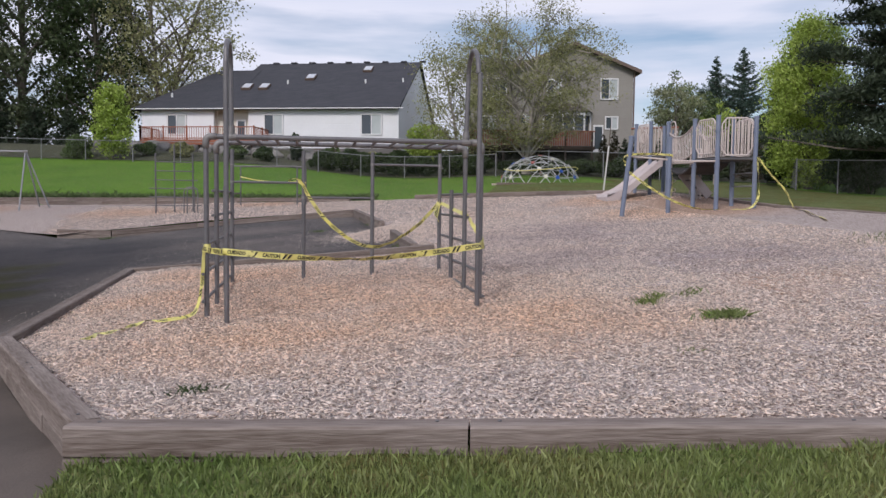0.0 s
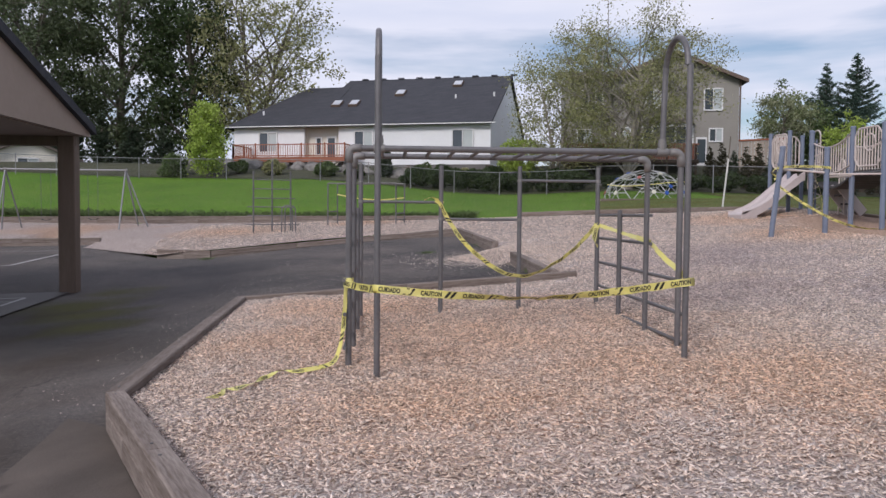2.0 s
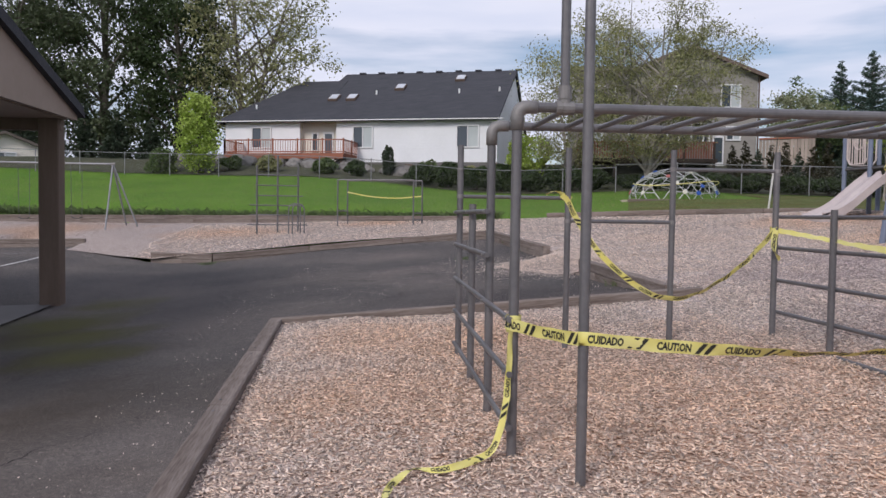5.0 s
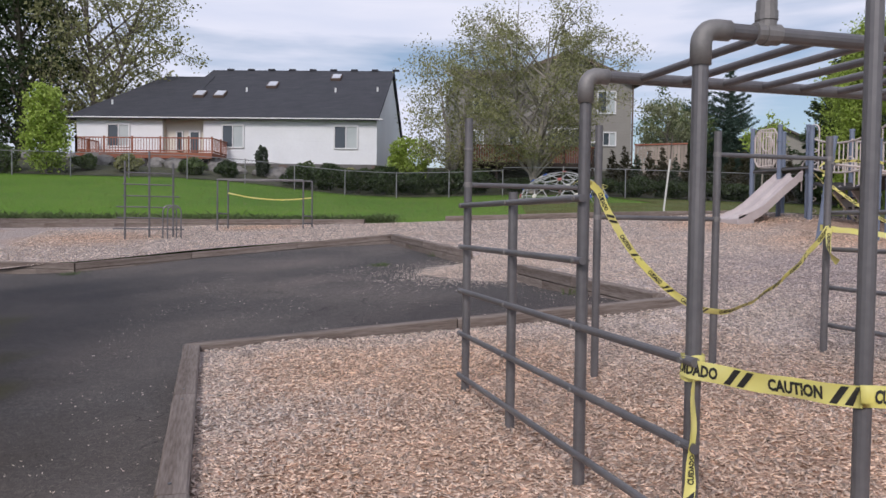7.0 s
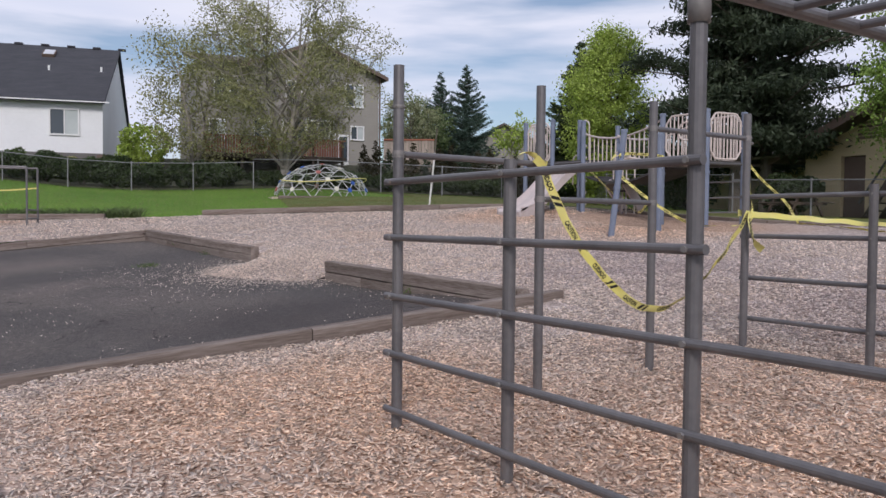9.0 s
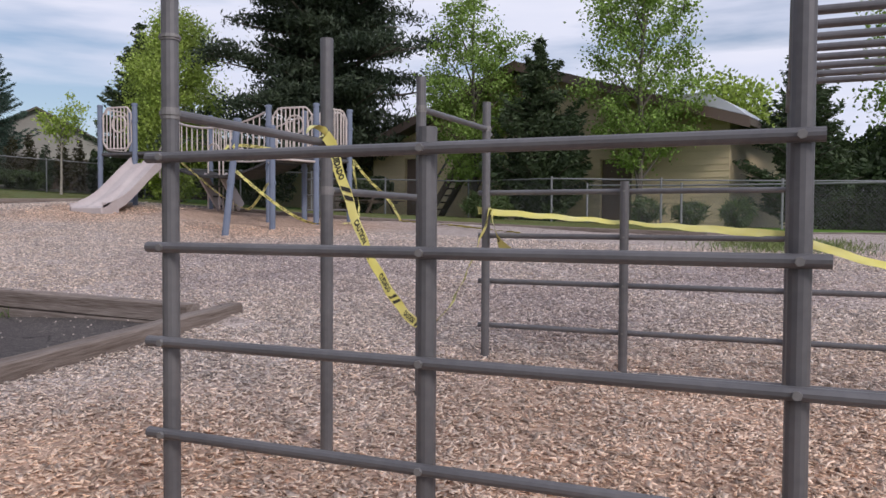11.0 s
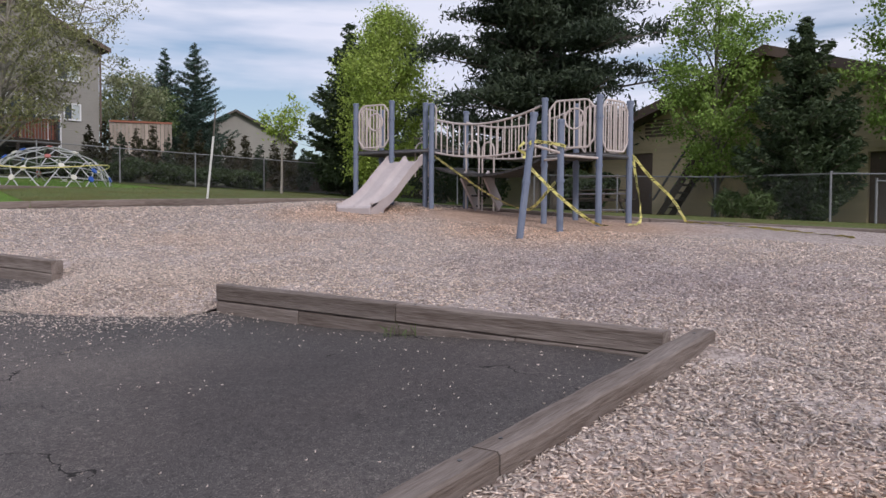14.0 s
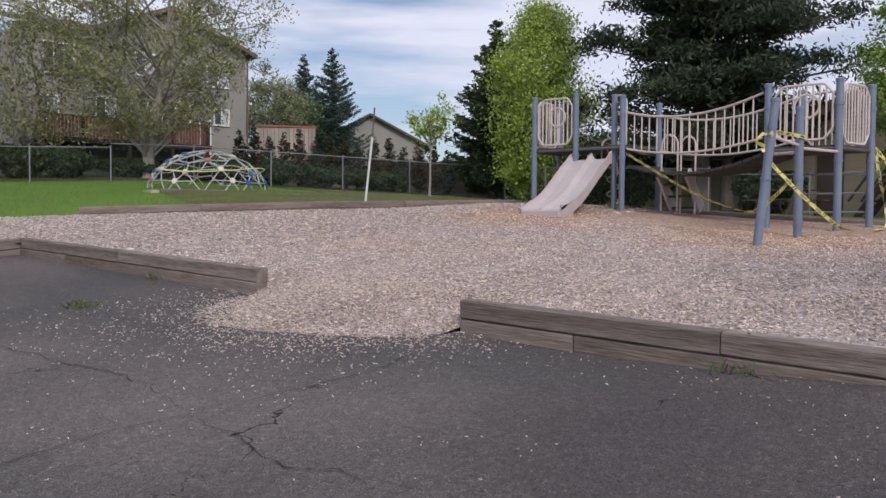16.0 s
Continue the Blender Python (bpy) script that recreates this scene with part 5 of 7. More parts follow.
def window_unit(parent, a, b, z0, z1, out, panes=2, blind=True):
    """A window between plan points a and b: frame, sill and panes, its outside towards out."""
    a, b, out = Vector((*a, 0)), Vector((*b, 0)), Vector((*out, 0)).normalized()
    d = (b - a).normalized()
    L = (b - a).length
    ang = math.degrees(math.atan2(d.y, d.x))
    w = Build()
    c = (a + b) / 2 + out * 0.03
    t = 0.09
    for z in (z0, z1):
        w.box((c.x, c.y, z), (L + t, 0.12, t), ang)
    for k in range(panes + 1):
        p = a.lerp(b, k / panes) + out * 0.032
        w.box((p.x, p.y, (z0 + z1) / 2), (t if k in (0, panes) else 0.06, 0.12, z1 - z0 - t), ang)
    ob = w.make("window", TRIM_WHITE, parent)
    for k in range(panes):
        p = a.lerp(b, (k + 0.5) / panes) + out * 0.012
        Build().box((p.x, p.y, (z0 + z1) / 2), (L / panes - t * 0.7, 0.03, z1 - z0 - t), ang).make("pane", BLIND if blind and k % 2 else GLASS, ob)


def slab_between(p, q, z0, z1, thick, back):
    """A wall slab from plan point p to q, thickened towards back."""
    p, q, back = Vector((*p, 0)), Vector((*q, 0)), Vector((*back, 0)).normalized() * thick
    o = [p, q, q + back, p + back]
    return [(v.x, v.y, z0) for v in o] + [(v.x, v.y, z1) for v in o], [(3, 2, 1, 0), (4, 5, 6, 7), (0, 1, 5, 4), (1, 2, 6, 5), (2, 3, 7, 6), (3, 0, 4, 7)]


def white_house():
    th = empty("white_house", (0, 0, 0))
    o, u, n = Vector((-11.88, 55.74)), Vector((0.954, -0.301)), Vector((0.301, 0.954))
    P = lambda s, w: tuple(o + u * (s * 1.0757) + n * w)
    zb, ze = 4.6, 8.2
    D2, W, zt = 16.8, 8.6, 13.0
    for s0, s1, w, mat in ((0, 5.5, 0, WHITE_SIDING), (8.1, 19.0, 0, WHITE_SIDING), (5.5, 8.1, 0.6, BEIGE_WALL)):
        v, f = slab_between(P(s0, w), P(s1, w), zb, ze, 0.2, n)
        Build().add(v, f).make("wall", mat, th)
    for s in (5.5, 8.1):
        v, f = slab_between(P(s, 0.2), P(s, 0.6), zb, ze, 0.15, u if s > 6 else -u)
        Build().add(v, f).make("wall", BEIGE_WALL, th)
    for s, b in ((0, u), (19.0, -u)):
        v, f = slab_between(P(s, 0.2), P(s, D2 - 0.2), zb, ze, 0.2, b)
        Build().add(v, f).make("wall", WHITE_SIDING, th)
    v, f = slab_between(P(0, D2), P(19.0, D2), zb, ze, 0.2, -n)
    Build().add(v, f).make("wall", WHITE_SIDING, th)
    # gable wall
    q = [(*P(18.99, -0.1), ze), (*P(18.99, D2), ze), (*P(18.99, W), zt - 0.2)]
    q2 = [(*P(18.79, -0.1), ze), (*P(18.79, D2), ze), (*P(18.79, W), zt - 0.2)]
    Build().add(q + q2, [(0, 1, 2), (5, 4, 3), (0, 3, 4, 1), (1, 4, 5, 2), (2, 5, 3, 0)]).make("gable_wall", WHITE_SIDING, th)
    # main roof
    def slope(pts, name="roof", t=0.16):
        low = [Vector(p) - Vector((0, 0, t)) for p in pts]
        m = len(pts)
        return Build().add([Vector(p) for p in pts] + low, [tuple(range(m)), tuple(range(2 * m - 1, m - 1, -1))] + [(i, m + i, m + (i + 1) % m, (i + 1) % m) for i in range(m)]).make(name, SHINGLE, th)
    r1 = slope([(*P(5.2, -0.5), 8.18), (*P(19.15, -0.5), 8.18), (*P(19.2, W), zt), (*P(6.0, W), zt)])
    slope([(*P(19.15, D2 + 0.5), 8.18), (*P(5.8, D2 + 0.5), 8.18), (*P(6.0, W), zt), (*P(19.2, W), zt)])
    slope([(*P(-0.5, -0.48), 8.17), (*P(6.6, -0.48), 8.17), (*P(6.6, 7.0), 12.2), (*P(3.1, 7.0), 12.2)])
    slope([(*P(-0.5, D2 + 0.5), 8.17), (*P(-0.5, -0.48), 8.17), (*P(3.1, 7.0), 12.2)])
    slope([(*P(6.6, D2 + 0.5), 8.17), (*P(-0.5, D2 + 0.5), 8.17), (*P(3.1, 7.0), 12.2), (*P(6.6, 7.0), 12.2)])
    for (s0, s1, w, z) in ((-0.5, 19.4, -0.53, 8.1),):
        v, f = slab_between(P(s0, w), P(s1, w), z - 0.02, z + 0.05, 0.04, -n)
        Build().add(v, f).make("gutter", TRIM_WHITE, th)
    # skylights
    tilt = Matrix.Rotation(math.atan2(u.y, u.x), 4, "Z") @ Matrix.Rotation(math.atan2(zt - 8.18, W + 0.5), 4, "X")
    for s, w in ((6.8, 3.3), (8.15, 3.3), (11.2, 5.2), (15.3, 6.85)):
        z = 8.18 + (w + 0.5) * (zt - 8.18) / (W + 0.5)
        p = P(s, w)
        sk = Build().box((p[0], p[1], z + 0.08), (0.75, 1.05, 0.2), tilt=tilt).make("skylight", TRIM_BROWN, th)
        Build().box((p[0], p[1] - 0.05, z + 0.19), (0.62, 0.9, 0.03), tilt=tilt).make("pane", METAL_ROOF, sk)
    for s, w in ((9.7, 4.1), (15.7, 4.1), (18.5, 4.3), (1.6, 1.6)):
        z = 8.18 + (w + 0.5) * 0.53
        p = P(s, w)
        Build().tube([(*p, z - 0.1), (*p, z + 0.3)], 0.07, 8).make("vent_pipe", TRIM_WHITE, th)
    for k in range(9):
        p = P(7.3 + 1.5 * k, W)
        Build().box((*p, zt + 0.03), (0.5, 0.35, 0.12), math.degrees(math.atan2(u.y, u.x))).make("ridge_vent", SHINGLE, th)
    for s0, s1 in ((2.0, 3.4), (9.3, 10.65), (16.35, 17.8)):
        window_unit(th, P(s0, 0), P(s1, 0), 6.2, 7.7, -n)
    # door in the recess
    v, f = slab_between(P(7.0, 0.5), P(7.75, 0.5), 5.35, 7.4, 0.08, n)
    d = Build().add(v, f).make("door", TRIM_WHITE, th)
    v, f = slab_between(P(7.12, 0.47), P(7.63, 0.47), 5.7, 7.25, 0.04, n)
    Build().add(v, f).make("pane", GLASS, d)
    window_unit(th, P(6.2, 0.58), P(6.6, 0.58), 6.0, 7.3, -n, 1)
    # foundation strip
    v, f = slab_between(P(0, -0.03), P(19.0, -0.03), 4.2, 5.15, 0.05, n)
    Build().add(v, f).make("foundation", CONCRETE, th)
    for s in (12.9, 14.2, 18.7):
        v, f = slab_between(P(s, -0.05), P(s + 0.5, -0.05), 4.85, 5.08, 0.03, n)
        Build().add(v, f).make("vent", TRIM_BROWN, th)
    tagged(th, "white single-storey house with dark shingle roof and skylights", "house")
    # its deck
    dk = empty("house_deck", (0, 0, 0))
    v, f = slab_between(P(1.4, -3.0), P(9.6, -3.0), 5.38, 5.58, 2.9, n)
    Build().add(v, f).make("platform", CEDAR, dk)
    v, f = slab_between(P(1.4, -3.05), P(9.6, -3.05), 5.2, 5.52, 0.05, n)
    Build().add(v, f).make("fascia", CEDAR, dk)
    for s0, s1, w0, w1 in ((1.4, 9.6, -3.0, -3.0), (1.4, 1.4, -3.0, -0.1), (9.6, 9.6, -3.0, -0.1)):
        L = math.hypot(s1 - s0, w1 - w0)
        for z in (6.5, 5.68):
            Build().tube([(*P(s0, w0), z), (*P(s1, w1), z)], 0.05, 4).make("rail", CEDAR, dk)
        k = int(L / 0.17)
        for i in range(k + 1):
            p = P(s0 + (s1 - s0) * i / k, w0 + (w1 - w0) * i / k)
            Build().tube([(*p, 5.55), (*p, 6.5)], 0.025, 4).make("baluster", CEDAR, dk)
        for i in range(int(L / 1.7) + 1):
            p = P(s0 + (s1 - s0) * i * 1.7 / L, w0 + (w1 - w0) * i * 1.7 / L)
            Build().box((*p, 6.05), (0.11, 0.11, 1.1)).make("rail_post", CEDAR, dk)
    for s in (1.6, 3.6, 5.6, 7.6, 9.4):
        p = P(s, -2.8)
        Build().box((*p, 4.4), (0.14, 0.14, 2.0)).make("support_post", DARK_WOOD, dk)
    for s in (3.6, 7.6):
        Build().tube([(*P(s, -2.8), 4.2), (*P(s + 1.6, -2.8), 5.3)], 0.06, 4).make("brace", DARK_WOOD, dk)
    tagged(dk, "red-stained cedar deck with railing on posts", "deck")


white_house()


def grey_house():
    th = empty("grey_house", (0, 0, 0))
    o, u, n = Vector((15.98, 48.35)), Vector((0.986, -0.167)), Vector((0.167, 0.986))
    P = lambda s, w: tuple(o + u * s + n * w)
    zb, ze, zp = 4.2, 11.2, 13.05
    face = [(0, zb), (9.0, zb), (9.0, ze), (4.5, zp), (0, ze)]
    vs = [(*P(s, 0), z) for s, z in face] + [(*P(s, 0.25), z) for s, z in face]
    Build().add(vs, [(0, 1, 2, 3, 4), (9, 8, 7, 6, 5)] + [(i, 5 + i, 5 + (i + 1) % 5, (i + 1) % 5) for i in range(5)]).make("wall", GREY_SIDING, th)
    for s, b in ((0, u), (9.0, -u)):
        v, f = slab_between(P(s, 0.25), P(s, 9.5), zb, ze, 0.2, b)
        Build().add(v, f).make("wall", GREY_SIDING, th)
    v, f = slab_between(P(0, 9.7), P(9.0, 9.7), zb, ze, 0.2, -n)
    Build().add(v, f).make("wall", GREY_SIDING, th)
    sl = (zp - ze) / 4.5
    for s0, s1 in ((-0.5, 4.5), (9.5, 4.5)):
        pts = [(*P(s0, -0.5), ze - 0.5 * sl + 0.08), (*P(s1, -0.5), zp + 0.08), (*P(s1, 10.0), zp + 0.08), (*P(s0, 10.0), ze - 0.5 * sl + 0.08)]
        low = [(x, y, z - 0.18) for x, y, z in pts]
        Build().add(pts + low, [(0, 1, 2, 3), (7, 6, 5, 4)] + [(i, 4 + i, 4 + (i + 1) % 4, (i + 1) % 4) for i in range(4)]).make("roof", SHINGLE_BROWN, th)
        e = [(*P(s0, -0.53), ze - 0.5 * sl - 0.16), (*P(s1, -0.53), zp - 0.16), (*P(s1, -0.53), zp + 0.1), (*P(s0, -0.53), ze - 0.5 * sl + 0.1)]
        e2 = [(*P(s0, -0.58), ze - 0.5 * sl - 0.16), (*P(s1, -0.58), zp - 0.16), (*P(s1, -0.58), zp + 0.1), (*P(s0, -0.58), ze - 0.5 * sl + 0.1)]
        Build().add(e + e2, [(0, 1, 2, 3), (7, 6, 5, 4)] + [(i, 4 + i, 4 + (i + 1) % 4, (i + 1) % 4) for i in range(4)]).make("barge_board", TRIM_BROWN, th)
    Build().tube([(*P(9.05, -0.1), ze - 0.1), (*P(9.05, -0.1), zb)], 0.06, 6).make("downpipe", TRIM_BROWN, th)
    # side wing
    for p, q in ((P(-3.0, 0.6), P(0, 0.6)),):
        v, f = slab_between(p, q, zb, 11.4, 0.2, n)
        Build().add(v, f).make("wall", GREY_SIDING, th)
    v, f = slab_between(P(-3.0, 0.8), P(-3.0, 9.0), zb, 11.4, 0.2, u)
    Build().add(v, f).make("wall", GREY_SIDING, th)
    pts = [(*P(-3.4, 0.1), 11.5), (*P(1.5, 0.1), 11.5), (*P(1.5, 4.5), 12.6), (*P(-3.4, 4.5), 12.6)]
    low = [(x, y, z - 0.2) for x, y, z in pts]
    Build().add(pts + low, [(0, 1, 2, 3), (7, 6, 5, 4)] + [(i, 4 + i, 4 + (i + 1) % 4, (i + 1) % 4) for i in range(4)]).make("roof", SHINGLE_BROWN, th)
    window_unit(th, P(6.6, 0), P(7.85, 0), 9.0, 10.5, -n)
    window_unit(th, P(2.6, 0), P(3.6, 0), 9.2, 10.4, -n)
    window_unit(th, P(7.0, 0), P(7.9, 0), 6.8, 7.7, -n)
    window_unit(th, P(-1.9, 0.6), P(-0.4, 0.6), 8.9, 10.5, -n, 3, False)
    window_unit(th, P(-2.2, 0.6), P(-1.2, 0.6), 6.5, 7.7, -n)
    window_unit(th, P(0.5, 0), P(1.5, 0), 6.6, 7.8, -n)
    # bay
    bay = [P(2.3, 0), P(2.9, -0.9), P(5.3, -0.9), P(5.9, 0)]
    Build().prism(bay[::-1], 5.2, 6.6).make("bay_base", GREY_SIDING, th)
    Build().prism(bay[::-1], 7.75, 8.0).make("bay_head", TRIM_WHITE, th)
    Build().prism([P(2.5, 0.0), P(2.98, -0.8), P(5.22, -0.8), P(5.7, 0.0)][::-1], 6.6, 7.75).make("bay_glass", GLASS, th)
    for p in (P(2.35, -0.06), P(2.93, -0.86), P(3.7, -0.88), P(4.5, -0.88), P(5.27, -0.86), P(5.85, -0.06)):
        Build().box((*p, 7.17), (0.12, 0.12, 1.16), -9.6).make("mullion", TRIM_WHITE, th)
    roofpts = [(*P(2.1, 0.1), 8.0), (*P(2.7, -1.1), 8.0), (*P(5.5, -1.1), 8.0), (*P(6.1, 0.1), 8.0), (*P(3.4, 0.05), 8.7), (*P(4.8, 0.05), 8.7)]
    Build().add(roofpts, [(0, 1, 4), (1, 2, 5, 4), (2, 3, 5), (0, 4, 5, 3), (0, 3, 2, 1)]).make("bay_roof", SHINGLE_BROWN, th)
    # glazed door
    v, f = slab_between(P(6.1, -0.05), P(6.85, -0.05), 5.0, 7.1, 0.1, n)
    d = Build().add(v, f).make("door", TRIM_WHITE, th)
    v, f = slab_between(P(6.2, -0.08), P(6.75, -0.08), 5.3, 6.95, 0.05, n)
    Build().add(v, f).make("pane", GLASS, d)
    tagged(th, "two-storey grey gabled house with bay window", "house")
    dk = empty("house_deck", (0, 0, 0))
    v, f = slab_between(P(-3.2, -3.0), P(5.7, -3.0), 5.05, 5.3, 2.9, n)
    Build().add(v, f).make("platform", DARK_WOOD, dk)
    for s0, s1 in ((-3.2, 1.0), (1.0, 5.7)):
        Build().tube([(*P(s0, -2.95), 6.35), (*P(s1, -2.95), 6.35)], 0.06, 4).make("rail", CEDAR, dk)
        for i in range(int((s1 - s0) / 0.16)):
            p = P(s0 + 0.16 * i, -2.95)
            Build().box((*p, 5.82), (0.11, 0.03, 1.0), -9.6).make("baluster", CEDAR, dk)
    for s in (-3.0, -0.8, 1.4, 3.6, 5.5):
        Build().box((*P(s, -2.9), 4.9), (0.14, 0.14, 2.9)).make("support_post", DARK_WOOD, dk)
    tagged(dk, "brown wooden deck with railing behind the grey house", "deck")
    fn = empty("board_fence", (0, 0, 0))
    for i in range(16):
        p = P(8.3 + 0.18 * i, -3.2 - 0.1 * i)
        Build().block((*p, 5.25 + 0.01 * (i % 3)), (0.185, 0.03, 2.5), 0.006, -35).make("board", WEATHERED_BOARD, fn)
    Build().tube([(*P(8.2, -3.2), 6.56), (*P(11.1, -4.75), 6.56)], 0.07, 4).make("cap_rail", CEDAR, fn)
    tagged(fn, "weathered grey-brown board fence with reddish cap rail", "fence")


grey_house()


def plain_house(at, turn, width, depth, ze, zp, zb, wall, roof, label):
    th = empty("house", at, turn)
    face = [(-width / 2, zb), (width / 2, zb), (width / 2, ze), (0, zp), (-width / 2, ze)]
    vs = [(s, 0, z) for s, z in face] + [(s, depth, z) for s, z in face]
    Build().add(vs, [(0, 1, 2, 3, 4), (9, 8, 7, 6, 5)] + [(i, 5 + i, 5 + (i + 1) % 5, (i + 1) % 5) for i in range(5)]).make("wall", wall, th)
    sl = (zp - ze) / (width / 2)
    for s in (1, -1):
        pts = [(s * (width / 2 + 0.5), -0.5, ze - 0.5 * sl + 0.08), (0, -0.5, zp + 0.08), (0, depth + 0.5, zp + 0.08), (s * (width / 2 + 0.5), depth + 0.5, ze - 0.5 * sl + 0.08)]
        low = [(x, y, z - 0.2) for x, y, z in pts]
        Build().add(pts + low, [(0, 1, 2, 3), (7, 6, 5, 4)] + [(i, 4 + i, 4 + (i + 1) % 4, (i + 1) % 4) for i in range(4)]).make("roof", roof, th)
    window_unit(th, (-0.7, -0.02), (0.7, -0.02), zb + 1.2, zb + 2.4, (0, -1))
    return tagged(th, label, "house")


plain_house((44.5, 57.5, 0), -42, 9.5, 10, 8.0, 10.5, 3.5, GREY_SIDING, SHINGLE_BROWN, "small grey gabled house beyond the hedge")
plain_house((-26.6, 53.4, 0), 25, 6.5, 3.2, 5.5, 6.8, 3.0, BEIGE_WALL, SHINGLE_BROWN, "beige gabled house behind the left trees".replace("left ", "dark "))


def tan_building():
    th = empty("tan_building", (0, 0, 0))
    o, v_ = Vector((23.4, 2.6)), Vector((0.195, 0.981))
    n = Vector((0.981, -0.195))
    P = lambda s, w=0.0: tuple(o + v_ * s + n * w)
    zb = 0.9
    le, re_, pk = 4.15, 4.6, 6.7
    # gable wall in pieces round the doorways
    holes = [(3.1, 4.2, 3.4), (11.4, 12.4, 3.75)]
    cuts = [0.0, 3.1, 4.2, 11.4, 12.4, 14.0]
    roof_z = lambda s: re_ + (pk - re_) * s / 7.0 if s <= 7.0 else le + (pk - le) * (14.0 - s) / 7.0
    for a, b in zip(cuts, cuts[1:]):
        low = next((z for h0, h1, z in holes if abs(h0 - a) < 0.01), zb)
        pts = [(a, low), (b, low), (b, roof_z(b))] + ([(7.0, pk)] if a < 7.0 < b else []) + [(a, roof_z(a))]
        m = len(pts)
        vs = [(*P(s, 0), z) for s, z in pts] + [(*P(s, 0.2), z) for s, z in pts]
        Build().add(vs, [tuple(range(m)), tuple(range(2 * m - 1, m - 1, -1))] + [(i, m + i, m + (i + 1) % m, (i + 1) % m) for i in range(m)]).make("wall", TAN_SIDING, th)
    # lapped boards over the gable wall
    z = zb
    while z < pk - 0.3:
        top = z + 0.2
        lo_s = 0.0 if top <= re_ else 7.0 * (top - re_) / (pk - re_)
        hi_s = 14.0 if top <= le else 14.0 - 7.0 * (top - le) / (pk - le)
        spans = [(lo_s, hi_s)]
        for h0, h1, zh in holes:
            if z < zh:
                spans = [q for a, b in spans for q in ((a, min(b, h0)), (max(a, h1), b)) if q[1] - q[0] > 0.05]
        for a, b in spans:
            cut = [a]
            while cut[-1] + 4.2 < b:
                cut.append(cut[-1] + 3.6)
            cut.append(b)
            for c, d in zip(cut, cut[1:]):
                prof = [(-0.028, z), (-0.006, top + 0.02), (-0.001, top + 0.02), (-0.001, z)]
                vs = [(*P(c + 0.004, w), q) for w, q in prof] + [(*P(d - 0.004, w), q) for w, q in prof]
                Build().add(vs, [(0, 1, 2, 3), (7, 6, 5, 4), (0, 4, 5, 1), (1, 5, 6, 2), (2, 6, 7, 3), (3, 7, 4, 0)]).make("board", TAN_BOARD, th)
        z = top
    for s, zt in ((0.0, re_), (14.0, le)):
        vs, f = slab_between(P(s, 0.2), P(s, 14), zb, zt, 0.2, v_ if s == 0 else -v_)
        Build().add(vs, f).make("wall", TAN_SIDING, th)
    vs, f = slab_between(P(0, 14), P(14, 14), zb, re_, 0.2, -n)
    Build().add(vs, f).make("wall", TAN_SIDING, th)
    for s0, s1, z0 in ((-0.8, 7.0, re_ - 0.35), (14.9, 7.0, le - 0.4)):
        pts = [(*P(s0, -0.9), z0 + 0.1), (*P(s1, -0.9), pk + 0.1), (*P(s1, 14.5), pk + 0.1), (*P(s0, 14.5), z0 + 0.1)]
        low = [(x, y, z - 0.22) for x, y, z in pts]
        Build().add(pts + low, [(0, 1, 2, 3), (7, 6, 5, 4)] + [(i, 4 + i, 4 + (i + 1) % 4, (i + 1) % 4) for i in range(4)]).make("roof", SHINGLE_BROWN, th)
        e = [(*P(s0, -0.93), z0 - 0.2), (*P(s1, -0.93), pk - 0.2), (*P(s1, -0.93), pk + 0.12), (*P(s0, -0.93), z0 + 0.12)]
        e2 = [(*P(s0, -0.99), z0 - 0.2), (*P(s1, -0.99), pk - 0.2), (*P(s1, -0.99), pk + 0.12), (*P(s0, -0.99), z0 + 0.12)]
        Build().add(e + e2, [(0, 1, 2, 3), (7, 6, 5, 4)] + [(i, 4 + i, 4 + (i + 1) % 4, (i + 1) % 4) for i in range(4)]).make("barge_board", TRIM_BROWN, th)
    # pale dome light on the roof
    b = Build()
    for k in range(7):
        a = k / 6
        b.add([(*P(-0.6 + 2.3 * a, w), 4.48 + 0.72 * a + 0.36 * math.sin(math.pi * a)) for w in (-0.4, 2.2)], [])
    b.f = [[2 * k, 2 * k + 1, 2 * k + 3, 2 * k + 2] for k in range(6)] + [[2 * k for k in range(7)][::-1], [2 * k + 1 for k in range(7)]]
    b.make("roof_light", METAL_ROOF, th, "pale curved roof light")
    # doors set back in their openings
    for s0, s1, z in ((3.12, 4.18, 3.38), (11.42, 12.38, 3.73)):
        vs, f = slab_between(P(s0, 0.12), P(s1, 0.12), zb, z, 0.05, n)
        d = Build().add(vs, f).make("door", TRIM_BROWN, th, "dark brown door")
        k = P(s0 + 0.12, 0.08)
        Build().disc((*k, zb + 1.3), (*(-n), 0), 0.04, 0.06, 8).make("handle", DARK_STEEL, d)
    vt = Build()
    for k in range(5):
        vt.box((*P(11.2, -0.03), 4.35 + 0.13 * k), (0.05, 1.0, 0.08), math.degrees(math.atan2(n.y, n.x)))
    vt.make("gable_vent", TRIM_BROWN, th)
    # outside stair
    for w in (-0.5, -1.3):
        Build().tube([(*P(10.6, w), 1.1), (*P(9.0, w), 3.4)], 0.13, 4).make("stair_stringer", DARK_WOOD, th)
        Build().tube([(*P(10.6, w), 2.0), (*P(9.0, w), 4.2)], 0.04, 6).make("stair_rail", DARK_STEEL, th)
    for k in range(9):
        Build().box((*P(10.5 - 0.18 * k, -0.9), 1.25 + 0.25 * k), (0.85, 0.26, 0.05), math.degrees(math.atan2(n.y, n.x))).make("stair_tread", DARK_WOOD, th)
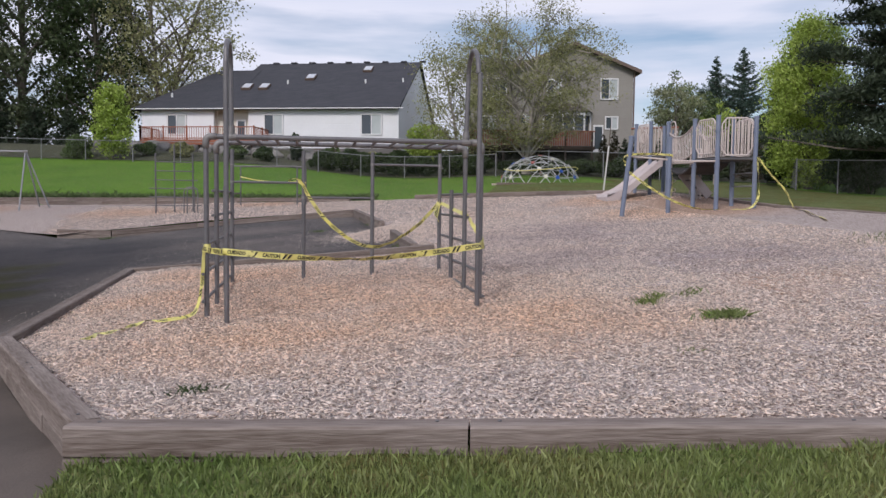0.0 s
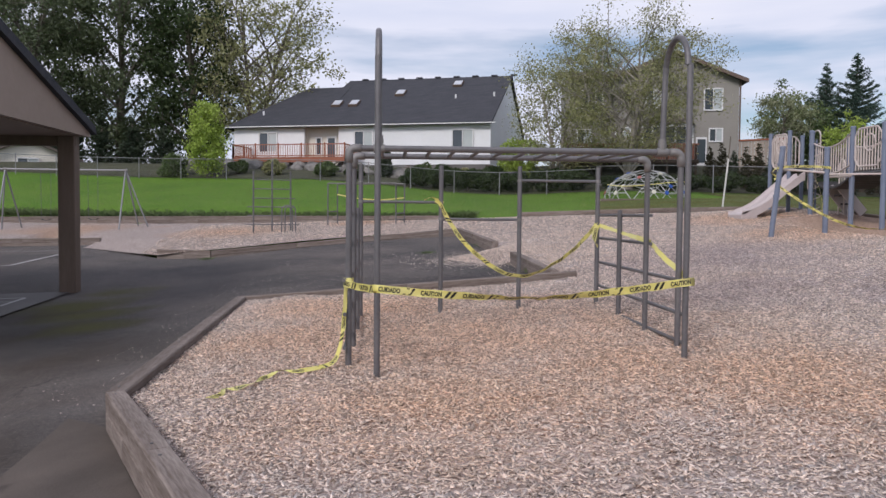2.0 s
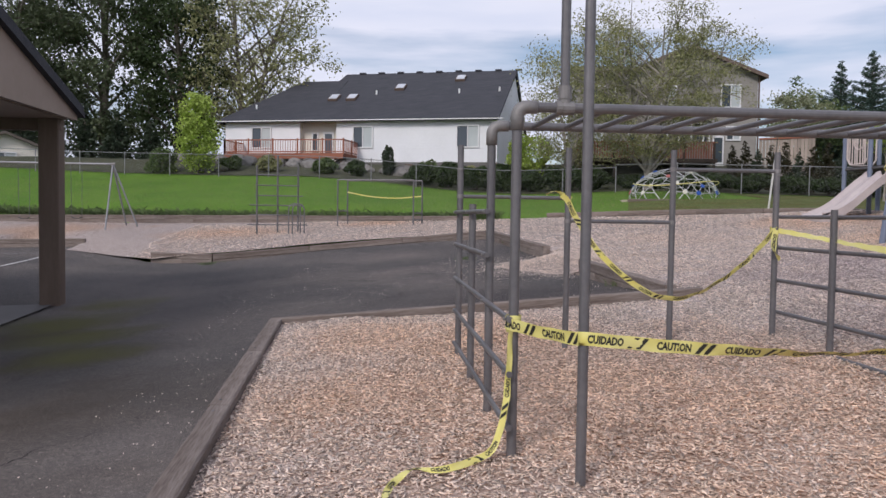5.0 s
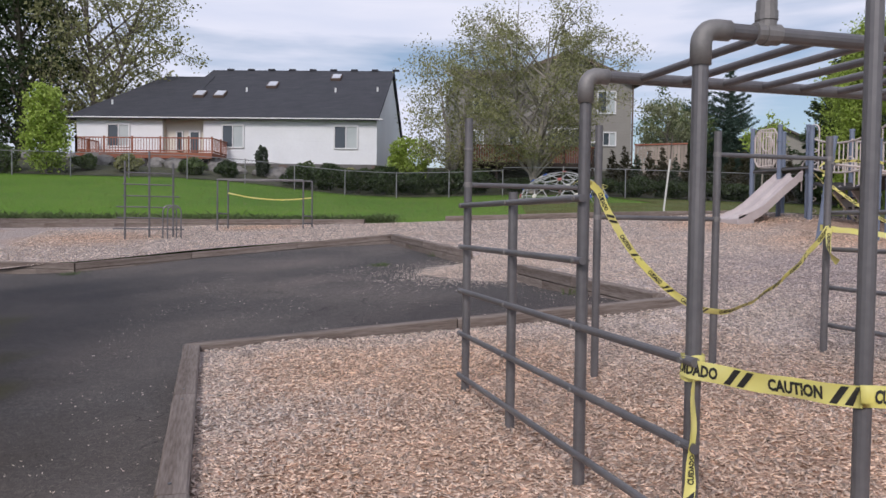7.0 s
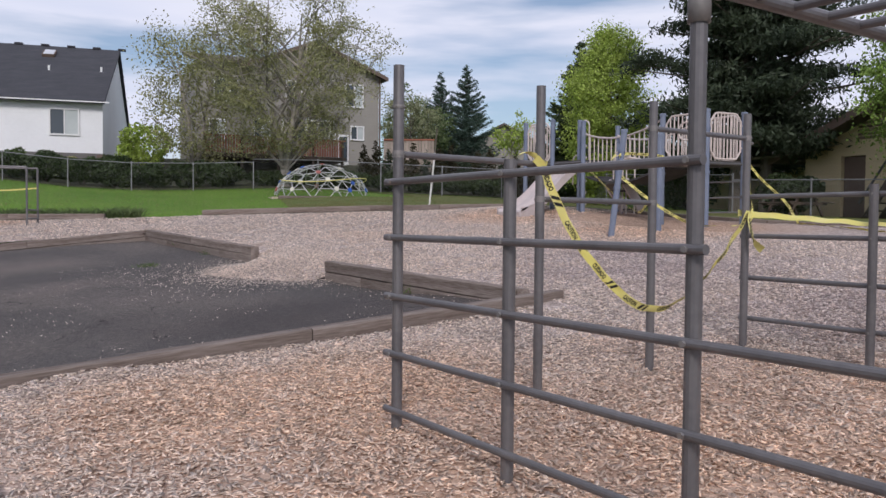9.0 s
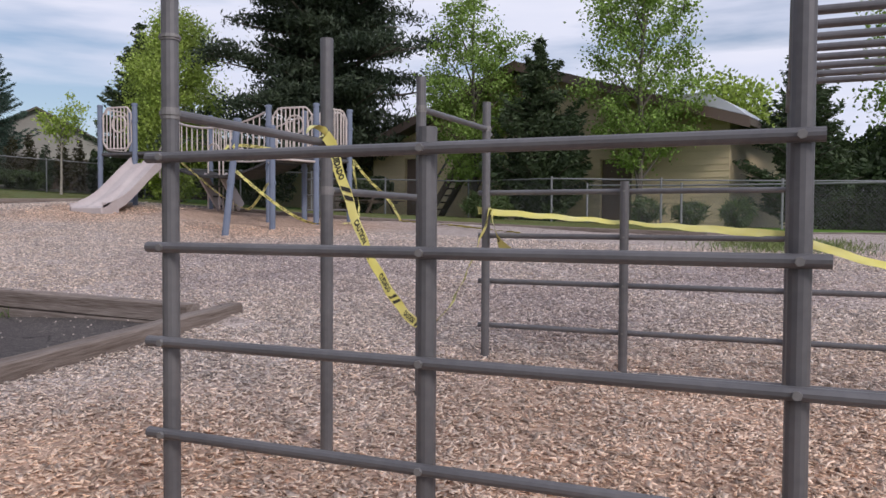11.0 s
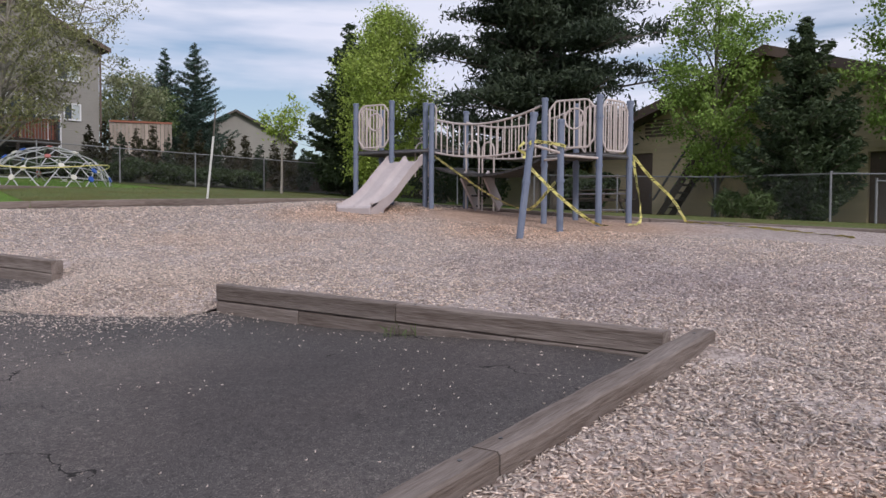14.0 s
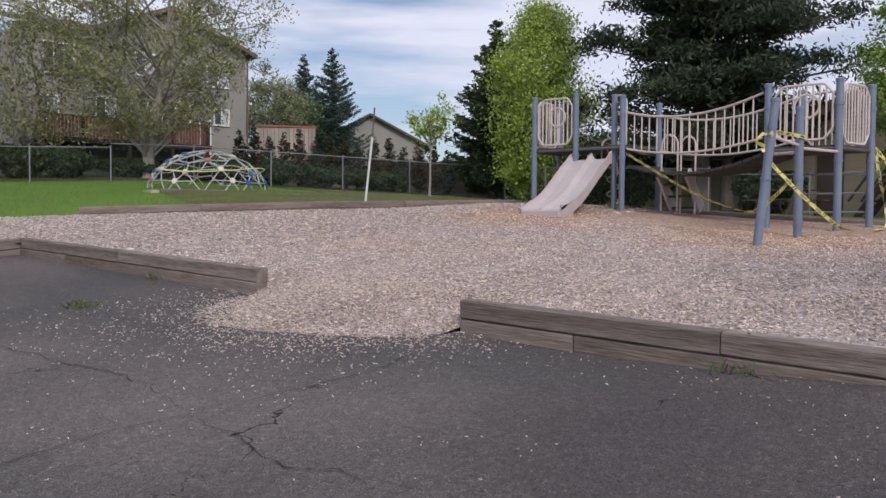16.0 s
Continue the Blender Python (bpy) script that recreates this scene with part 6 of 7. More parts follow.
    tagged(th, "tan lap-sided gabled building with brown trim", "building")
    # lower wing
    w2 = empty("tan_wing", (0, 0, 0))
    vs, f = slab_between(P(14.2, 3.0), P(26, 3.0), zb, 3.9, 0.2, n)
    Build().add(vs, f).make("wall", TAN_SIDING, w2)
    pts = [(*P(14.2, 2.0), 3.9), (*P(26.5, 2.0), 3.9), (*P(26.5, 9), 5.6), (*P(14.2, 9), 5.6)]
    low = [(x, y, z - 0.2) for x, y, z in pts]
    Build().add(pts + low, [(0, 1, 2, 3), (7, 6, 5, 4)] + [(i, 4 + i, 4 + (i + 1) % 4, (i + 1) % 4) for i in range(4)]).make("roof", SHINGLE_BROWN, w2)
    tagged(w2, "low tan wing with brown shingle roof", "building")


tan_building()


def board_fence(p, q, z0, z1, mat, label):
    th = empty("board_fence", (0, 0, 0))
    L = math.hypot(q[0] - p[0], q[1] - p[1])
    ang = math.degrees(math.atan2(q[1] - p[1], q[0] - p[0]))
    n = int(L / 0.16)
    for k in range(n):
        t = (k + 0.5) / n
        Build().block((p[0] + (q[0] - p[0]) * t, p[1] + (q[1] - p[1]) * t, (z0 + z1) / 2 + 0.015 * math.sin(k * 2.3)), (0.15, 0.025, z1 - z0), 0.005, ang).make("board", mat, th)
    for z in (z0 + 0.4, z1 - 0.3):
        Build().tube([(*p, z), (*q, z)], 0.045, 4).make("rail", mat, th)
    tagged(th, label, "fence")


board_fence((27.2, 38.5), (33.0, 28.5), 2.2, 4.5, DARK_WOOD, "tall brown board fence behind the hedge")


def picnic_table(at, turn):
    th = empty("picnic_table", at, turn)
    for k in range(4):
        Build().block((0, -0.3 + 0.2 * k, 0.74), (1.8, 0.18, 0.04), 0.008).make("top_board", DARK_WOOD, th)
    for y in (-0.75, 0.75):
        Build().block((0, y, 0.45), (1.8, 0.26, 0.04), 0.008).make("bench_board", DARK_WOOD, th)
    for x in (-0.6, 0.6):
        for s in (1, -1):
            Build().tube([(x, 0.25 * s, 0.72), (x, 0.65 * s, 0.0)], 0.05, 4).make("leg", DARK_WOOD, th)
        Build().box((x, 0, 0.42), (0.05, 1.6, 0.1)).make("crossbar", DARK_WOOD, th)
    tagged(th, "brown wooden picnic table beside the tan building", "picnic table")


picnic_table((22.6, 14.6, lawn_z(22.6, 14.6)), 70)

# ---- planting ----
rng = np.random.default_rng(7)


def leaf_mesh(name, centres, mat, parent, long, wide, hang=0.0, along=None):
    """Many small leaves, each a folded pair of triangles, at the given centres."""
    n = len(centres)
    a = rng.normal(size=(n, 3))
    if along is not None:
        a = a * 0.55 + along
    a[:, 2] -= hang
    a /= np.linalg.norm(a, axis=1)[:, None]
    b = np.cross(a, rng.normal(size=(n, 3)))
    b /= np.linalg.norm(b, axis=1)[:, None] + 1e-9
    c = np.cross(a, b)
    size = rng.uniform(0.6, 1.3, (n, 1))
    tip, side, fold = a * long * size, b * wide * size, c * wide * 0.35 * size
    v = np.stack([centres - tip, centres + side + fold, centres + tip, centres - side + fold], 1).reshape(-1, 3)
    idx = np.arange(n) * 4
    tri = np.stack([idx, idx + 1, idx + 2, idx, idx + 2, idx + 3], 1).reshape(-1)
    me = bpy.data.meshes.new(name)
    me.vertices.add(n * 4)
    me.vertices.foreach_set("co", v.astype(np.float32).reshape(-1))
    me.loops.add(len(tri))
    me.loops.foreach_set("vertex_index", tri.astype(np.int32))
    me.polygons.add(n * 2)
    me.polygons.foreach_set("loop_start", np.arange(0, n * 6, 3).astype(np.int32))
    me.update(calc_edges=True)
    me.materials.append(mat)
    ob = new(name, me)
    ob.parent = parent
    ob["kind"] = "stuff"
    return ob


def profile(shape, h):
    if shape == "round":
        return math.sqrt(max(0.0, 1 - (2 * h - 0.95) ** 2)) if h < 0.975 else 0.2
    if shape == "cone":
        return max(0.04, (1 - h) ** 0.85) * min(1.0, 0.55 + h * 4)
    if shape == "column":
        return min(1.0, 0.45 + 2.2 * h) * (1 - h ** 3.0) ** 0.6
    if shape == "pine":
        return (0.55 + 0.45 * math.sin(h * 9.0)) * (1 - 0.55 * h ** 2)
    return 1.0


def broadleaf(name, base, top, low, r, leafmat, bark, leaves, shape="round", limbs=14, stems=1, trunk_r=0.2, leaf=(0.12, 0.06), clump=0.55, label="", lean=(0, 0), clusters=110, hollow=0.25):
    th = empty(name, (base[0], base[1], base[2]))
    height = top - base[2]
    wood = Build()
    spots = []
    for s in range(stems):
        ang = 2 * math.pi * s / max(1, stems) + 0.5
        out = 0.0 if stems == 1 else 0.14 * r + 0.25
        crown_top = Vector((lean[0] + out * 2.2 * math.cos(ang), lean[1] + out * 2.2 * math.sin(ang), height * (0.93 if stems == 1 else 0.85)))
        pts = []
        for k in range(9):
            t = k / 8
            pts.append(Vector((crown_top.x * t ** 1.2, crown_top.y * t ** 1.2, -0.2 + (crown_top.z + 0.2) * t)) + Vector((noise.noise((t * 3, s, base[0])), noise.noise((t * 3, s, base[1])), 0)) * 0.10 * height * 0.25)
        wood.tube(pts, trunk_r / math.sqrt(stems), 8, taper=[1.25 if k == 0 else 1 - 0.85 * k / 8 for k in range(9)])
        for i in range(limbs):
            h = (low - base[2]) / height + (0.9 - (low - base[2]) / height) * (i + rng.random()) / limbs
            h0 = max(0.12, h - 0.12)
            k = min(7, int(h0 * 8))
            root = pts[k].lerp(pts[k + 1], h0 * 8 - k)
            a = i * 2.4 + s * 1.3 + rng.random() * 0.7
            hh = min(1.0, (h * height - (low - base[2])) / (top - low))
            reach = r * profile(shape, max(0.02, hh)) * (0.75 + 0.3 * rng.random())
            end = Vector((lean[0] * h + math.cos(a) * reach, lean[1] * h + math.sin(a) * reach, h * height + 0.10 * reach + 0.2))
            mid = root.lerp(end, 0.5) + Vector((0, 0, 0.12 * reach))
            wood.tube([root, root.lerp(mid, 0.6), mid, mid.lerp(end, 0.55), end], trunk_r * 0.34 / math.sqrt(stems), 5, taper=[1, 0.75, 0.55, 0.35, 0.15])
            spots += [tuple(mid), tuple(mid.lerp(end, 0.5)), tuple(end)]
            for q in range(3):
                side = Vector(rng.normal(size=3)) * reach * 0.22
                tip = mid.lerp(end, 0.3 + 0.3 * q) + side + Vector((0, 0, 0.1 * reach))
                wood.tube([mid.lerp(end, 0.2 + 0.3 * q), tip], trunk_r * 0.12, 4, taper=[1, 0.3])
                spots.append(tuple(tip))
    wood.make("trunk", bark, th)
    while len(spots) < clusters:
        h = rng.random()
        a = rng.random() * 2 * math.pi
        q = profile(shape, h) * r * math.sqrt(hollow + (1 - hollow) * rng.random())
        spots.append((lean[0] * h + q * math.cos(a), lean[1] * h + q * math.sin(a), low - base[2] + h * (top - low)))
    spots = np.array(spots)
    weight = rng.uniform(0.3, 1.0, len(spots))
    pick = rng.choice(len(spots), leaves, p=weight / weight.sum())
    spread = rng.uniform(0.55, 1.2, len(spots)) * clump
    centres = spots[pick] + rng.normal(size=(leaves, 3)) * spread[pick][:, None] * np.array([1, 1, 0.7])
    leaf_mesh("crown", centres, leafmat, th, leaf[0], leaf[1], 0.2)
    return tagged(th, label, "tree")


def conifer(name, base, top, r, leafmat, leaves, label, droop=0.25, tiers=22, leaf=(0.16, 0.035), low=0.06, ragged=0.25, trunk_r=0.16, category="tree"):
    th = empty(name, base)
    height = top - base[2]
    wood = Build().tube([(0, 0, -0.2), (0.02, 0, height * 0.5), (0, 0.03, height * 0.99)], trunk_r, 8, taper=[1, 0.6, 0.08])
    cs, dirs = [], []
    total = 0
    rows = []
    for t in range(tiers):
        h = low + (0.97 - low) * (t / (tiers - 1)) ** 0.95
        rad = r * (1 - h) ** 0.9 * min(1.0, 0.6 + 3 * (h - low)) + 0.05
        for b in range(max(4, int(5 + 7 * (1 - h)))):
            a = rng.random() * 2 * math.pi
            L = rad * (1 - ragged * rng.random() + ragged * 0.25 * rng.random())
            rows.append((min(0.985, h + rng.normal() * 0.5 / tiers), a, L))
            total += L
    for h, a, L in rows:
        m = max(3, int(leaves * L / total))
        s = rng.random(m) ** 0.7
        d = np.array([math.cos(a), math.sin(a), 0])
        sidev = np.array([-math.sin(a), math.cos(a), 0])
        p = d * (s * L)[:, None] + sidev * (rng.normal(size=m) * (0.06 + 0.22 * L * s * (1.15 - s)))[:, None]
        p[:, 2] = h * height + (0.22 - droop) * L * s - droop * L * s * s * 0.5 + 0.18 * L * s ** 3 + rng.normal(size=m) * 0.05
        cs.append(p)
        dirs.append(np.repeat((d + np.array([0, 0, -0.15]))[None], m, 0) + sidev * rng.normal(size=(m, 1)) * 0.6)
        if L > 0.5:
            wood.tube([(0, 0, h * height), (d[0] * L * 0.9, d[1] * L * 0.9, h * height + (0.22 - droop) * L * 0.9 - droop * L * 0.4)], trunk_r * 0.18, 4, taper=[1, 0.3])
    wood.make("trunk", BARK, th)
    leaf_mesh("crown", np.concatenate(cs), leafmat, th, leaf[0], leaf[1], 0.0, np.concatenate(dirs))
    return tagged(th, label, category)


def pine(base, top, r, label):
    th = empty("pine_tree", base)
    height = top - base[2]
    wood = Build()
    cs = []
    for sx, sy, tr in ((0.0, 0.0, 0.34), (0.9, -0.6, 0.24)):
        wood.tube([(sx, sy, -0.2), (sx + 0.2, sy + 0.1, height * 0.5), (sx * 1.4, sy * 1.6, height * 0.97)], tr, 10, taper=[1.1, 0.75, 0.15])
        for i in range(54):
            h = 0.15 + 0.83 * (i + rng.random() * 0.8) / 54
            a = i * 2.4 + rng.random()
            L = r * (0.45 + 0.6 * rng.random()) * (1 - 0.55 * max(0, h - 0.45) ** 1.1) * (0.75 + 0.25 * math.sin(i * 1.7))
            d = Vector((math.cos(a), math.sin(a), 0))
            z = h * height
            root = Vector((sx + 0.1, sy, z))
            mid = root + d * L * 0.5 + Vector((0, 0, 0.02 * L))
            end = root + d * L + Vector((0, 0, 0.10 * L))
            wood.tube([root, mid, end], 0.075, 5, taper=[1, 0.6, 0.2])
            for q in range(8):
                t = 0.3 + 0.7 * rng.random()
                c = root.lerp(end, t) + Vector((-d.y, d.x, 0)) * float(rng.normal()) * 0.28 * L * (1.1 - 0.5 * t) + Vector((0, 0, 0.12 + 0.16 * float(rng.random())))
                m = 125
                cs.append(np.array(c) + rng.normal(size=(m, 3)) * np.array([0.36, 0.36, 0.15]))
    wood.make("trunk", BARK, th)
    leaf_mesh("crown", np.concatenate(cs), NEEDLE, th, 0.13, 0.036, -0.35)
    return tagged(th, label, "tree")


def shrub(name, at, r, h, mat, leaves, label, leaf=(0.07, 0.04), category="shrub"):
    th = empty(name, at)
    stem = Build()
    for k in range(5):
        a = k * 1.26
        stem.tube([(0, 0, -0.1), (0.5 * r * math.cos(a), 0.5 * r * math.sin(a), h * 0.6)], 0.03, 5, taper=[1, 0.4])
    stem.make("stem", BARK, th)
    d = rng.normal(size=(leaves, 3))
    d /= np.linalg.norm(d, axis=1)[:, None]
    bumps = rng.normal(size=(14, 3))
    bumps /= np.linalg.norm(bumps, axis=1)[:, None]
    rad = rng.uniform(0.55, 1.0, leaves) ** 0.5 * (0.48 + 0.55 * np.clip((d @ bumps.T).max(1), 0, 1) ** 5)
    p = d * rad[:, None] * np.array([r, r, h * 0.55]) + np.array([0, 0, h * 0.5])
    p[:, 2] = np.abs(p[:, 2])
    leaf_mesh("foliage", p, mat, th, *leaf)
    return tagged(th, label, category)


# birch by the grey house
broadleaf("birch_tree", (14.46, 38.3, lawn_z(14.46, 38.3)), 13.1, 4.9, 5.0, LEAF_OLIVE, PALE_BARK, 34000, limbs=20, stems=3, trunk_r=0.32, leaf=(0.085, 0.03), clump=0.42, clusters=330, label="multi-stemmed birch with sparse olive spring leaves", hollow=0.3)
broadleaf("birch_tree", (11.0, 42.6, 3.4), 11.5, 4.6, 3.0, LEAF_OLIVE, PALE_BARK, 9000, limbs=12, stems=2, trunk_r=0.2, leaf=(0.075, 0.045), clump=0.5, clusters=150, label="slender birch with thin spring leaves beside the white house")
# big dark trees
for x, y, top, r, mat, n, stems, lab in (
    (-24.0, 66, 25.0, 6.2, LEAF_WOOD, 24000, 1, "tall dark evergreen-looking tree with dense crown"),
    (-17.2, 64, 22.0, 4.2, LEAF_DARK, 14000, 1, "tall dark dense tree behind the white house"),
    (-31.5, 62, 22.0, 6.5, LEAF_WOOD, 20000, 2, "broad tree with forked trunk and dull green leaves"),
    (-40.5, 58, 21.0, 6.5, LEAF_MID, 14000, 1, "broad dull green tree at the edge of the field"),
    (-35.0, 74, 23.0, 7.0, LEAF_WOOD, 13000, 1, "tall dark tree behind the others"),
    (-48.0, 60, 20.0, 7.0, LEAF_WOOD, 12000, 1, "tall dark tree at the field corner"),
):
    broadleaf("large_tree", (x, y, 4.4), top, 6.8, r, mat, BARK, n, limbs=22, stems=stems, trunk_r=0.5, leaf=(0.17, 0.10), clump=0.72, clusters=250, label=lab)
broadleaf("large_tree", (-11.8, 63, 4.6), 22.0, 8.2, 5.6, LEAF_OLIVE, BARK, 15000, limbs=20, stems=2, trunk_r=0.42, leaf=(0.13, 0.08), clump=0.62, clusters=190, lean=(1.4, 0), label="tall open tree with thin yellow-green leaves")
for x, y, h in ((-27, 57, 9.0), (-24.6, 56.6, 8.6), (-22.2, 56.2, 8.9), (-19.8, 56.0, 8.2), (-29.5, 57.4, 8.8), (-32.0, 57.8, 8.6), (-17.6, 56.6, 7.6), (-34.6, 58, 8.9)):
    conifer("hedge_tree", (x, y, 3.8), h + 0.6, 1.5, NEEDLE, 3800, "dark clipped conifer of the tall boundary hedge", droop=-0.3, tiers=14, leaf=(0.16, 0.06), low=0.02, category="hedge")
broadleaf("young_tree", (-12.0, 46.8, 3.5), 8.9, 4.2, 1.2, LEAF_BRIGHT, BARK, 5200, "column", limbs=12, trunk_r=0.09, leaf=(0.10, 0.07), clump=0.28, clusters=130, label="young tree in fresh bright green leaf")
shrub("shrub", (-14.4, 47.6, 3.5), 1.4, 2.0, LEAF_MID, 2500, "dull green shrub behind the fence", (0.1, 0.06))
# beyond the dome
conifer("spruce_tree", (36.9, 57.0, 4.8), 14.5, 3.8, NEEDLE_BLUE, 20000, "tall narrow spruce with drooping branches", leaf=(0.15, 0.032), tiers=34, ragged=0.65, droop=0.0)
conifer("spruce_tree", (38.9, 55.9, 4.8), 15.2, 4.2, NEEDLE_BLUE, 24000, "tall narrow spruce with drooping branches", leaf=(0.15, 0.032), tiers=34, ragged=0.65, droop=0.0)
broadleaf("blossom_tree", (31.0, 52.5, 5.0), 11.2, 7.4, 2.3, BLOSSOM, BARK, 5000, limbs=10, trunk_r=0.12, leaf=(0.09, 0.05), clump=0.34, clusters=90, label="small pale tree coming into leaf")
broadleaf("young_tree", (21.9, 28.8, lawn_z(21.9, 28.8)), 6.1, 4.75, 1.0, LEAF_BRIGHT, PALE_BARK, 1500, limbs=9, trunk_r=0.06, leaf=(0.07, 0.04), clump=0.2, clusters=40, label="slim young tree with a small bright green crown")
broadleaf("green_tree", (33.5, 56.0, 5.0), 11.5, 6.4, 3.0, LEAF_MID, BARK, 6000, limbs=10, trunk_r=0.15, leaf=(0.12, 0.07), clump=0.45, clusters=110, label="rounded green tree beside the spruces")
for k in range(15):
    t = k / 14
    x, y = 20.2 + 7.4 * t, 40.4 - 7.4 * t
    conifer("arborvitae", (x, y, lawn_z(x, y)), 5.75 - 0.7 * t + 0.28 * math.sin(k * 2.1), 0.62, BROWN_HEDGE if k % 3 < 2 else NEEDLE, 1500, "narrow rusty-green arborvitae in the hedge row", droop=-0.5, tiers=12, leaf=(0.09, 0.035), low=0.02, trunk_r=0.05, category="hedge")
for k in range(15):
    t = k / 14
    x, y = 2.0 + 22.5 * t + rng.normal() * 0.3, 43.6 - 10.2 * t + rng.random() * 1.2
    h = (1.3 if x < 13 else 0.75) + 0.4 * rng.random()
    shrub("shrub", (x, y, lawn_z(x, y)), 1.25, h, LEAF_DARK, 2600, "dark green shrub growing along the fence", (0.09, 0.05))
# bank below the white house
for x, y, r, h, m in ((9.3, 47.2, 1.9, 2.9, LEAF_BRIGHT), (0.1, 47.8, 0.55, 1.9, NEEDLE), (2.6, 46.4, 0.8, 1.5, LEAF_MID), (4.6, 46.0, 0.9, 1.3, LEAF_DARK), (5.6, 47.2, 0.8, 1.0, LEAF_OLIVE), (-4.0, 46.6, 0.9, 1.0, LEAF_MID), (-7.6, 47.4, 0.9, 1.1, LEAF_OLIVE), (-2.0, 46.2, 0.8, 1.0, LEAF_DARK), (7.2, 45.0, 1.1, 1.6, LEAF_DARK), (-10.2, 48.2, 0.8, 1.0, LEAF_MID)):
    shrub("shrub", (x, y, lawn_z(x, y)), r, h, m, int(2200 * r), "leafy shrub on the rocky bank below the house", (0.09, 0.055))


def boulder(at, r, seed):
    bm = bmesh.new()
    bmesh.ops.create_icosphere(bm, subdivisions=2, radius=1.0)
    for v in bm.verts:
        k = 1 + 0.35 * noise.noise(v.co * 1.3 + Vector((seed, seed * 2, 0)))
        v.co = Vector((v.co.x * k * r, v.co.y * k * r * 0.8, v.co.z * k * r * 0.65))
    me = bpy.data.meshes.new("boulder")
    bm.to_mesh(me)
    bm.free()
    me.materials.append(ROCK)
    ob = new("boulder", me)
    ob.location = at
    tagged(ob, "grey basalt boulder in the bank below the house", "boulder", "boulders on the bank")


for k in range(58):
    x = -13.5 + 22.5 * (k % 23) / 22 + rng.normal() * 0.25
    y = 48.4 + 1.0 * (k // 23) - 0.25 * x
    boulder((x, y, lawn_z(x, y) + 0.12), 0.42 + 0.25 * rng.random(), k)
for x, y, r, h in ((24.6, 20.6, 1.5, 2.4), (25.2, 22.6, 1.6, 2.6), (25.8, 28.0, 1.5, 2.2), (26.9, 29.6, 1.5, 2.2), (28.2, 30.8, 1.6, 2.4), (24.0, 15.6, 1.2, 1.6)):
    shrub("shrub", (x, y, lawn_z(x, y)), r, h, LEAF_DARK, 3600, "dark shrub growing behind the play area fence", (0.09, 0.05))
# trees round the tan building
broadleaf("green_tree", (24.9, 25.3, 2.0), 10.1, 2.4, 2.15, LEAF_BRIGHT, BARK, 52000, "column", limbs=20, trunk_r=0.2, leaf=(0.06, 0.04), clump=0.36, clusters=260, label="full tree in fresh yellow-green leaf")
conifer("dark_conifer", (27.1, 29.5, 2.3), 10.8, 3.4, NEEDLE_GREEN, 30000, "dark green conifer behind the fresh green tree", tiers=38, leaf=(0.13, 0.04), ragged=0.7, droop=0.05)
pine((24.6, 18.2, 1.4), 14.0, 5.8, "huge dark spreading pine behind the fence")
broadleaf("pear_tree", (23.5, 11.0, 1.3), 9.0, 2.9, 1.75, LEAF_PEAR, BARK, 19000, "column", limbs=20, stems=1, trunk_r=0.12, leaf=(0.05, 0.036), clump=0.24, clusters=200, label="upright pear tree in fresh green leaf")
broadleaf("pear_tree", (22.3, 5.1, 1.2), 9.4, 3.1, 1.85, LEAF_PEAR, BARK, 20000, "column", limbs=20, stems=1, trunk_r=0.12, leaf=(0.05, 0.036), clump=0.24, clusters=200, label="upright pear tree in fresh green leaf")
conifer("dark_conifer", (21.45, 8.05, 1.2), 7.0, 2.3, NEEDLE_GREEN, 30000, "dense dark green conifer by the fence", droop=-0.1, tiers=36, leaf=(0.10, 0.034), low=0.02, ragged=0.75)
conifer("dark_conifer", (23.74, 0.6, 1.2), 6.9, 2.1, NEEDLE_GREEN, 15000, "dense dark green conifer by the building corner", droop=-0.05, tiers=36, leaf=(0.10, 0.034), low=0.02, ragged=0.75)
broadleaf("green_tree", (26.2, -3.6, 1.2), 9.2, 2.8, 2.3, LEAF_PEAR, BARK, 12000, limbs=16, stems=2, trunk_r=0.14, leaf=(0.08, 0.05), clump=0.4, clusters=150, label="open tree with fresh green spring leaves")
broadleaf("green_tree", (36.0, 3.2, 1.5), 8.0, 4.0, 1.7, LEAF_BRIGHT, BARK, 4000, limbs=12, trunk_r=0.15, leaf=(0.12, 0.08), clump=0.5, clusters=110, label="green tree rising behind the tan building")
for x, y in ((21.0, 9.9), (20.0, 8.9), (20.3, 4.6), (20.2, 3.4), (20.4, 2.2)):
    shrub("iris_clump", (x, y, lawn_z(x, y)), 0.5, 0.8, LEAF_MID, 500, "grey-green clump of upright leaves behind the fence", (0.2, 0.02))
for x, y, r in ((21.2, -6.0, 1.5), (21.6, -9.0, 1.6), (22.5, -3.2, 1.3)):
    shrub("shrub", (x, y, lawn_z(x, y)), r, 2.0, LEAF_DARK, 3000, "dark shrub behind the fence", (0.09, 0.05))

for x, y in ((25.6, -0.6), (25.9, -2.6), (26.2, -4.8), (26.5, -7.0), (28.3, -1.6), (28.4, -3.9)):
    shrub("shrub", (x, y, 0.6), 1.9, 4.0, LEAF_DARK, 7000, "tall dark shrub beside the tan building", (0.10, 0.055))

# ---- weeds, grass and loose chips ----


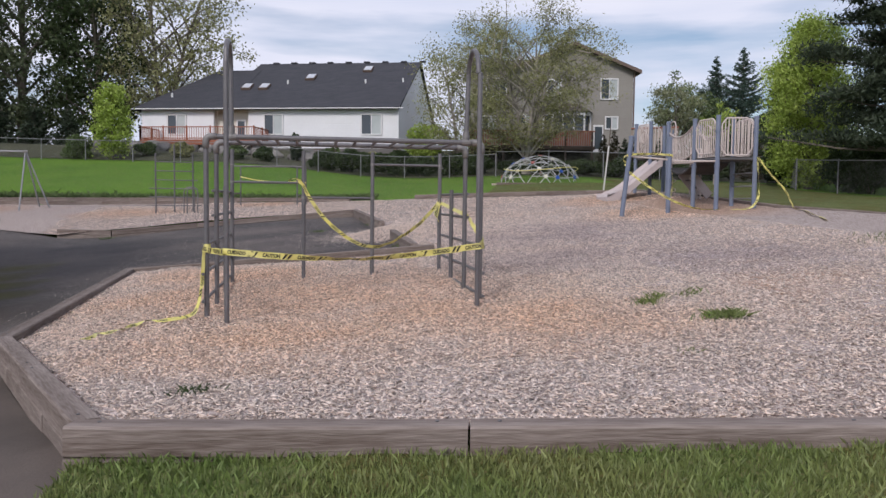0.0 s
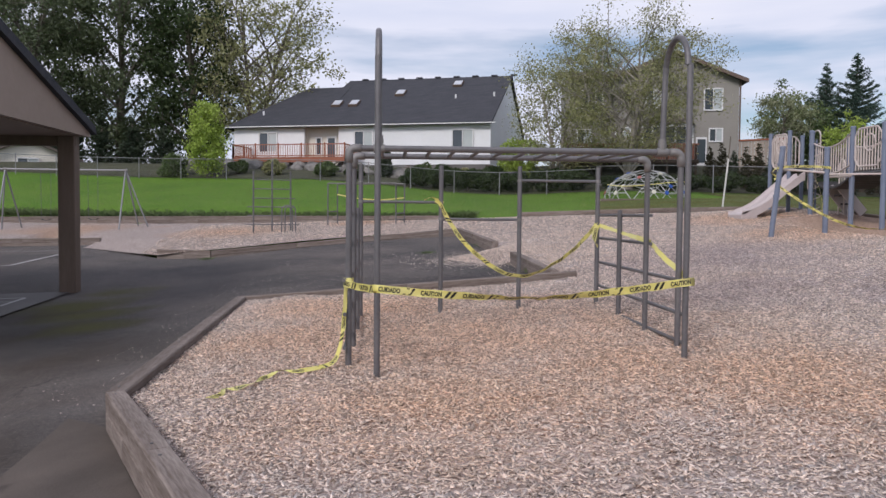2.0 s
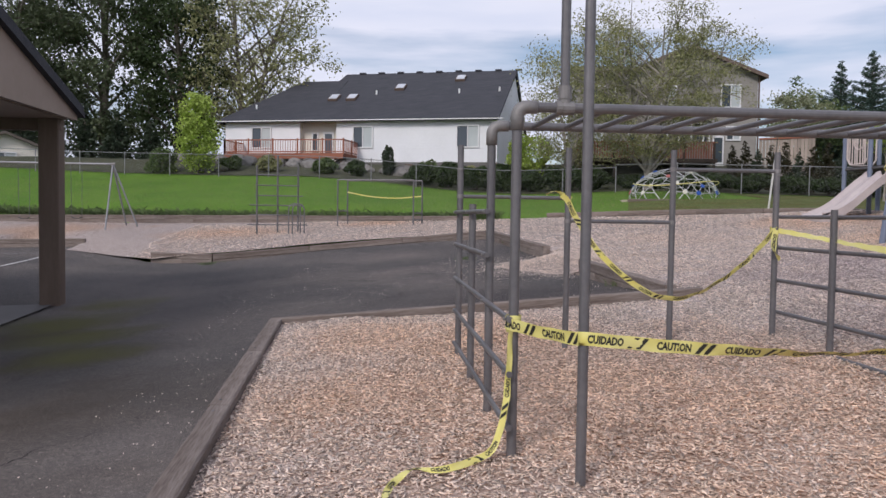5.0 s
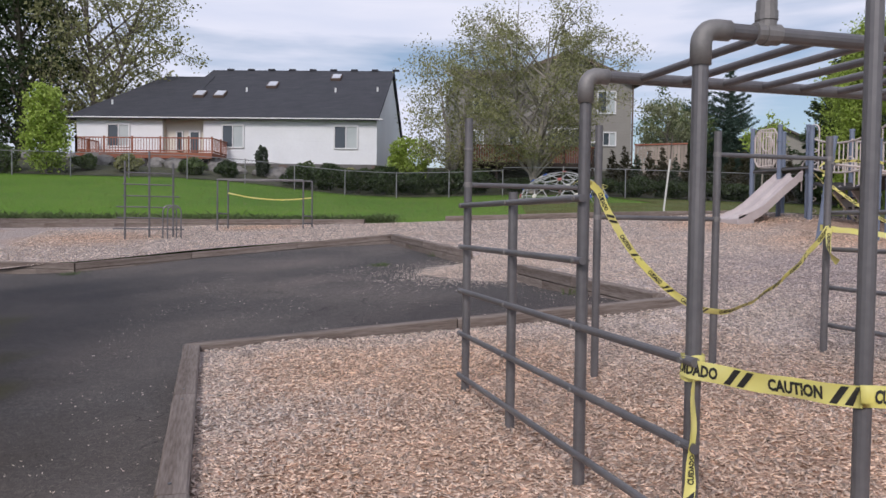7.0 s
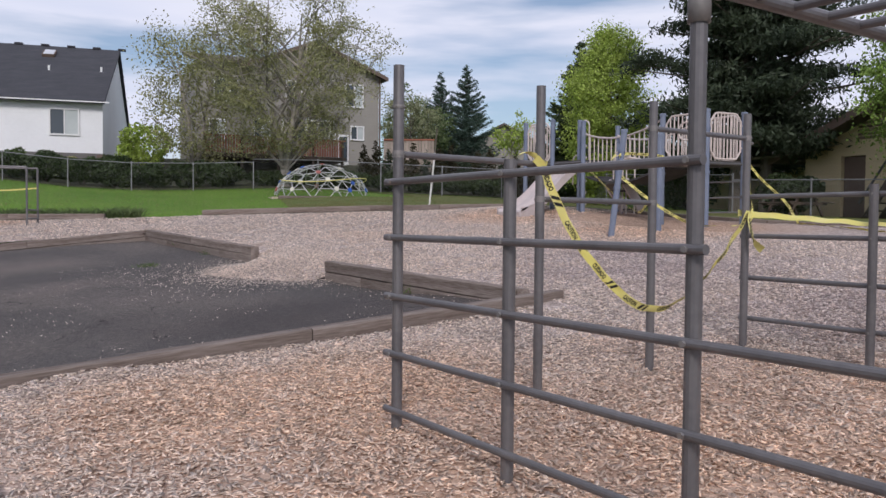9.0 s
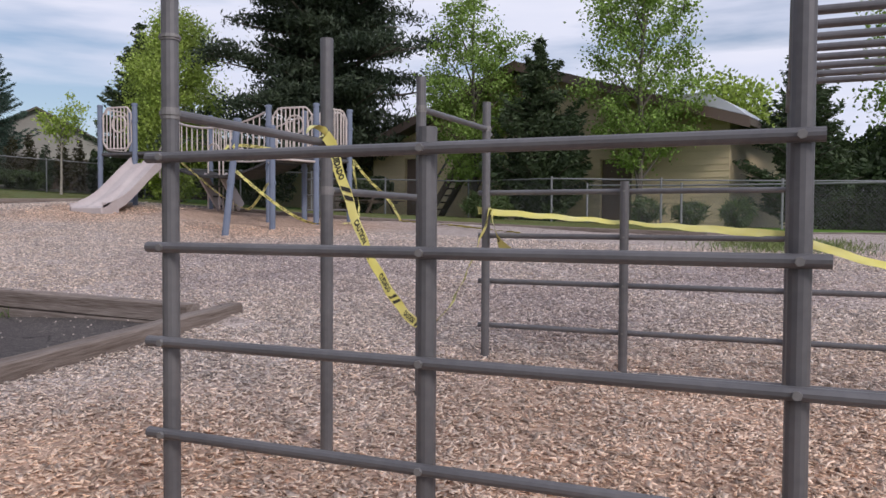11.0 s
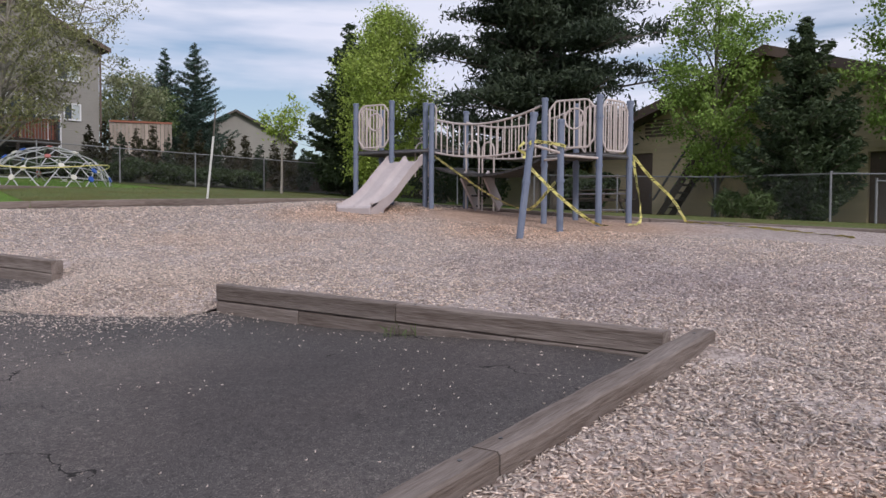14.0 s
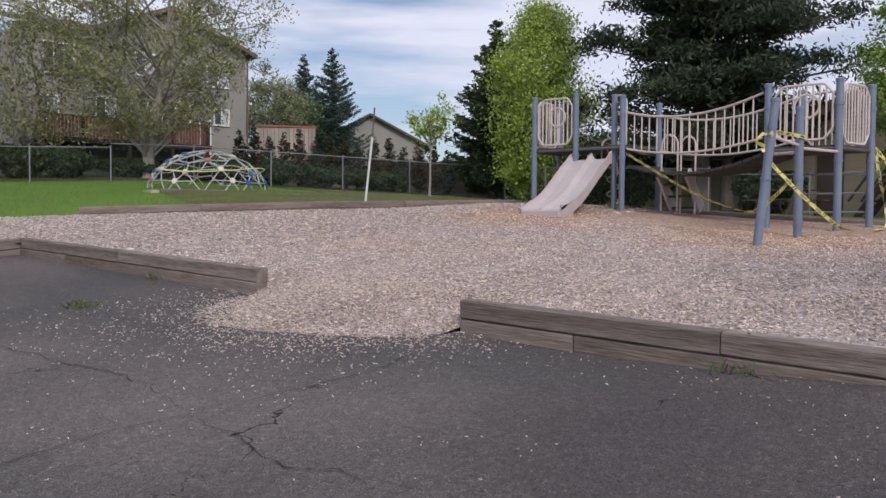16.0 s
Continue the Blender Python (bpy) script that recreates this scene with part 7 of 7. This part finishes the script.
def blades(name, spots, size, mat, label, kind="stuff", lean=0.35):
    """Upright tapering blades at the given ground points."""
    n = len(spots)
    a = rng.random(n) * 2 * math.pi
    h = size * rng.uniform(0.5, 1.2, n)
    w = 0.0035 + 0.05 * h * 0.35
    dx, dy = np.cos(a), np.sin(a)
    lx, ly = rng.normal(size=n) * lean * h, rng.normal(size=n) * lean * h
    base = np.array(spots)
    v = np.zeros((n, 4, 3))
    v[:, 0] = base + np.stack([dx * w, dy * w, np.zeros(n)], 1)
    v[:, 1] = base - np.stack([dx * w, dy * w, np.zeros(n)], 1)
    v[:, 2] = base + np.stack([lx * 0.4 - dx * w * 0.7, ly * 0.4 - dy * w * 0.7, h * 0.6], 1)
    v[:, 3] = base + np.stack([lx, ly, h], 1)
    idx = np.arange(n) * 4
    tri = np.stack([idx, idx + 1, idx + 2, idx, idx + 2, idx + 3], 1).reshape(-1)
    me = bpy.data.meshes.new(name)
    me.vertices.add(n * 4)
    me.vertices.foreach_set("co", v.astype(np.float32).reshape(-1))
    me.loops.add(len(tri))
    me.loops.foreach_set("vertex_index", tri.astype(np.int32))
    me.polygons.add(n * 2)
    me.polygons.foreach_set("loop_start", np.arange(0, n * 6, 3).astype(np.int32))
    me.update(calc_edges=True)
    me.materials.append(mat)
    return tagged(new(name, me), label, "grass", kind=kind)


pts = []
while len(pts) < 42000:
    x, y = rng.uniform(-0.3, 7.5), rng.uniform(-8.2, -5.0)
    if inside(x, y, VERGE) and noise.noise((x * 1.1, y * 1.1, 3)) + 0.5 * noise.noise((x * 4, y * 4, 5)) > -0.45:
        pts.append((x, y, verge_z(x, y)))
blades("verge_grass", pts, 0.06, BLADE, "short tufted grass of the verge")
pts = []
while len(pts) < 36000:
    x, y = rng.uniform(-22, 16), rng.uniform(20, 44)
    if not inside(x, y, CHIP_AREA) and not inside(x, y, ASPHALT_AREA) and y > 22.5 and y < 45:
        pts.append((x, y, lawn_z(x, y) - 0.01))
blades("lawn_grass", pts, 0.09, BLADE, "mown lawn grass with longer tufts")
pts = []
while len(pts) < 9000:
    t = rng.random()
    x = -20.0 + 24.0 * t
    y = edge_y(x) + abs(rng.normal()) * 0.35 + 0.12
    pts.append((x, y, lawn_z(x, y)))
blades("bank_weeds", pts, 0.28, LEAF_MID, "rank dark weeds along the lawn edge", lean=0.6)
for x, y, r, n, hgt, lab in ((5.1, -2.72, 0.14, 480, 0.05, "bright green tuft of grass in the chips"), (5.45, -1.3, 0.2, 45, 0.05, "thin patch of grass in the chips"), (4.81, -1.6, 0.09, 130, 0.05, "small tuft of grass in the chips"), (5.1, -1.3, 0.09, 60, 0.05, "small tuft of grass in the chips"), (4.1, -4.0, 0.07, 25, 0.03, "sparse weed in the chips"), (0.42, -4.15, 0.15, 90, 0.035, "dark low weed in the chips")):
    q = [(x + r * 1.4 * rng.normal() * 0.5, y + r * rng.normal() * 0.5) for k in range(n)]
    blades("grass_tuft", [(a, b, C(a, b)) for a, b in q], hgt * 1.6, LEAF_DARK if lab.startswith("dark") else BLADE, lab, kind="stuff", lean=0.7)
q = [(11.3 + 0.5 * rng.normal(), 1.0 + 0.6 * rng.normal()) for k in range(3000)]
blades("grass_patch", [(a, b, C(a, b) + 0.01) for a, b in q], 0.09, BLADE, "green grass patch growing through the chips")
for x, y, r, n in ((1.43, 14.5, 0.10, 120), (-5.6, 18.6, 0.15, 120)):
    q = [(x + r * rng.normal(), y + r * rng.normal()) for k in range(n)]
    blades("weed", [(a, b, asphalt_z(a, b)) for a, b in q], 0.06, LEAF_MID, "low green weed growing in the asphalt", kind="stuff", lean=1.0)
for x, y in ((3.02, 15.9), (3.1, 8.1), (3.0, 18.0)):
    q = [(x + 0.07 * rng.normal(), y + 0.1 * rng.normal()) for k in range(26)]
    blades("weed", [(a, b, asphalt_z(a, b)) for a, b in q], 0.11, LEAF_MID, "weed growing at the foot of the timbers", kind="stuff", lean=0.5)


def loose_chips(name, spots, size, label, mat=FLAKE):
    """Flat splinters of wood lying at random angles."""
    n = len(spots)
    base = np.array(spots)
    a = rng.random(n) * 2 * math.pi
    L = size * rng.uniform(0.5, 1.7, n)
    W = L * rng.uniform(0.18, 0.45, n)
    T = 0.004
    tilt = rng.normal(size=n) * 0.30
    d = np.stack([np.cos(a) * np.cos(tilt), np.sin(a) * np.cos(tilt), np.sin(tilt)], 1)
    roll = rng.normal(size=n) * 0.4
    s = np.stack([-np.sin(a) * np.cos(roll), np.cos(a) * np.cos(roll), np.sin(roll)], 1)
    u = np.cross(d, s)
    v = np.zeros((n, 6, 3))
    for k, (p, q, w) in enumerate(((-0.5, -0.5, 0), (0.45, -0.5, 0), (0.5, 0.35, 0), (-0.42, 0.5, 0), (-0.2, 0.0, -1.6), (0.3, 0.0, -1.6))):
        v[:, k] = base + d * (p * L)[:, None] + s * (q * W)[:, None] + u * (w * T)
    i = np.arange(n) * 6
    faces = [(0, 1, 2), (0, 2, 3), (0, 4, 5), (0, 5, 1), (2, 5, 4), (2, 4, 3), (1, 5, 2), (0, 3, 4)]
    tri = np.stack([i + k for f in faces for k in f], 1).reshape(-1)
    me = bpy.data.meshes.new(name)
    me.vertices.add(n * 6)
    me.vertices.foreach_set("co", v.astype(np.float32).reshape(-1))
    me.loops.add(len(tri))
    me.loops.foreach_set("vertex_index", tri.astype(np.int32))
    me.polygons.add(n * 8)
    me.polygons.foreach_set("loop_start", np.arange(0, n * 24, 3).astype(np.int32))
    me.update(calc_edges=True)
    me.materials.append(mat)
    return tagged(new(name, me), label, "wood chips", kind="stuff")


def scatter(n, x0, x1, y0, y1, keep, z):
    out = []
    while len(out) < n:
        x, y = rng.uniform(x0, x1), rng.uniform(y0, y1)
        if keep(x, y):
            out.append((x, y, z(x, y)))
    return out


on_chips = lambda x, y: inside(x, y, CHIP_AREA)
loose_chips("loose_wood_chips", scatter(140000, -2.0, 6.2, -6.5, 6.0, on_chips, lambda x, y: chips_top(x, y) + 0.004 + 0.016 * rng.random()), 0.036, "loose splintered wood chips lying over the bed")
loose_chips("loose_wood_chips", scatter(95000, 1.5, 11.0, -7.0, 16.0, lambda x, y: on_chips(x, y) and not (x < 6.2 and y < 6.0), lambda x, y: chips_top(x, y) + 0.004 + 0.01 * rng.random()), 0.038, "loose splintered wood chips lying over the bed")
loose_chips("scattered_chips", scatter(1000, -3.5, 3.2, -1.0, 15.0, lambda x, y: inside(x, y, ASPHALT_AREA) and not on_chips(x, y) and (noise.noise((x * 0.7, y * 0.7, 9)) > -0.05 or x > 2.4), lambda x, y: asphalt_z(x, y) + 0.014), 0.015, "pale wood chips scattered over the asphalt")
loose_chips("loose_wood_chips", scatter(45000, -8.0, 14.0, 14.0, 28.0, lambda x, y: on_chips(x, y) and not (x < 11 and y < 16), lambda x, y: chips_top(x, y) + 0.004 + 0.01 * rng.random()), 0.06, "loose splintered wood chips lying over the bed")
loose_chips("scattered_chips", scatter(1900, 0.6, 3.3, 9.8, 14.6, lambda x, y: inside(x, y, ASPHALT_AREA) and not on_chips(x, y) and rng.random() < math.exp(-2.2 * max(0.0, math.hypot((x - 3.9) / 2.1, (y - 12.2) / 1.75) - 1.0) / 0.5), lambda x, y: asphalt_z(x, y) + 0.014), 0.020, "pale wood chips thinning out over the asphalt")
loose_chips("loose_wood_chips", scatter(9000, 1.5, 4.2, 10.3, 14.2, on_chips, lambda x, y: max(chips_top(x, y), asphalt_z(x, y)) + 0.006 + 0.016 * rng.random()), 0.034, "loose splintered wood chips spilling on to the asphalt")
